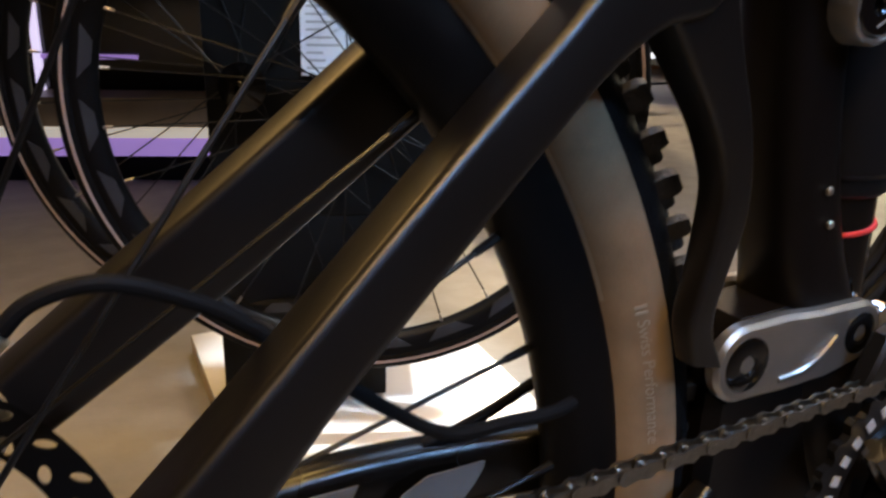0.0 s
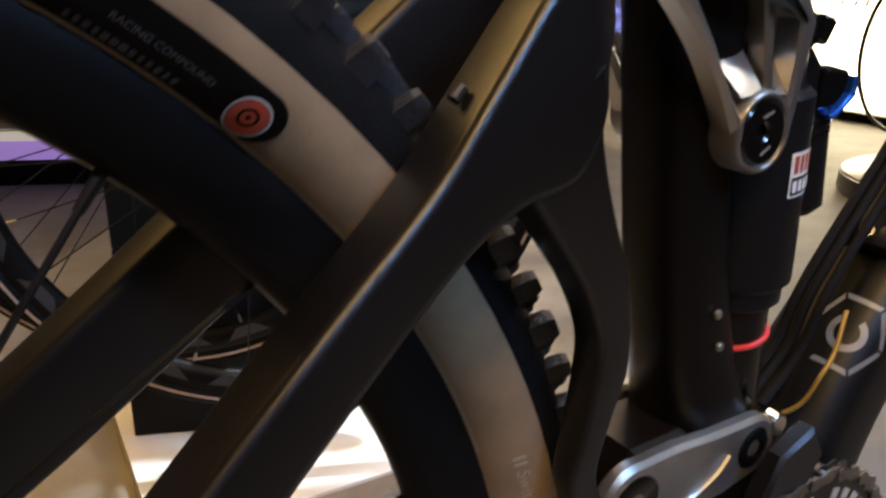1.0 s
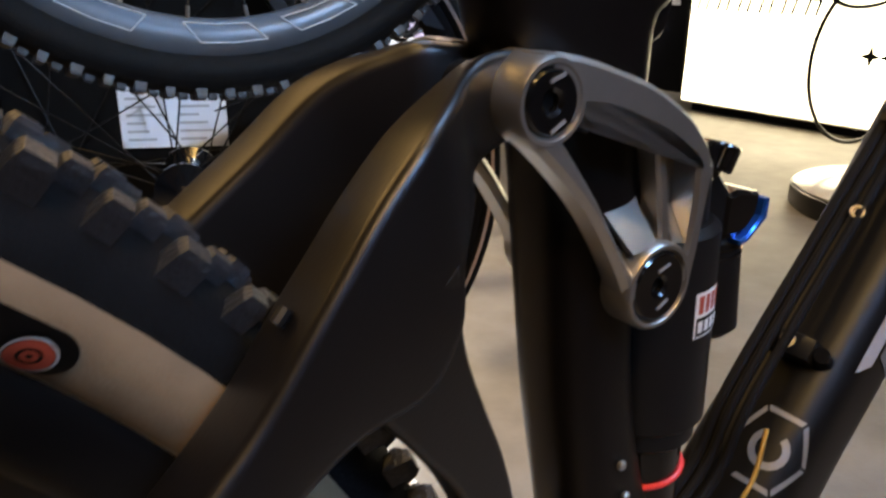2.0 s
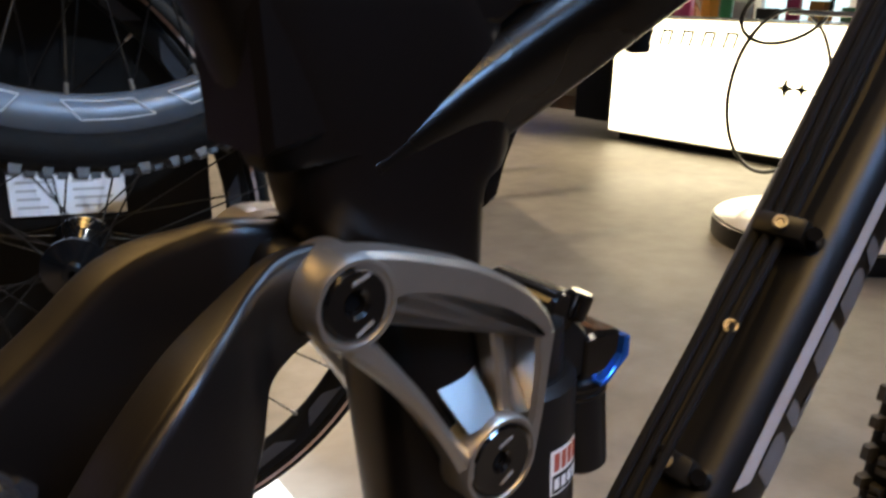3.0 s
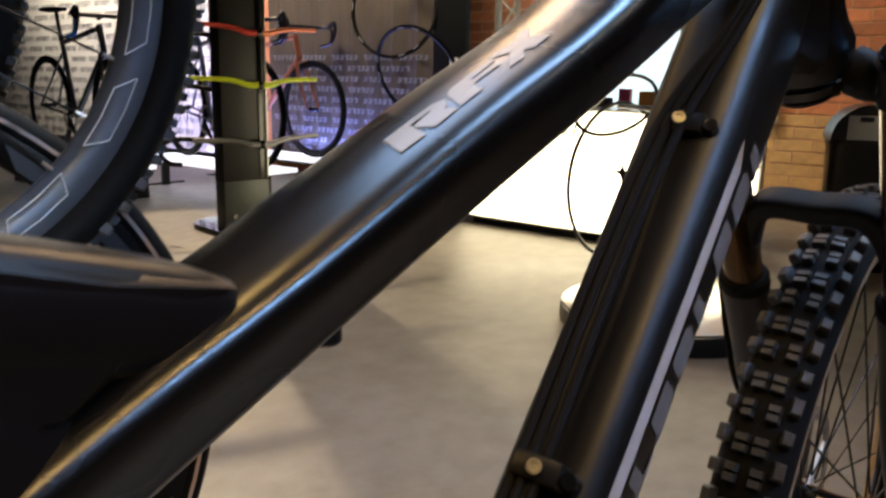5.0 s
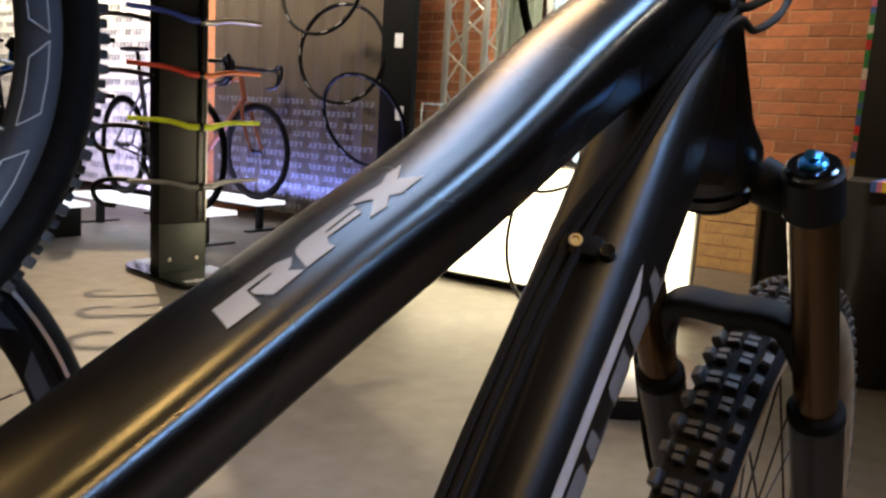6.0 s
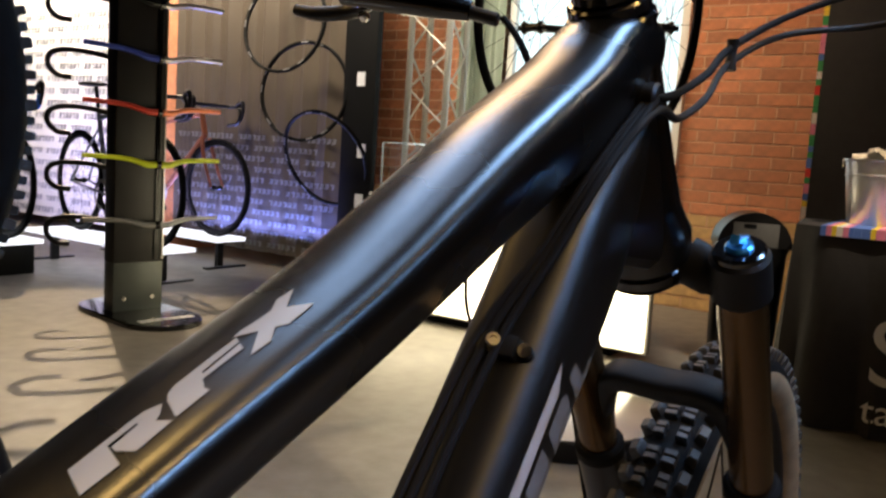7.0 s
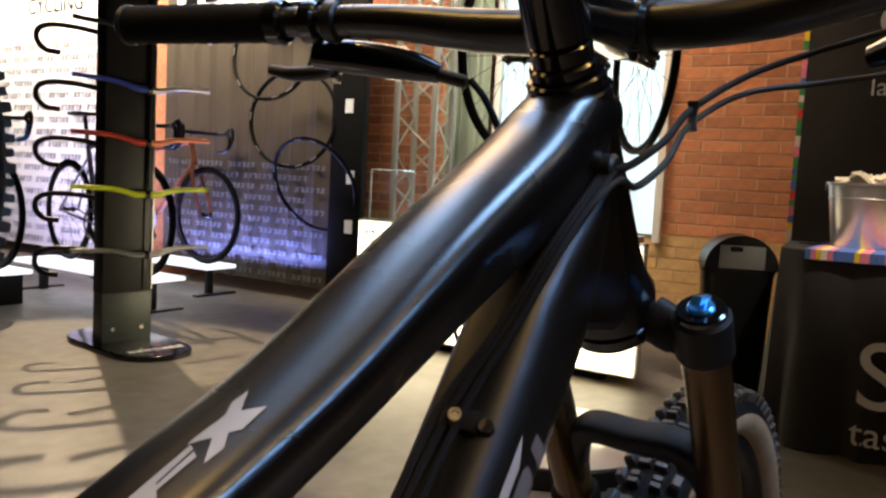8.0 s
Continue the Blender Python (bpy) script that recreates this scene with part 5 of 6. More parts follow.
# two lines from the right of the bar to the frame port, held by a clip
P("cable_port", plate(bm_new(), arc(0.818, 0.889, 0.009, 0, 330, 12), -0.031, -0.018, 0.002), BLACK)
c1 = [(0.815, -0.029, 0.889), (0.840, -0.031, 0.893), (0.900, -0.030, 0.912), (0.960, -0.027, 0.938), (1.03, -0.050, 0.972), (1.06, -0.100, 0.995), (1.01, -0.16, 1.000), (0.90, -0.20, 0.985)]
c2 = [(0.770, -0.026, 0.852), (0.800, -0.030, 0.875), (0.822, -0.032, 0.883), (0.845, -0.033, 0.880), (0.900, -0.031, 0.897), (0.959, -0.027, 0.927), (1.03, -0.046, 0.957), (1.09, -0.095, 0.972), (1.04, -0.17, 0.975), (0.91, -0.23, 0.970)]
P("control_cable", hose(bm_new(), c1, 0.0026, 10, 6), CABLE)
P("control_cable", hose(bm_new(), c2, 0.0024, 10, 6), CABLE_GREY, "grey control cable")
P("cable_clip", hose(bm_new(), [(0.961, -0.0275, 0.943), (0.960, -0.0275, 0.933), (0.959, -0.0275, 0.922)], [0.0045, 0.003, 0.0045], 10, 4), BLACK)
P("cable_stub", cyl(bm_new(), (0.478, 0.008, 0.722), (0.4795, 0.008, 0.698), 0.0048, bev=0.001), BLACK, "small black cable stop under the top tube")


# ---------------------------------------------------------------- wheel display beside the bike
YAW = -24


def dm(x, y, z, yaw=0.0):
    return Matrix.Translation((x, y, z)) @ Matrix.Rotation(radians(yaw), 4, "Z")


display = thing("display_board", "matte black upright display board with a specification card", "display stand", dm(0.507, 0.698, 0.0, YAW))
bm = bm_new()
box(bm, 0.325, 0.10, 1.88, Matrix.Translation((-0.0425, 0.05, 1.24)), 0.004)
part("board", bm, BOARD, display)
bm = bm_new()
box(bm, 0.225, 0.098, 0.267, Matrix.Translation((-0.0925, 0.05, 0.1665)), 0.003)
part("board_foot", bm, BOARD, display)
card = part("card", plate(bm_new(), [(-0.085, 0.482), (0.030, 0.482), (0.030, 0.602), (-0.085, 0.602)], -0.006, -0.003), CARD, display, "white printed specification card", smooth=False)
part("card_header", plate(bm_new(), [(-0.085, 0.577), (0.030, 0.577), (0.030, 0.602), (-0.085, 0.602)], -0.0065, -0.0062), GREEN_INK, card, smooth=False)
bm = bm_new()
rc = random.Random(9)
for r in range(9):
    for c in range(2):
        w = rc.uniform(0.02, 0.042)
        plate(bm, [(-0.078 + 0.056 * c, 0.490 + r * 0.0092), (-0.078 + 0.056 * c + w, 0.490 + r * 0.0092), (-0.078 + 0.056 * c + w, 0.493 + r * 0.0092), (-0.078 + 0.056 * c, 0.493 + r * 0.0092)], -0.0066, -0.0062)
part("print_bar", bm, GREY_INK, card, smooth=False)
part("wheel_arm", cyl(bm_new(), (0.036, -0.150, 0.8685), (0.036, 0.0, 0.8685), 0.010, seg=16), BLACK, display)
part("screw", cyl(bm_new(), (-0.165, -0.001, 0.463), (-0.165, -0.004, 0.463), 0.008, bev=0.001), ALU, display)
plinth = thing("display_plinth", "low white plinth with a raw board edge under the display", "plinth", dm(0, 0, 0))
part("plinth_top", rings(bm_new(), [[V(x, y, z) for x, y in ((0.285, 0.55), (0.70, 0.52), (0.735, 0.80), (0.68, 0.86), (0.52, 1.02), (0.325, 1.02))] for z in (0.028, 0.033)]), WHITE_GLOSS, plinth, smooth=False)
part("plinth_body", rings(bm_new(), [[V(x, y, z) for x, y in ((0.285, 0.55), (0.70, 0.52), (0.735, 0.80), (0.68, 0.86), (0.52, 1.02), (0.325, 1.02))] for z in (0.0, 0.0279)]), BEIGE, plinth, smooth=False)


def shown_wheel(name, label, m, R, rim_r, w, kind_, group="wheels on the display board"):
    root = thing(name, label, "wheel", m, group)
    r = random.Random(3)
    if kind_ == "mtb":
        ty = split_casing(root, R - 0.008, rim_r, w, RUBBER, RUBBER)
        tread(ty, R - 0.008, w - 0.001, 76, r, KNOB)
        rim_part(root, rim_r + 0.003, 0.028, 0.0165, RIM_GREY)
        # outlined shapes along the rim in place of its maker's letters
        for k in range(18):
            a0, a1 = radians(20 * k + 2), radians(20 * k + 15)
            bm = bm_new()
            s = radians(3.5) * (1 if k % 3 else -0.6)
            ri, ro = rim_r - 0.021, rim_r - 0.006
            cor = [(ri, a0), (ro, a0 + s), (ro, a1 + s), (ri, a1)]
            for i in range(4):
                p, q = cor[i], cor[(i + 1) % 4]
                pts = []
                for t in (0, 0.5, 1):
                    rr, aa = p[0] + (q[0] - p[0]) * t, p[1] + (q[1] - p[1]) * t
                    pts.append((rr * math.cos(aa), -0.0163, rr * math.sin(aa)))
                hose(bm, pts, 0.0007, 5, 1)
            part("rim_outline", bm, GREY_INK, root)
    else:
        ty = split_casing(root, R, rim_r, w, RUBBER, RUBBER, 96)
        prof = [(r_, y_ - 0.0006) for r_, y_ in casing(R, rim_r, w) if y_ < 0 and rim_r + (R - rim_r) * 0.30 < r_ < rim_r + (R - rim_r) * 0.62]
        part("stripe", revolve(bm_new(), prof, 96, closed=False), PINK, ty, "dusty tan stripe")
        rim_part(root, rim_r + 0.002, 0.026, 0.011, RIM)
        bm = bm_new()
        for k in range(24):
            a0 = radians(15 * k)
            pl = [(rim_r - 0.004, a0), (rim_r - 0.019, a0 + 0.05), (rim_r - 0.019, a0 + 0.13), (rim_r - 0.004, a0 + 0.19)]
            rings(bm, [[V(q * math.cos(a), o, q * math.sin(a)) for q, a in pl] for o in (-0.0108, -0.0114)])
        part("rim_graphic", bm, ROAD_GREY, root)
    hub_part(root, 0.020, 0.060, BLACK_GLOSS, 0.030)
    spokes(root, 28, rim_r - 0.022, 0.028, 0.026, SPOKE, 0.001, 2.0, ALU)
    return root


shown_wheel("mountain_wheelset", "mountain bike wheel, grey rim, knobbly tyre, before the black board", dm(0.4503, 0.4815, 0.8685, -7.5), 0.303, 0.2575, 0.026, "mtb")
shown_wheel("road_wheelset", "road wheel with a tan-striped black tyre standing by the board", dm(0.454, 0.602, 0.466, YAW), 0.335, 0.311, 0.0125, "road")
shown_wheel("road_wheelset", "road wheel with a tan-striped black tyre behind the board", dm(0.375, 0.765, 0.470, -33), 0.335, 0.311, 0.0125, "road")
shown_wheel("mountain_wheelset", "mountain bike wheel behind the black board", dm(0.475, 0.985, 0.90, YAW), 0.345, 0.290, 0.029, "mtb")

# ---------------------------------------------------------------- lit counter and its showcase
counter = thing("display_counter", "lit white counter with a glowing front", "counter")
bm = bm_new()
box(bm, 0.56, 1.38, 0.60, Matrix.Translation((4.082, 1.73, 0.345)), 0.006)
part("counter_body", bm, WHITE_GLOSS, counter)
bm = bm_new()
box(bm, 0.043, 1.58, 0.60, Matrix.Translation((3.7785, 1.63, 0.345)), 0.004)
part("fascia", bm, WHITE_GLOSS, counter)
bm = bm_new()
box(bm, 0.008, 1.55, 0.575, Matrix.Translation((3.752, 1.63, 0.345)))
panel = part("light_panel", bm, LIGHTBOX, counter, "glowing white front panel", smooth=False)
bm = bm_new()
for k in range(6):
    y0 = 2.36 - 0.115 * k
    for s in (0, 1):
        box(bm, 0.002, 0.012, 0.075, Matrix.Translation((3.746, y0 - 0.05 * s, 0.55)) @ Matrix.Rotation(radians(14), 4, "X"))
    box(bm, 0.002, 0.06, 0.012, Matrix.Translation((3.746, y0 - 0.03, 0.583)))
part("print_bar", bm, BLACK, panel, smooth=False)
bm = bm_new()
for k, r in enumerate((0.048, 0.038)):
    y0 = 1.47 - 0.075 * k
    rings(bm, [[V(x, y0 + dy * r * q, 0.36 + dz * r * q) for dy, dz, q in ((1, 0, 1), (0.5, 0.5, 0.5), (0, 1, 1), (-0.5, 0.5, 0.5), (-1, 0, 1), (-0.5, -0.5, 0.5), (0, -1, 1), (0.5, -0.5, 0.5))] for x in (3.747, 3.745)])
part("star_shape", bm, BLACK, panel, smooth=False)
bm = bm_new()
box(bm, 0.5, 1.36, 0.05, Matrix.Translation((4.06, 1.70, 0.020)))
part("counter_kick", bm, BOARD, counter)
case = thing("showcase", "clear acrylic showcase standing on the lit counter", "showcase")
for nm, s, p in (("front_pane", (0.006, 1.30, 0.26), (3.80, 1.73, 0.778)), ("back_pane", (0.006, 1.30, 0.26), (4.30, 1.73, 0.778)), ("side_pane", (0.488, 0.006, 0.26), (4.05, 2.377, 0.778)), ("side_pane", (0.488, 0.006, 0.26), (4.05, 1.083, 0.778)), ("top_pane", (0.506, 1.30, 0.006), (4.05, 1.73, 0.912))):
    bm = bm_new()
    box(bm, *s, Matrix.Translation(p))
    part(nm, bm, ACRYL, case, smooth=False)
cr = random.Random(5)
for k in range(9):
    c = ((0.6, 0.05, 0.2), (0.8, 0.35, 0.05), (0.1, 0.45, 0.2), (0.7, 0.7, 0.7), (0.05, 0.05, 0.06))[k % 5]
    y0 = 2.25 - 0.13 * k
    h = cr.uniform(0.05, 0.11)
    pk = thing("boxed_accessory", "small coloured boxed accessory inside the clear showcase", "box", dm(4.06 + cr.uniform(-0.1, 0.1), y0, 0.6475, cr.uniform(-20, 20)), "boxed accessories in the showcase")
    bm = bm_new()
    box(bm, 0.06, cr.uniform(0.05, 0.09), h, Matrix.Translation((0, 0, h / 2)), 0.003)
    part("carton", bm, mat("carton_print_%d" % (k % 5), c, 0.45, 0, 0.1, 30), pk)

# ---------------------------------------------------------------- wheel tree on the round base
base = thing("round_plinth", "low round white-topped plinth with a black side on the floor", "plinth", dm(2.74, 0.80, 0))
part("plinth_side", revolve(bm_new(), [(0.0, 0.002), (0.34, 0.002), (0.345, 0.01), (0.345, 0.06), (0.34, 0.064), (0.0, 0.064)], 64, "z", closed=False), BLACK, base)
part("plinth_top", revolve(bm_new(), [(0.0, 0.0645), (0.335, 0.0645), (0.338, 0.068), (0.33, 0.072), (0.0, 0.072)], 64, "z", closed=False), WHITE_GLOSS, base)


def plain_wheel(name, label, m, R=0.335, depth=0.03, group="wheels on show", n=24, tyre=True, hub=True, rimmat=None):
    root = thing(name, label, "wheel", m, group)
    wheel_parts(root, R, depth, n, tyre, hub, rimmat)
    return root


def wheel_parts(root, R, depth, n, tyre=True, hub=True, rimmat=None):
    if tyre:
        part("tyre", revolve(bm_new(), casing(R, R - 0.024, 0.0125, 10), 64, closed=False), RUBBER, root)
    rim_part(root, R - 0.022, depth, 0.011, rimmat or RIM, 64)
    if hub:
        hub_part(root, 0.014, 0.05, BLACK_GLOSS, 0.02)
        spokes(root, n, R - 0.022 - depth, 0.019, 0.024, SPOKE, 0.0011, 2.0)


tree = thing("wheel_stand", "black upright wheel stand on the round plinth", "display stand", dm(2.74, 0.80, 0.072))
part("pole", cyl(bm_new(), (0, 0, 0), (0, 0, 1.75), 0.022, seg=20), BLACK, tree)
part("foot", cyl(bm_new(), (0, 0, 0), (0, 0, 0.012), 0.09, seg=28, bev=0.002), BLACK, tree)
for x, y, z in ((0.08, -0.20, 1.218), (-0.10, 0.15, 1.198)):
    part("arm", cyl(bm_new(), (0, 0, z), (x, y, z), 0.012, seg=12), BLACK, tree)
plain_wheel("race_wheelset", "black road wheel hung high on the wheel stand", dm(2.82, 0.60, 1.29, 36), 0.322, 0.022, tyre=False)
plain_wheel("race_wheelset", "black road wheel hung high on the wheel stand", dm(2.64, 0.95, 1.27, -5), 0.322, 0.022, tyre=False)
part("hook_arm", cyl(bm_new(), (0, 0, 0.62), (0.30, 0.36, 0.62), 0.009, seg=12), BLACK, tree)
coil = thing("coiled_hose", "loops of thin black hose hung on the wheel stand", "hose", dm(3.08, 1.19, 0.0, -9.4))
part("hose_loop", hose(bm_new(), [(0.06 + 0.297 * math.cos(a), 0.02, 0.403 + 0.297 * math.sin(a)) for a in np.linspace(0, 2 * math.pi, 17)[:-1]], 0.0075, 10, 5, True), BLACK, coil)
part("hose_loop", hose(bm_new(), [(-0.02 + 0.25 * math.cos(a), -0.02, 0.695 + 0.105 * math.sin(a) + 0.03 * math.cos(a)) for a in np.linspace(0, 2 * math.pi, 13)[:-1]], 0.0075, 10, 5, True), BLACK, coil)

# ---------------------------------------------------------------- handlebar post
post = thing("handlebar_post", "dark grey display post with clamped handlebars, on a glossy black foot", "display stand", dm(2.79, 3.08, 0, -8))
part("foot_plate", rings(bm_new(), [[V(x * k, y * k, z) for x, y in arc(0, 0.14, 0.185, 0, 180, 12) + arc(0, -0.26, 0.185, 180, 360, 12)] for z, k in ((0.0, 1), (0.021, 1), (0.026, 0.985))]), BLACK_GLOSS, post, "glossy black foot plate with pale print")
bm = bm_new()
for k in range(7):
    box(bm, 0.032, 0.040, 0.001, Matrix.Translation((-0.115 + 0.040 * k, -0.30, 0.0267)))
part("print_bar", bm, WHITE_INK, post, smooth=False)
bm = bm_new()
box(bm, 0.250, 0.09, 0.24, Matrix.Translation((0, 0, 0.138)), 0.004)
part("post_foot", bm, GREY_POST, post, "grey-green steel post foot")
bm = bm_new()
box(bm, 0.252, 0.092, 2.1, Matrix.Translation((0, 0, 1.308)), 0.004)
part("post_body", bm, POST_DARK, post)
bm = bm_new()
box(bm, 0.020, 0.006, 2.08, Matrix.Translation((0.085, -0.0495, 1.308)))
part("slot_rail", bm, BLACK_GLOSS, post)
bm = bm_new()
box(bm, 0.006, 0.004, 2.08, Matrix.Translation((0.121, -0.0482, 1.308)))
part("edge_rail", bm, ALU_BRIGHT, post, "thin bright alloy edge rail")
for x in (-0.072, 0.072):
    part("foot_bolt", cyl(bm_new(), (x, -0.045, 0.085), (x, -0.050, 0.085), 0.013, bev=0.0015), CHROME, post)
BARS = [("silver", 1.475, SPOKE, ALU_BRIGHT), ("blue", 1.225, mat("blue_bar_paint", (0.05, 0.09, 0.5), 0.35, 0.3), ALU_BRIGHT), ("red", 0.975, mat("red_bar_paint", (0.6, 0.06, 0.04), 0.35, 0.3), mat("orange_bar_paint", (0.85, 0.25, 0.1), 0.35, 0.3)), ("yellow", 0.728, mat("neon_yellow_paint", (0.72, 0.85, 0.03), 0.4), mat("neon_yellow_paint", (0.72, 0.85, 0.03), 0.4)), ("grey", 0.437, mat("grey_bar_paint", (0.3, 0.3, 0.3), 0.35, 0.6), mat("grey_bar_paint", (0.3, 0.3, 0.3), 0.35, 0.6))]
PM = dm(2.79, 3.08, 0, -8)
DROP_SIDE = dm(2.79, 3.08, 0, -38)
for nm, z, ml, mr in BARS:
    h = thing("riser_handlebar", nm + " riser handlebar clamped to the display post", "handlebar", PM @ Matrix.Translation((0.075, -0.068, z)), "handlebars on the post")
    part("bar_half", hose(bm_new(), [(-0.355, 0.02, 0.030), (-0.19, 0.015, 0.026), (-0.11, 0.006, 0.014), (-0.06, 0, 0), (0, 0, 0)], [0.011, 0.012, 0.013, 0.015, 0.0158], 14, 5), ml, h)
    part("bar_half", hose(bm_new(), [(0.345, 0.02, 0.030), (0.19, 0.015, 0.026), (0.11, 0.006, 0.014), (0.06, 0, 0), (0, 0, 0)], [0.011, 0.012, 0.013, 0.015, 0.0158], 14, 5), mr, h)
    part("clamp", cyl(bm_new(), (-0.012, 0, 0), (0.012, 0, 0), 0.021, seg=20, bev=0.002), BLACK_GLOSS, h)
for k in range(5):
    z = 0.325 + 0.256 * k
    h = thing("drop_handlebar", "black drop handlebar clamped to the side of the post", "handlebar", DROP_SIDE @ Matrix.Translation((-0.118, 0.0, z)), "drop handlebars on the post")
    part("bar_tube", hose(bm_new(), [(0, 0, 0.12), (-0.10, 0.0, 0.135), (-0.20, -0.01, 0.135), (-0.255, -0.02, 0.11), (-0.262, -0.02, 0.06), (-0.225, -0.02, 0.02), (-0.165, -0.02, 0.012)], 0.0125, 12, 6), BLACK, h)

# ---------------------------------------------------------------- back wall: banners, panel, truss, window
def flat(name, x, y0, y1, z0, z1, t, material, label, category, kind=""):
    bm = bm_new()
    box(bm, t, y1 - y0, z1 - z0, Matrix.Translation((x + t / 2, (y0 + y1) / 2, (z0 + z1) / 2)))
    return tagged(part(name, bm, material, None, label, smooth=False), "", category, "", kind)


def banner_bars(parent, x, y0, y1, z0, z1, dy, dz, wide, tall, material):
    """Staggered slanted bars in place of a repeated maker's mark."""
    row = 0
    z = z0
    while z < z1:
        y = y0 + (0.5 * dy if row % 2 else 0)
        while y < y1 - wide:
            bm = bm_new()
            for k in range(6):
                yy = y + k * wide / 6
                for lo, hi, w in ((0, 1, 0.45), (0, 0.24, 0.78), (0.40, 0.60, 0.70), (0.76, 1, 0.78)) if (k + row) % 3 else ((0, 1, 0.34), (0.72, 1, 0.80)):
                    w *= wide / 6
                    o = [(yy - tall * 0.25 * lo, z + tall * lo), (yy + w - tall * 0.25 * lo, z + tall * lo), (yy + w - tall * 0.25 * hi, z + tall * hi), (yy - tall * 0.25 * hi, z + tall * hi)]
                    bm.faces.new([bm.verts.new(V(x - 0.001, a, b)) for a, b in o])
            part("print_bar", bm, material, parent, smooth=False)
            y += dy
        z += dz
        row += 1


bd = thing("grey_banner", "dark grey vinyl banner with pale print, lit blue from below", "banner")
bm = bm_new()
n = 60
pr = [[V(4.45 + 0.012 * math.sin(i * 0.9) + 0.006 * math.sin(i * 2.3), 3.20 + 1.66 * i / n, z) for z in (0.10, 2.6)] for i in range(n + 1)]
g = [[bm.verts.new(p) for p in row] for row in pr]
gb = [[bm.verts.new(p + V(0.004, 0, 0)) for p in row] for row in pr]
for a, b in zip(g, g[1:]):
    bm.faces.new((a[0], a[1], b[1], b[0]))
for a, b in zip(gb, gb[1:]):
    bm.faces.new((a[0], b[0], b[1], a[1]))
part("vinyl", bm, BANNER_D, bd)
banner_bars(bd, 4.428, 3.24, 4.84, 0.14, 0.90, 0.325, 0.075, 0.275, 0.036, DIM_INK)
bw = thing("white_banner", "white vinyl banner with rows of grey print", "banner")
bm = bm_new()
box(bm, 0.01, 4.8, 2.6, Matrix.Translation((4.46, 7.40, 1.40)))
part("vinyl", bm, BANNER_W, bw, smooth=False)
banner_bars(bw, 4.452, 5.05, 9.7, 0.14, 1.9, 0.36, 0.105, 0.30, 0.046, GREY_INK)
bm = bm_new()
for k in range(7):
    box(bm, 0.004, 0.11, 0.16, Matrix.Translation((4.452, 6.75 - 0.16 * k, 2.37)))
part("heading_bar", bm, BLACK, bw, smooth=False)
bm = bm_new()
box(bm, 0.012, 1.50, 0.52, Matrix.Translation((4.418, 3.97, 2.27)))
head_band = part("header_band", bm, BANNER_W, bd, "white header band", smooth=False)
bm = bm_new()
for k in range(6):
    box(bm, 0.004, 0.13, 0.22, Matrix.Translation((4.409, 4.56 - 0.21 * k, 2.17)))
part("heading_bar", bm, BLACK, head_band, smooth=False)
flat("brick_pier", 4.455, 4.88, 4.99, 0, 4, 0.965, BRICK, "narrow red brick pier between the banners", "wall", "structure")
navy = thing("rim_display", "tall dark panel with hanging rims and small price tags", "display stand")
bm = bm_new()
box(bm, 0.05, 0.25, 2.5, Matrix.Translation((4.30, 2.945, 1.25)), 0.004)
part("panel", bm, BOARD, navy)
for z, y in ((1.30, 2.93), (0.86, 2.90), (0.55, 2.90)):
    bm = bm_new()
    box(bm, 0.004, 0.06, 0.085, Matrix.Translation((4.272, y, z)))
    part("tag", bm, CARD, navy, "white price tag")
for (y, z, yaw, tilt) in ((3.354, 1.262, 101, 6), (3.15, 0.84, 92, -24), (3.55, 1.69, 96, 10)):
    r = thing("hanging_rim", "bare black rim with pale print hung on the wall", "rim", Matrix.Translation((4.225, y, z - 0.045)) @ pose(0, 0, 0, 0, tilt, 0) @ pose(0, 0, 0, 0, 0, yaw), "rims hung on the wall")
    rm = rim_part(r, 0.322, 0.020, 0.012, RIM, 72)
    for k in (0, 1, 4, 5, 8, 11, 12, 15):
        a = 2 * math.pi * k / 17
        bm = bm_new()
        for s in (-1, 1):
            box(bm, 0.010, 0.001, 0.05, Matrix.Translation((0.313 * math.cos(a), s * 0.0122, 0.313 * math.sin(a))) @ Matrix.Rotation(-a, 4, "Y"))
        part("print_bar", bm, DIM_INK, rm, smooth=False)

truss = thing("lighting_truss", "bright alloy lattice truss standing by the brick wall", "truss", dm(4.95, 2.82, 0, 8))
for x, y in ((-0.14, -0.14), (0.14, -0.14), (0.14, 0.14), (-0.14, 0.14)):
    part("chord", cyl(bm_new(), (x, y, 0.0), (x, y, 4.0), 0.022, seg=16), TRUSS, truss)
for f in range(4):
    c = [(-0.14, -0.14), (0.14, -0.14), (0.14, 0.14), (-0.14, 0.14)]
    p, q = c[f], c[(f + 1) % 4]
    for k in range(16):
        z = 0.1 + 0.24 * k
        a, b = (p, q) if k % 2 else (q, p)
        part("diagonal", cyl(bm_new(), (*a, z), (*b, z + 0.24), 0.008, seg=8), TRUSS, truss)
drape = thing("pale_drape", "pale green drape hanging beside the truss", "curtain")
bm = bm_new()
pr = [[V(5.28 + 0.02 * math.sin(i * 1.7), 2.50 + 0.36 * i / 24, z) for z in (0.02, 3.95)] for i in range(25)]
g = [[bm.verts.new(p) for p in row] for row in pr]
for a, b in zip(g, g[1:]):
    bm.faces.new((a[0], a[1], b[1], b[0]))
part("fabric", bm, PALE_GREEN, drape)
win = thing("light_window", "tall lit pale blue window behind the counter", "window")
bm = bm_new()
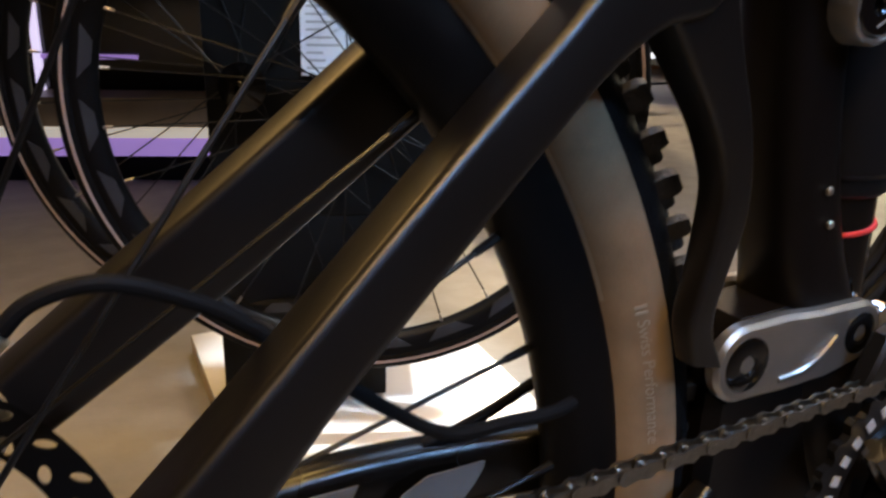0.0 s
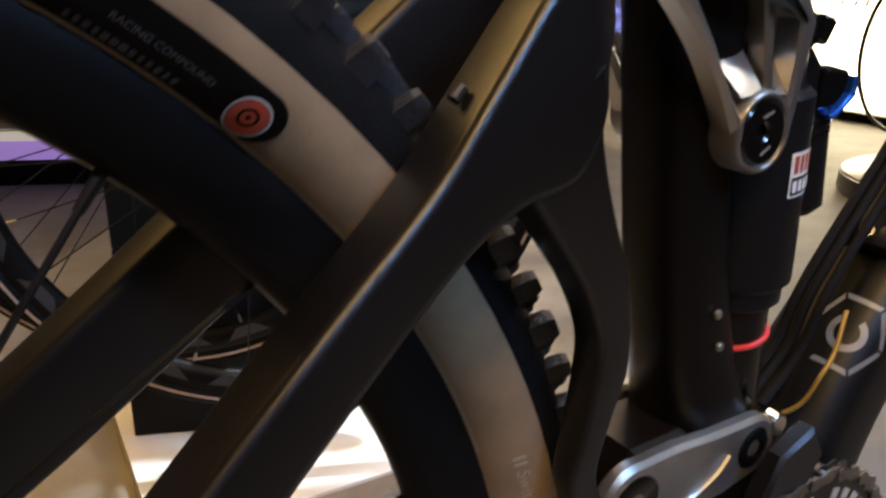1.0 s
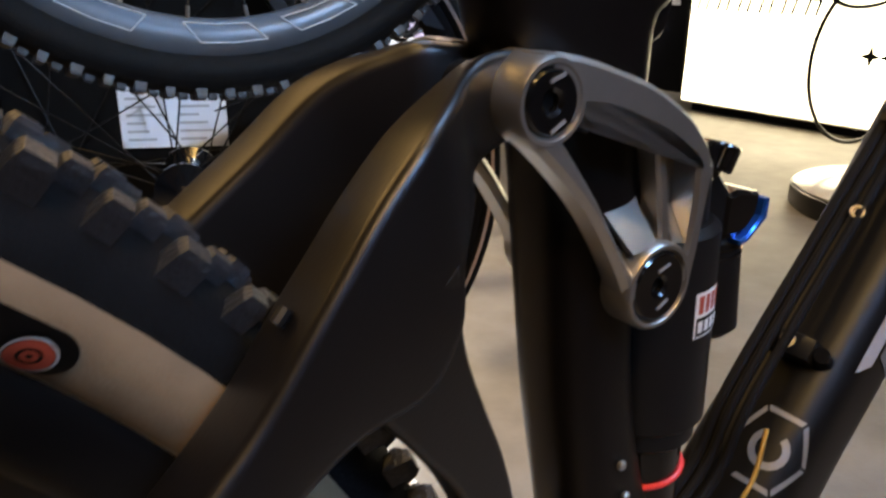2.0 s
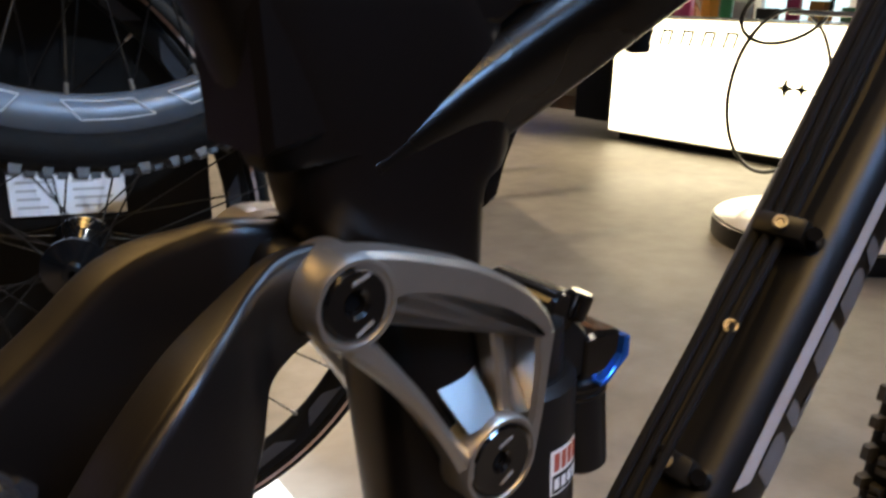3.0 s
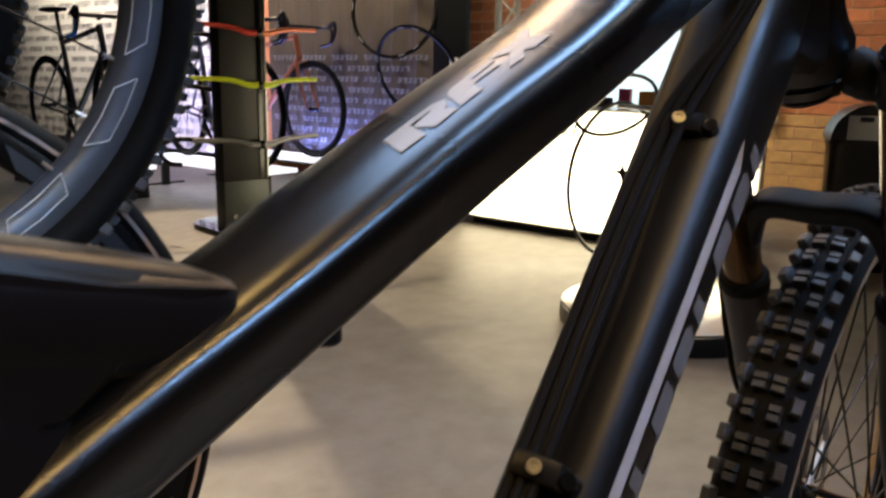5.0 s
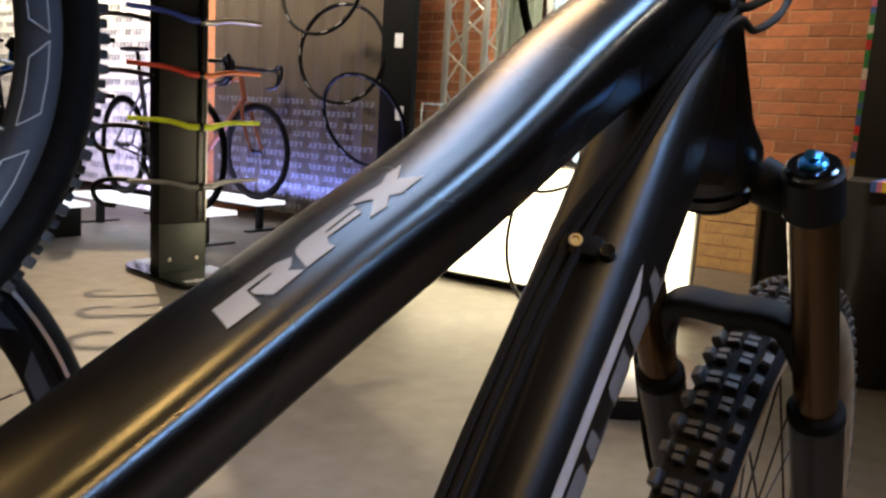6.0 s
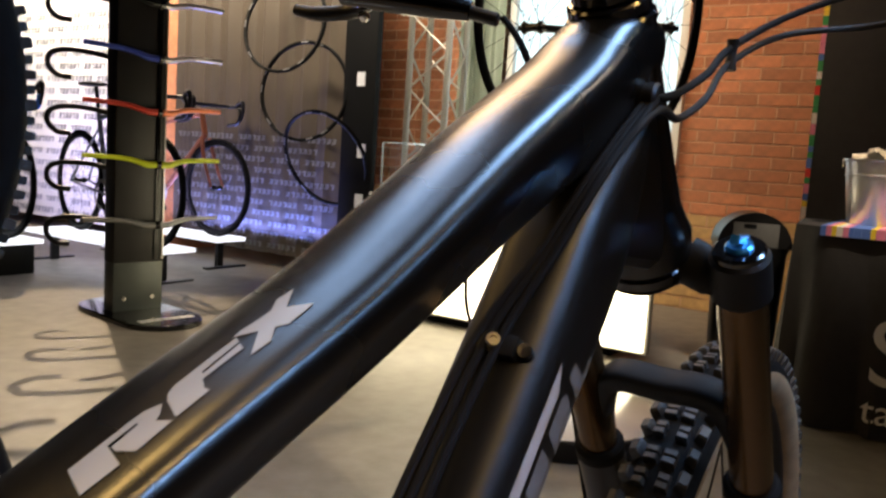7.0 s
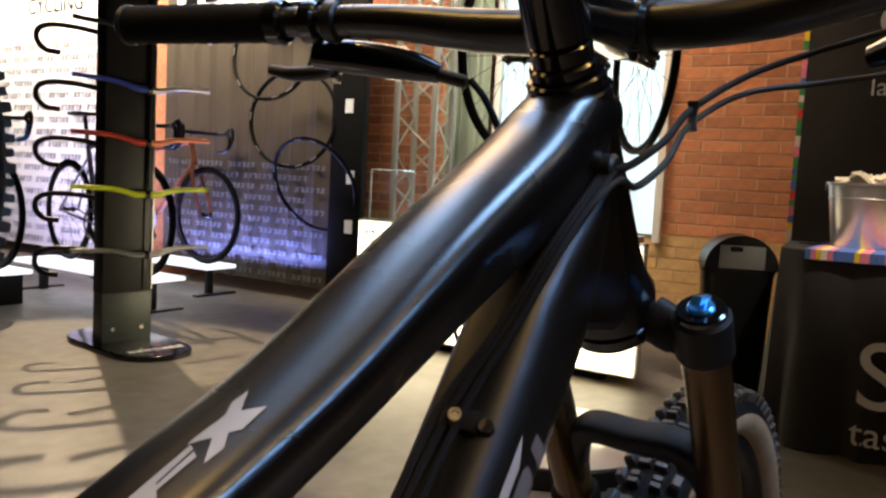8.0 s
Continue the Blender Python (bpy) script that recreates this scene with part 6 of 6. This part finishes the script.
box(bm, 0.02, 1.20, 1.9, Matrix.Translation((5.40, 1.88, 1.55)))
part("pane", bm, SKY_PANEL, win, smooth=False)
for y in (1.28, 1.88, 2.48):
    bm = bm_new()
    box(bm, 0.06, 0.05, 2.0, Matrix.Translation((5.37, y, 1.55)), 0.004)
    part("window_bar", bm, WHITE_GLOSS, win)

# ---------------------------------------------------------------- bin, table, bucket, backdrop
bin_ = thing("waste_bin", "black plastic waste bin with a swing lid beside the brick wall", "bin", dm(4.10, 0.525, 0, -70) @ Matrix.Diagonal((0.86, 0.84, 1, 1)))
part("bin_body", rings(bm_new(), [[V(k * 0.5 * sup(2 * math.pi * i / 32, 4), k * 0.42 * sup(2 * math.pi * i / 32 - math.pi / 2, 4), z) for i in range(32)] for k, z in ((0.30, 0.0), (0.31, 0.01), (0.35, 0.53), (0.365, 0.54), (0.365, 0.555))]), BLACK, bin_)
bm = bm_new()
lid = [[V(0.18 * math.cos(a) * 1.0, y, 0.555 + 0.15 * math.sin(a)) for a in np.linspace(0, math.pi, 20)] for y in (-0.15, 0.15)]
vs = [[bm.verts.new(p) for p in l] for l in lid]
for i in range(19):
    bm.faces.new((vs[0][i], vs[0][i + 1], vs[1][i + 1], vs[1][i]))
bm.faces.new(vs[0])
bm.faces.new(vs[1][::-1])
part("bin_hood", bm, BLACK, bin_)
bm = bm_new()
box(bm, 0.22, 0.004, 0.10, Matrix.Translation((0, -0.153, 0.61)), 0.001)
flap = part("swing_flap", bm, mat("grey_plastic", (0.10, 0.10, 0.10), 0.4), bin_, "grey swing flap")
bm = bm_new()
box(bm, 0.06, 0.002, 0.02, Matrix.Translation((-0.03, -0.156, 0.645)))
part("flap_plate", bm, BLACK, flap)
table = thing("cloth_table", "table under a black cloth with a multicoloured strip along its top", "table")
bm = bm_new()
pts = []
TB = [(3.40, -1.6), (3.40, 0.16), (3.46, 0.25), (4.00, 0.30), (4.00, -1.6)]
rim_pts = []
for (xa, ya), (xb, yb) in zip(TB, TB[1:]):
    L = math.hypot(xb - xa, yb - ya)
    k = max(2, int(L / 0.03))
    rim_pts += [(xa + (xb - xa) * i / k, ya + (yb - ya) * i / k) for i in range(k)]
cx, cy = 3.7, -0.6
loops = []
for z, fl in ((0.70, 0.0), (0.66, 0.004), (0.4, 0.018), (0.006, 0.045)):
    loops.append([V(x + (x - cx) / 0.4 * fl + 0.6 * fl * math.sin(i * 1.1), y + (0.6 * fl if y > 0.1 else 0) + 0.5 * fl * math.sin(i * 0.9 + 1), z) for i, (x, y) in enumerate(rim_pts)])
rings(bm, loops[::-1])
part("table_cloth", bm, CLOTH, table, "creased black table cloth")
pal = [(0.75, 0.05, 0.04), (0.9, 0.65, 0.05), (0.05, 0.3, 0.1), (0.1, 0.2, 0.6), (0.85, 0.8, 0.75), (0.8, 0.25, 0.4)]
pm = [mat("strip_print_%d" % i, c, 0.55, 0, 0.1, 30) for i, c in enumerate(pal)]
rs = random.Random(8)
k = 0
y = 0.16
while y > -1.5:
    w = rs.uniform(0.014, 0.036)
    bm = bm_new()
    box(bm, 0.64, w * 0.96, 0.034, Matrix.Translation((3.70, y - w / 2, 0.689)))
    part("strip_patch", bm, pm[rs.randrange(6)], table, smooth=False)
    y -= w
back = thing("black_backdrop", "black printed backdrop with a multicoloured edge behind the table", "banner")
bm = bm_new()
box(bm, 0.03, 2.2, 2.4, Matrix.Translation((4.40, -0.75, 1.22)))
part("backdrop_panel", bm, CLOTH, back, smooth=False)
z = 0.04
while z < 2.4:
    w = rs.uniform(0.022, 0.055)
    bm = bm_new()
    box(bm, 0.034, 0.022, w * 0.96, Matrix.Translation((4.40, 0.361, z + w / 2)))
    part("edge_patch", bm, pm[rs.randrange(6)], back, smooth=False)
    z += w


def lettering(name, text, size, m, material, parent):
    cu = bpy.data.curves.new(name, "FONT")
    cu.body, cu.size, cu.extrude = text, size, 0.0008
    ob = new(name + "_tmp", cu)
    me = bpy.data.meshes.new_from_object(ob.evaluated_get(bpy.context.evaluated_depsgraph_get()))
    bpy.data.objects.remove(ob)
    me.materials.clear()
    o = part(name, me, material, parent)
    o.matrix_basis = m
    return o


FACE = Matrix(((0, 0, -1), (-1, 0, 0), (0, 1, 0))).to_4x4()
lettering("lettering", "S", 0.33, Matrix.Translation((3.352, -0.03, 0.19)) @ FACE, WHITE_INK, table)
lettering("lettering", "tas", 0.13, Matrix.Translation((3.347, -0.03, 0.06)) @ FACE, WHITE_INK, table)
lettering("lettering", "CYCLING", 0.19, Matrix.Translation((4.450, 6.74, 2.125)) @ FACE, BLACK, bw)
lettering("lettering", "la", 0.115, Matrix.Translation((4.381, 0.085, 1.35)) @ FACE, WHITE_INK, back)
lettering("lettering", "S", 0.40, Matrix.Translation((4.381, 0.085, 1.47)) @ FACE, WHITE_INK, back)
bucket = thing("zinc_bucket", "galvanised bucket of paper-wrapped samples on the cloth table", "bucket", dm(3.75, 0.02, 0.706) @ Matrix.Diagonal((1.12, 1.12, 1.22, 1)))
part("bucket_wall", revolve(bm_new(), [(0.0, 0.0), (0.085, 0.0), (0.088, 0.004), (0.112, 0.19), (0.116, 0.192), (0.116, 0.198), (0.110, 0.198), (0.086, 0.01), (0.0, 0.008)], 48, "z", closed=False), ZINC, bucket)
part("bucket_bead", revolve(bm_new(), [(0.107 + 0.003 * math.cos(a), 0.150 + 0.003 * math.sin(a)) for a in np.linspace(0, 6.28, 9)[:-1]], 48, "z"), ZINC, bucket)
part("bucket_ear", revolve(bm_new(), [(0.0, -0.002), (0.014, -0.002), (0.014, 0.002), (0, 0.002)], 16, "y", (0, 0.118, 0.185), closed=False), ZINC, bucket)
for i in range(9):
    pk = thing("paper_packet", "crumpled paper-wrapped sample in the zinc bucket", "packet", dm(3.75 + rs.uniform(-0.06, 0.06), 0.02 + rs.uniform(-0.06, 0.06), 0.706 + 0.235 + rs.uniform(0, 0.025)) @ pose(0, 0, 0, rs.uniform(-40, 40), rs.uniform(-40, 40), rs.uniform(0, 360)), "paper samples in the bucket")
    bm = bm_new()
    box(bm, 0.085, 0.05, 0.02, None, 0.004)
    for v in bm.verts:
        v.co += V(rs.uniform(-1, 1), rs.uniform(-1, 1), rs.uniform(-1, 1)) * 0.006
    part("wrapper", bm, PAPER, pk, smooth=False)

# ---------------------------------------------------------------- road bikes on lit ledges
def ledge(x, y, w, d, skirt=False):
    t = thing("lit_ledge", "low white lit ledge on black legs under a road bike", "plinth", dm(x, y, 0), "lit ledges along the wall")
    bm = bm_new()
    box(bm, d, w, 0.025, Matrix.Translation((0, 0, 0.1975)), 0.003)
    part("ledge_top", bm, LEDGE, t)
    if skirt:
        bm = bm_new()
        box(bm, d - 0.06, w - 0.10, 0.183, Matrix.Translation((0, 0, 0.0925)), 0.003)
        part("ledge_skirt", bm, BOARD, t, "dull black skirt")
        return
    for sy in (-1, 1):
        bm = bm_new()
        box(bm, 0.05, 0.03, 0.184, Matrix.Translation((0, sy * (w / 2 - 0.12), 0.092)))
        part("ledge_leg", bm, BLACK, t)
        bm = bm_new()
        box(bm, 0.34, 0.05, 0.012, Matrix.Translation((0, sy * (w / 2 - 0.06), 0.006)))
        part("ledge_foot", bm, BLACK, t)


def road_bike(m, paint, label, tape=None):
    b = thing("road_bike", label, "bicycle", m, "road bikes on ledges")
    for x in (0, 0.99):
        w = new("wheel")
        w.parent = b
        w.matrix_basis = pose(x, 0, 0.335)
        wheel_parts(w, 0.335, 0.03, 18)
    BB, ST, HT, HB, RA, FA = V(0.405, 0, 0.27), V(0.255, 0, 0.80), V(0.81, 0, 0.83), V(0.85, 0, 0.69), V(0, 0, 0.335), V(0.99, 0, 0.335)
    for nm, a, c, r in (("top_tube", ST - V(-0.02, 0, 0.05), HT, 0.016), ("down_tube", BB, HB, 0.020), ("seat_tube", BB, ST, 0.016), ("head_tube", HB, HT + (HT - HB) * 0.1, 0.020)):
        part(nm, cyl(bm_new(), a, c, r, seg=14), paint, b)
    for s in (-1, 1):
        part("seat_stay", cyl(bm_new(), ST + V(0.03, s * 0.012, -0.12), RA + V(0, s * 0.06, 0), 0.008, seg=10), paint, b)
        part("chain_stay", cyl(bm_new(), BB + V(0, s * 0.025, 0), RA + V(0, s * 0.06, 0), 0.009, seg=10), paint, b)
        part("fork_blade", hose(bm_new(), [HB + V(0.005, s * 0.03, -0.02), HB + V(0.05, s * 0.045, -0.16), FA + V(0, s * 0.05, 0)], [0.014, 0.012, 0.008], 10, 5), paint, b)
        h = V(0.855, 0, 0.90)
        part("drop_bar", hose(bm_new(), [h, h + V(0, s * 0.17, 0), h + V(0.05, s * 0.21, 0.0), h + V(0.10, s * 0.21, -0.03), h + V(0.08, s * 0.21, -0.11), h + V(-0.02, s * 0.21, -0.13)], 0.013, 10, 5), BLACK, b)
        if tape:
            part("bar_tape", hose(bm_new(), [h + V(0.102, s * 0.21, -0.035), h + V(0.08, s * 0.21, -0.11), h + V(-0.02, s * 0.21, -0.13)], 0.0155, 10, 5), tape, b)
        part("brake_hood", hose(bm_new(), [h + V(0.06, s * 0.21, 0), h + V(0.12, s * 0.21, 0.03), h + V(0.135, s * 0.21, -0.03), h + V(0.11, s * 0.21, -0.10)], [0.016, 0.017, 0.01, 0.006], 10, 5), BLACK, b)
    part("stem", cyl(bm_new(), HT + V(-0.005, 0, 0.06), V(0.855, 0, 0.90), 0.015, seg=12), BLACK, b)
    part("seat_post", cyl(bm_new(), ST - V(0, 0, 0.02), ST + V(-0.04, 0, 0.15), 0.0135, seg=12), BLACK, b)
    part("saddle", loft(bm_new(), [(0.09, 0, 0.965, 0.016, 0.062), (0.16, 0, 0.965, 0.018, 0.055), (0.26, 0, 0.963, 0.015, 0.025), (0.345, 0, 0.96, 0.012, 0.014)], 2.4, 20), BLACK, b)
    part("chainring", revolve(bm_new(), [(0.075, -0.045), (0.098, -0.045), (0.098, -0.042), (0.075, -0.042)], 40, centre=BB), STEEL, b)
    part("crank_arm", cyl(bm_new(), BB + V(0, -0.055, 0), BB + V(0.12, -0.065, -0.12), 0.012, seg=10), BLACK, b)


DARK_PAINT = mat("dark_bike_paint", (0.03, 0.035, 0.04), 0.3, 0.2)
GREY_PAINT = mat("grey_bike_paint", (0.25, 0.26, 0.3), 0.3, 0.4)
RED_PAINT = mat("copper_bike_paint", (0.35, 0.12, 0.06), 0.3, 0.4)
ledge(3.46, 4.28, 1.35, 0.30)
ledge(4.16, 4.52, 1.25, 0.26)
ledge(2.93, 5.05, 1.45, 0.30, True)
road_bike(dm(3.55, 4.70, 0.21, -99), GREY_PAINT, "grey road bike standing on a lit white ledge")
road_bike(dm(4.17, 5.02, 0.21, -92), RED_PAINT, "copper road bike standing on a lit white ledge")
road_bike(dm(2.98, 5.45, 0.21, -93), DARK_PAINT, "dark road bike with blue bar tape on a lit white ledge", mat("blue_bar_tape", (0.03, 0.16, 0.6), 0.6))

# ---------------------------------------------------------------- lit stage behind the display board
SM = dm(0.32, 2.39, 0, -24)
stage = thing("low_stage", "low dark stage with a cream lit edge and a violet strip", "stage", SM)
for nm, z0, z1, x0, mt in (("stage_base", 0.0, 0.082, 0.03, BOARD), ("violet_strip", 0.082, 0.140, 0.006, VIOLET), ("lit_edge", 0.140, 0.165, 0.0, CREAM_LED), ("stage_deck", 0.165, 0.255, 0.05, mat("brown_deck_board", (0.16, 0.11, 0.07), 0.5, 0, 0.2, 10))):
    bm = bm_new()
    box(bm, 3.4, 0.6, z1 - z0, Matrix.Translation((-0.9, x0 + 0.3, (z0 + z1) / 2)))
    part(nm, bm, mt, stage, smooth=False)
cab = thing("dark_cabinet", "dark glazed cabinet with violet-lit edges, on the low stage", "cabinet", SM)
bm = bm_new()
box(bm, 1.5, 0.35, 1.5, Matrix.Translation((-0.10, 0.42, 1.005)), 0.004)
part("cabinet_body", bm, BLACK_GLOSS, cab)
PALE_VIOLET = mat("pale_violet_led", (0.8, 0.7, 1.0), 0.4, emit=1.0)
for x0 in (-0.19,):
    bm = bm_new()
    box(bm, 0.022, 0.02, 1.5, Matrix.Translation((x0, 0.232, 1.005)))
    part("violet_post", bm, PALE_VIOLET, cab, smooth=False)
bm = bm_new()
box(bm, 0.30, 0.02, 0.014, Matrix.Translation((-0.03, 0.234, 0.362)))
part("violet_shelf", bm, VIOLET, cab, smooth=False)
bm = bm_new()
box(bm, 0.045, 0.03, 1.5, Matrix.Translation((0.365, 0.228, 1.005)))
part("brass_post", bm, mat("brushed_brass", (0.30, 0.20, 0.08), 0.4, 0.7, 0.1, 30), cab, smooth=False)
bm = bm_new()
box(bm, 0.030, 0.012, 0.10, Matrix.Translation((0.365, 0.205, 0.475)), 0.004)
part("amber_lamp", bm, AMBER, cab, smooth=False)

# ---------------------------------------------------------------- bricks of the east wall
BL, BH, BJ = 0.215, 0.065, 0.010
bmk = bm_new()
box(bmk, 0.03, BL, BH, None, 0.003)
BRICK_ME = mesh_of(bmk, "brick", False)
BRICK_ME.materials.append(BRICK)
BUFF_ME = BRICK_ME.copy()
BUFF_ME.materials[0] = BUFF
rb = random.Random(12)
near, far = [], []
row = 0
z = BH / 2 + BJ
while z < 2.9:
    y = -0.3 + (0.5 * (BL + BJ) if row % 2 else 0)
    while y < 4.2:
        if not (1.28 < y < 2.48 and 0.6 < z < 2.5):
            (near if (0.33 < y < 1.28 and 0.2 < z < 1.9) or (2.8 < y < 3.6 and 0.5 < z < 1.9) else far).append((y, z))
        y += BL + BJ
    z += BH + BJ
    row += 1
for y, z in near[:300]:
    o = part("brick", BRICK_ME if z > 0.575 else BUFF_ME, BRICK, wall_east)
    o.matrix_world = Matrix.Translation((5.4305 - rb.uniform(0, 0.003), y, z))
for nm, material, low, high in (("brick_rest", BRICK, 0.575, 9.0), ("buff_brick_rest", BUFF, 0.0, 0.575)):
    verts, faces = [], []
    for y, z in far + near[300:]:
        if not low < z <= high:
            continue
        b = len(verts)
        q = rb.uniform(0, 0.003)
        verts += [(5.4155 - q, y - BL / 2, z - BH / 2), (5.4155 - q, y + BL / 2, z - BH / 2), (5.4155 - q, y + BL / 2, z + BH / 2), (5.4155 - q, y - BL / 2, z + BH / 2), (5.43, y - BL / 2, z - BH / 2), (5.43, y + BL / 2, z - BH / 2), (5.43, y + BL / 2, z + BH / 2), (5.43, y - BL / 2, z + BH / 2)]
        faces += [tuple(b + i for i in f) for f in ((0, 3, 2, 1), (0, 1, 5, 4), (1, 2, 6, 5), (2, 3, 7, 6), (3, 0, 4, 7))]
    me = bpy.data.meshes.new(nm)
    me.from_pydata(verts, [], faces)
    tagged(part(nm, me, material, wall_east), kind="stuff")
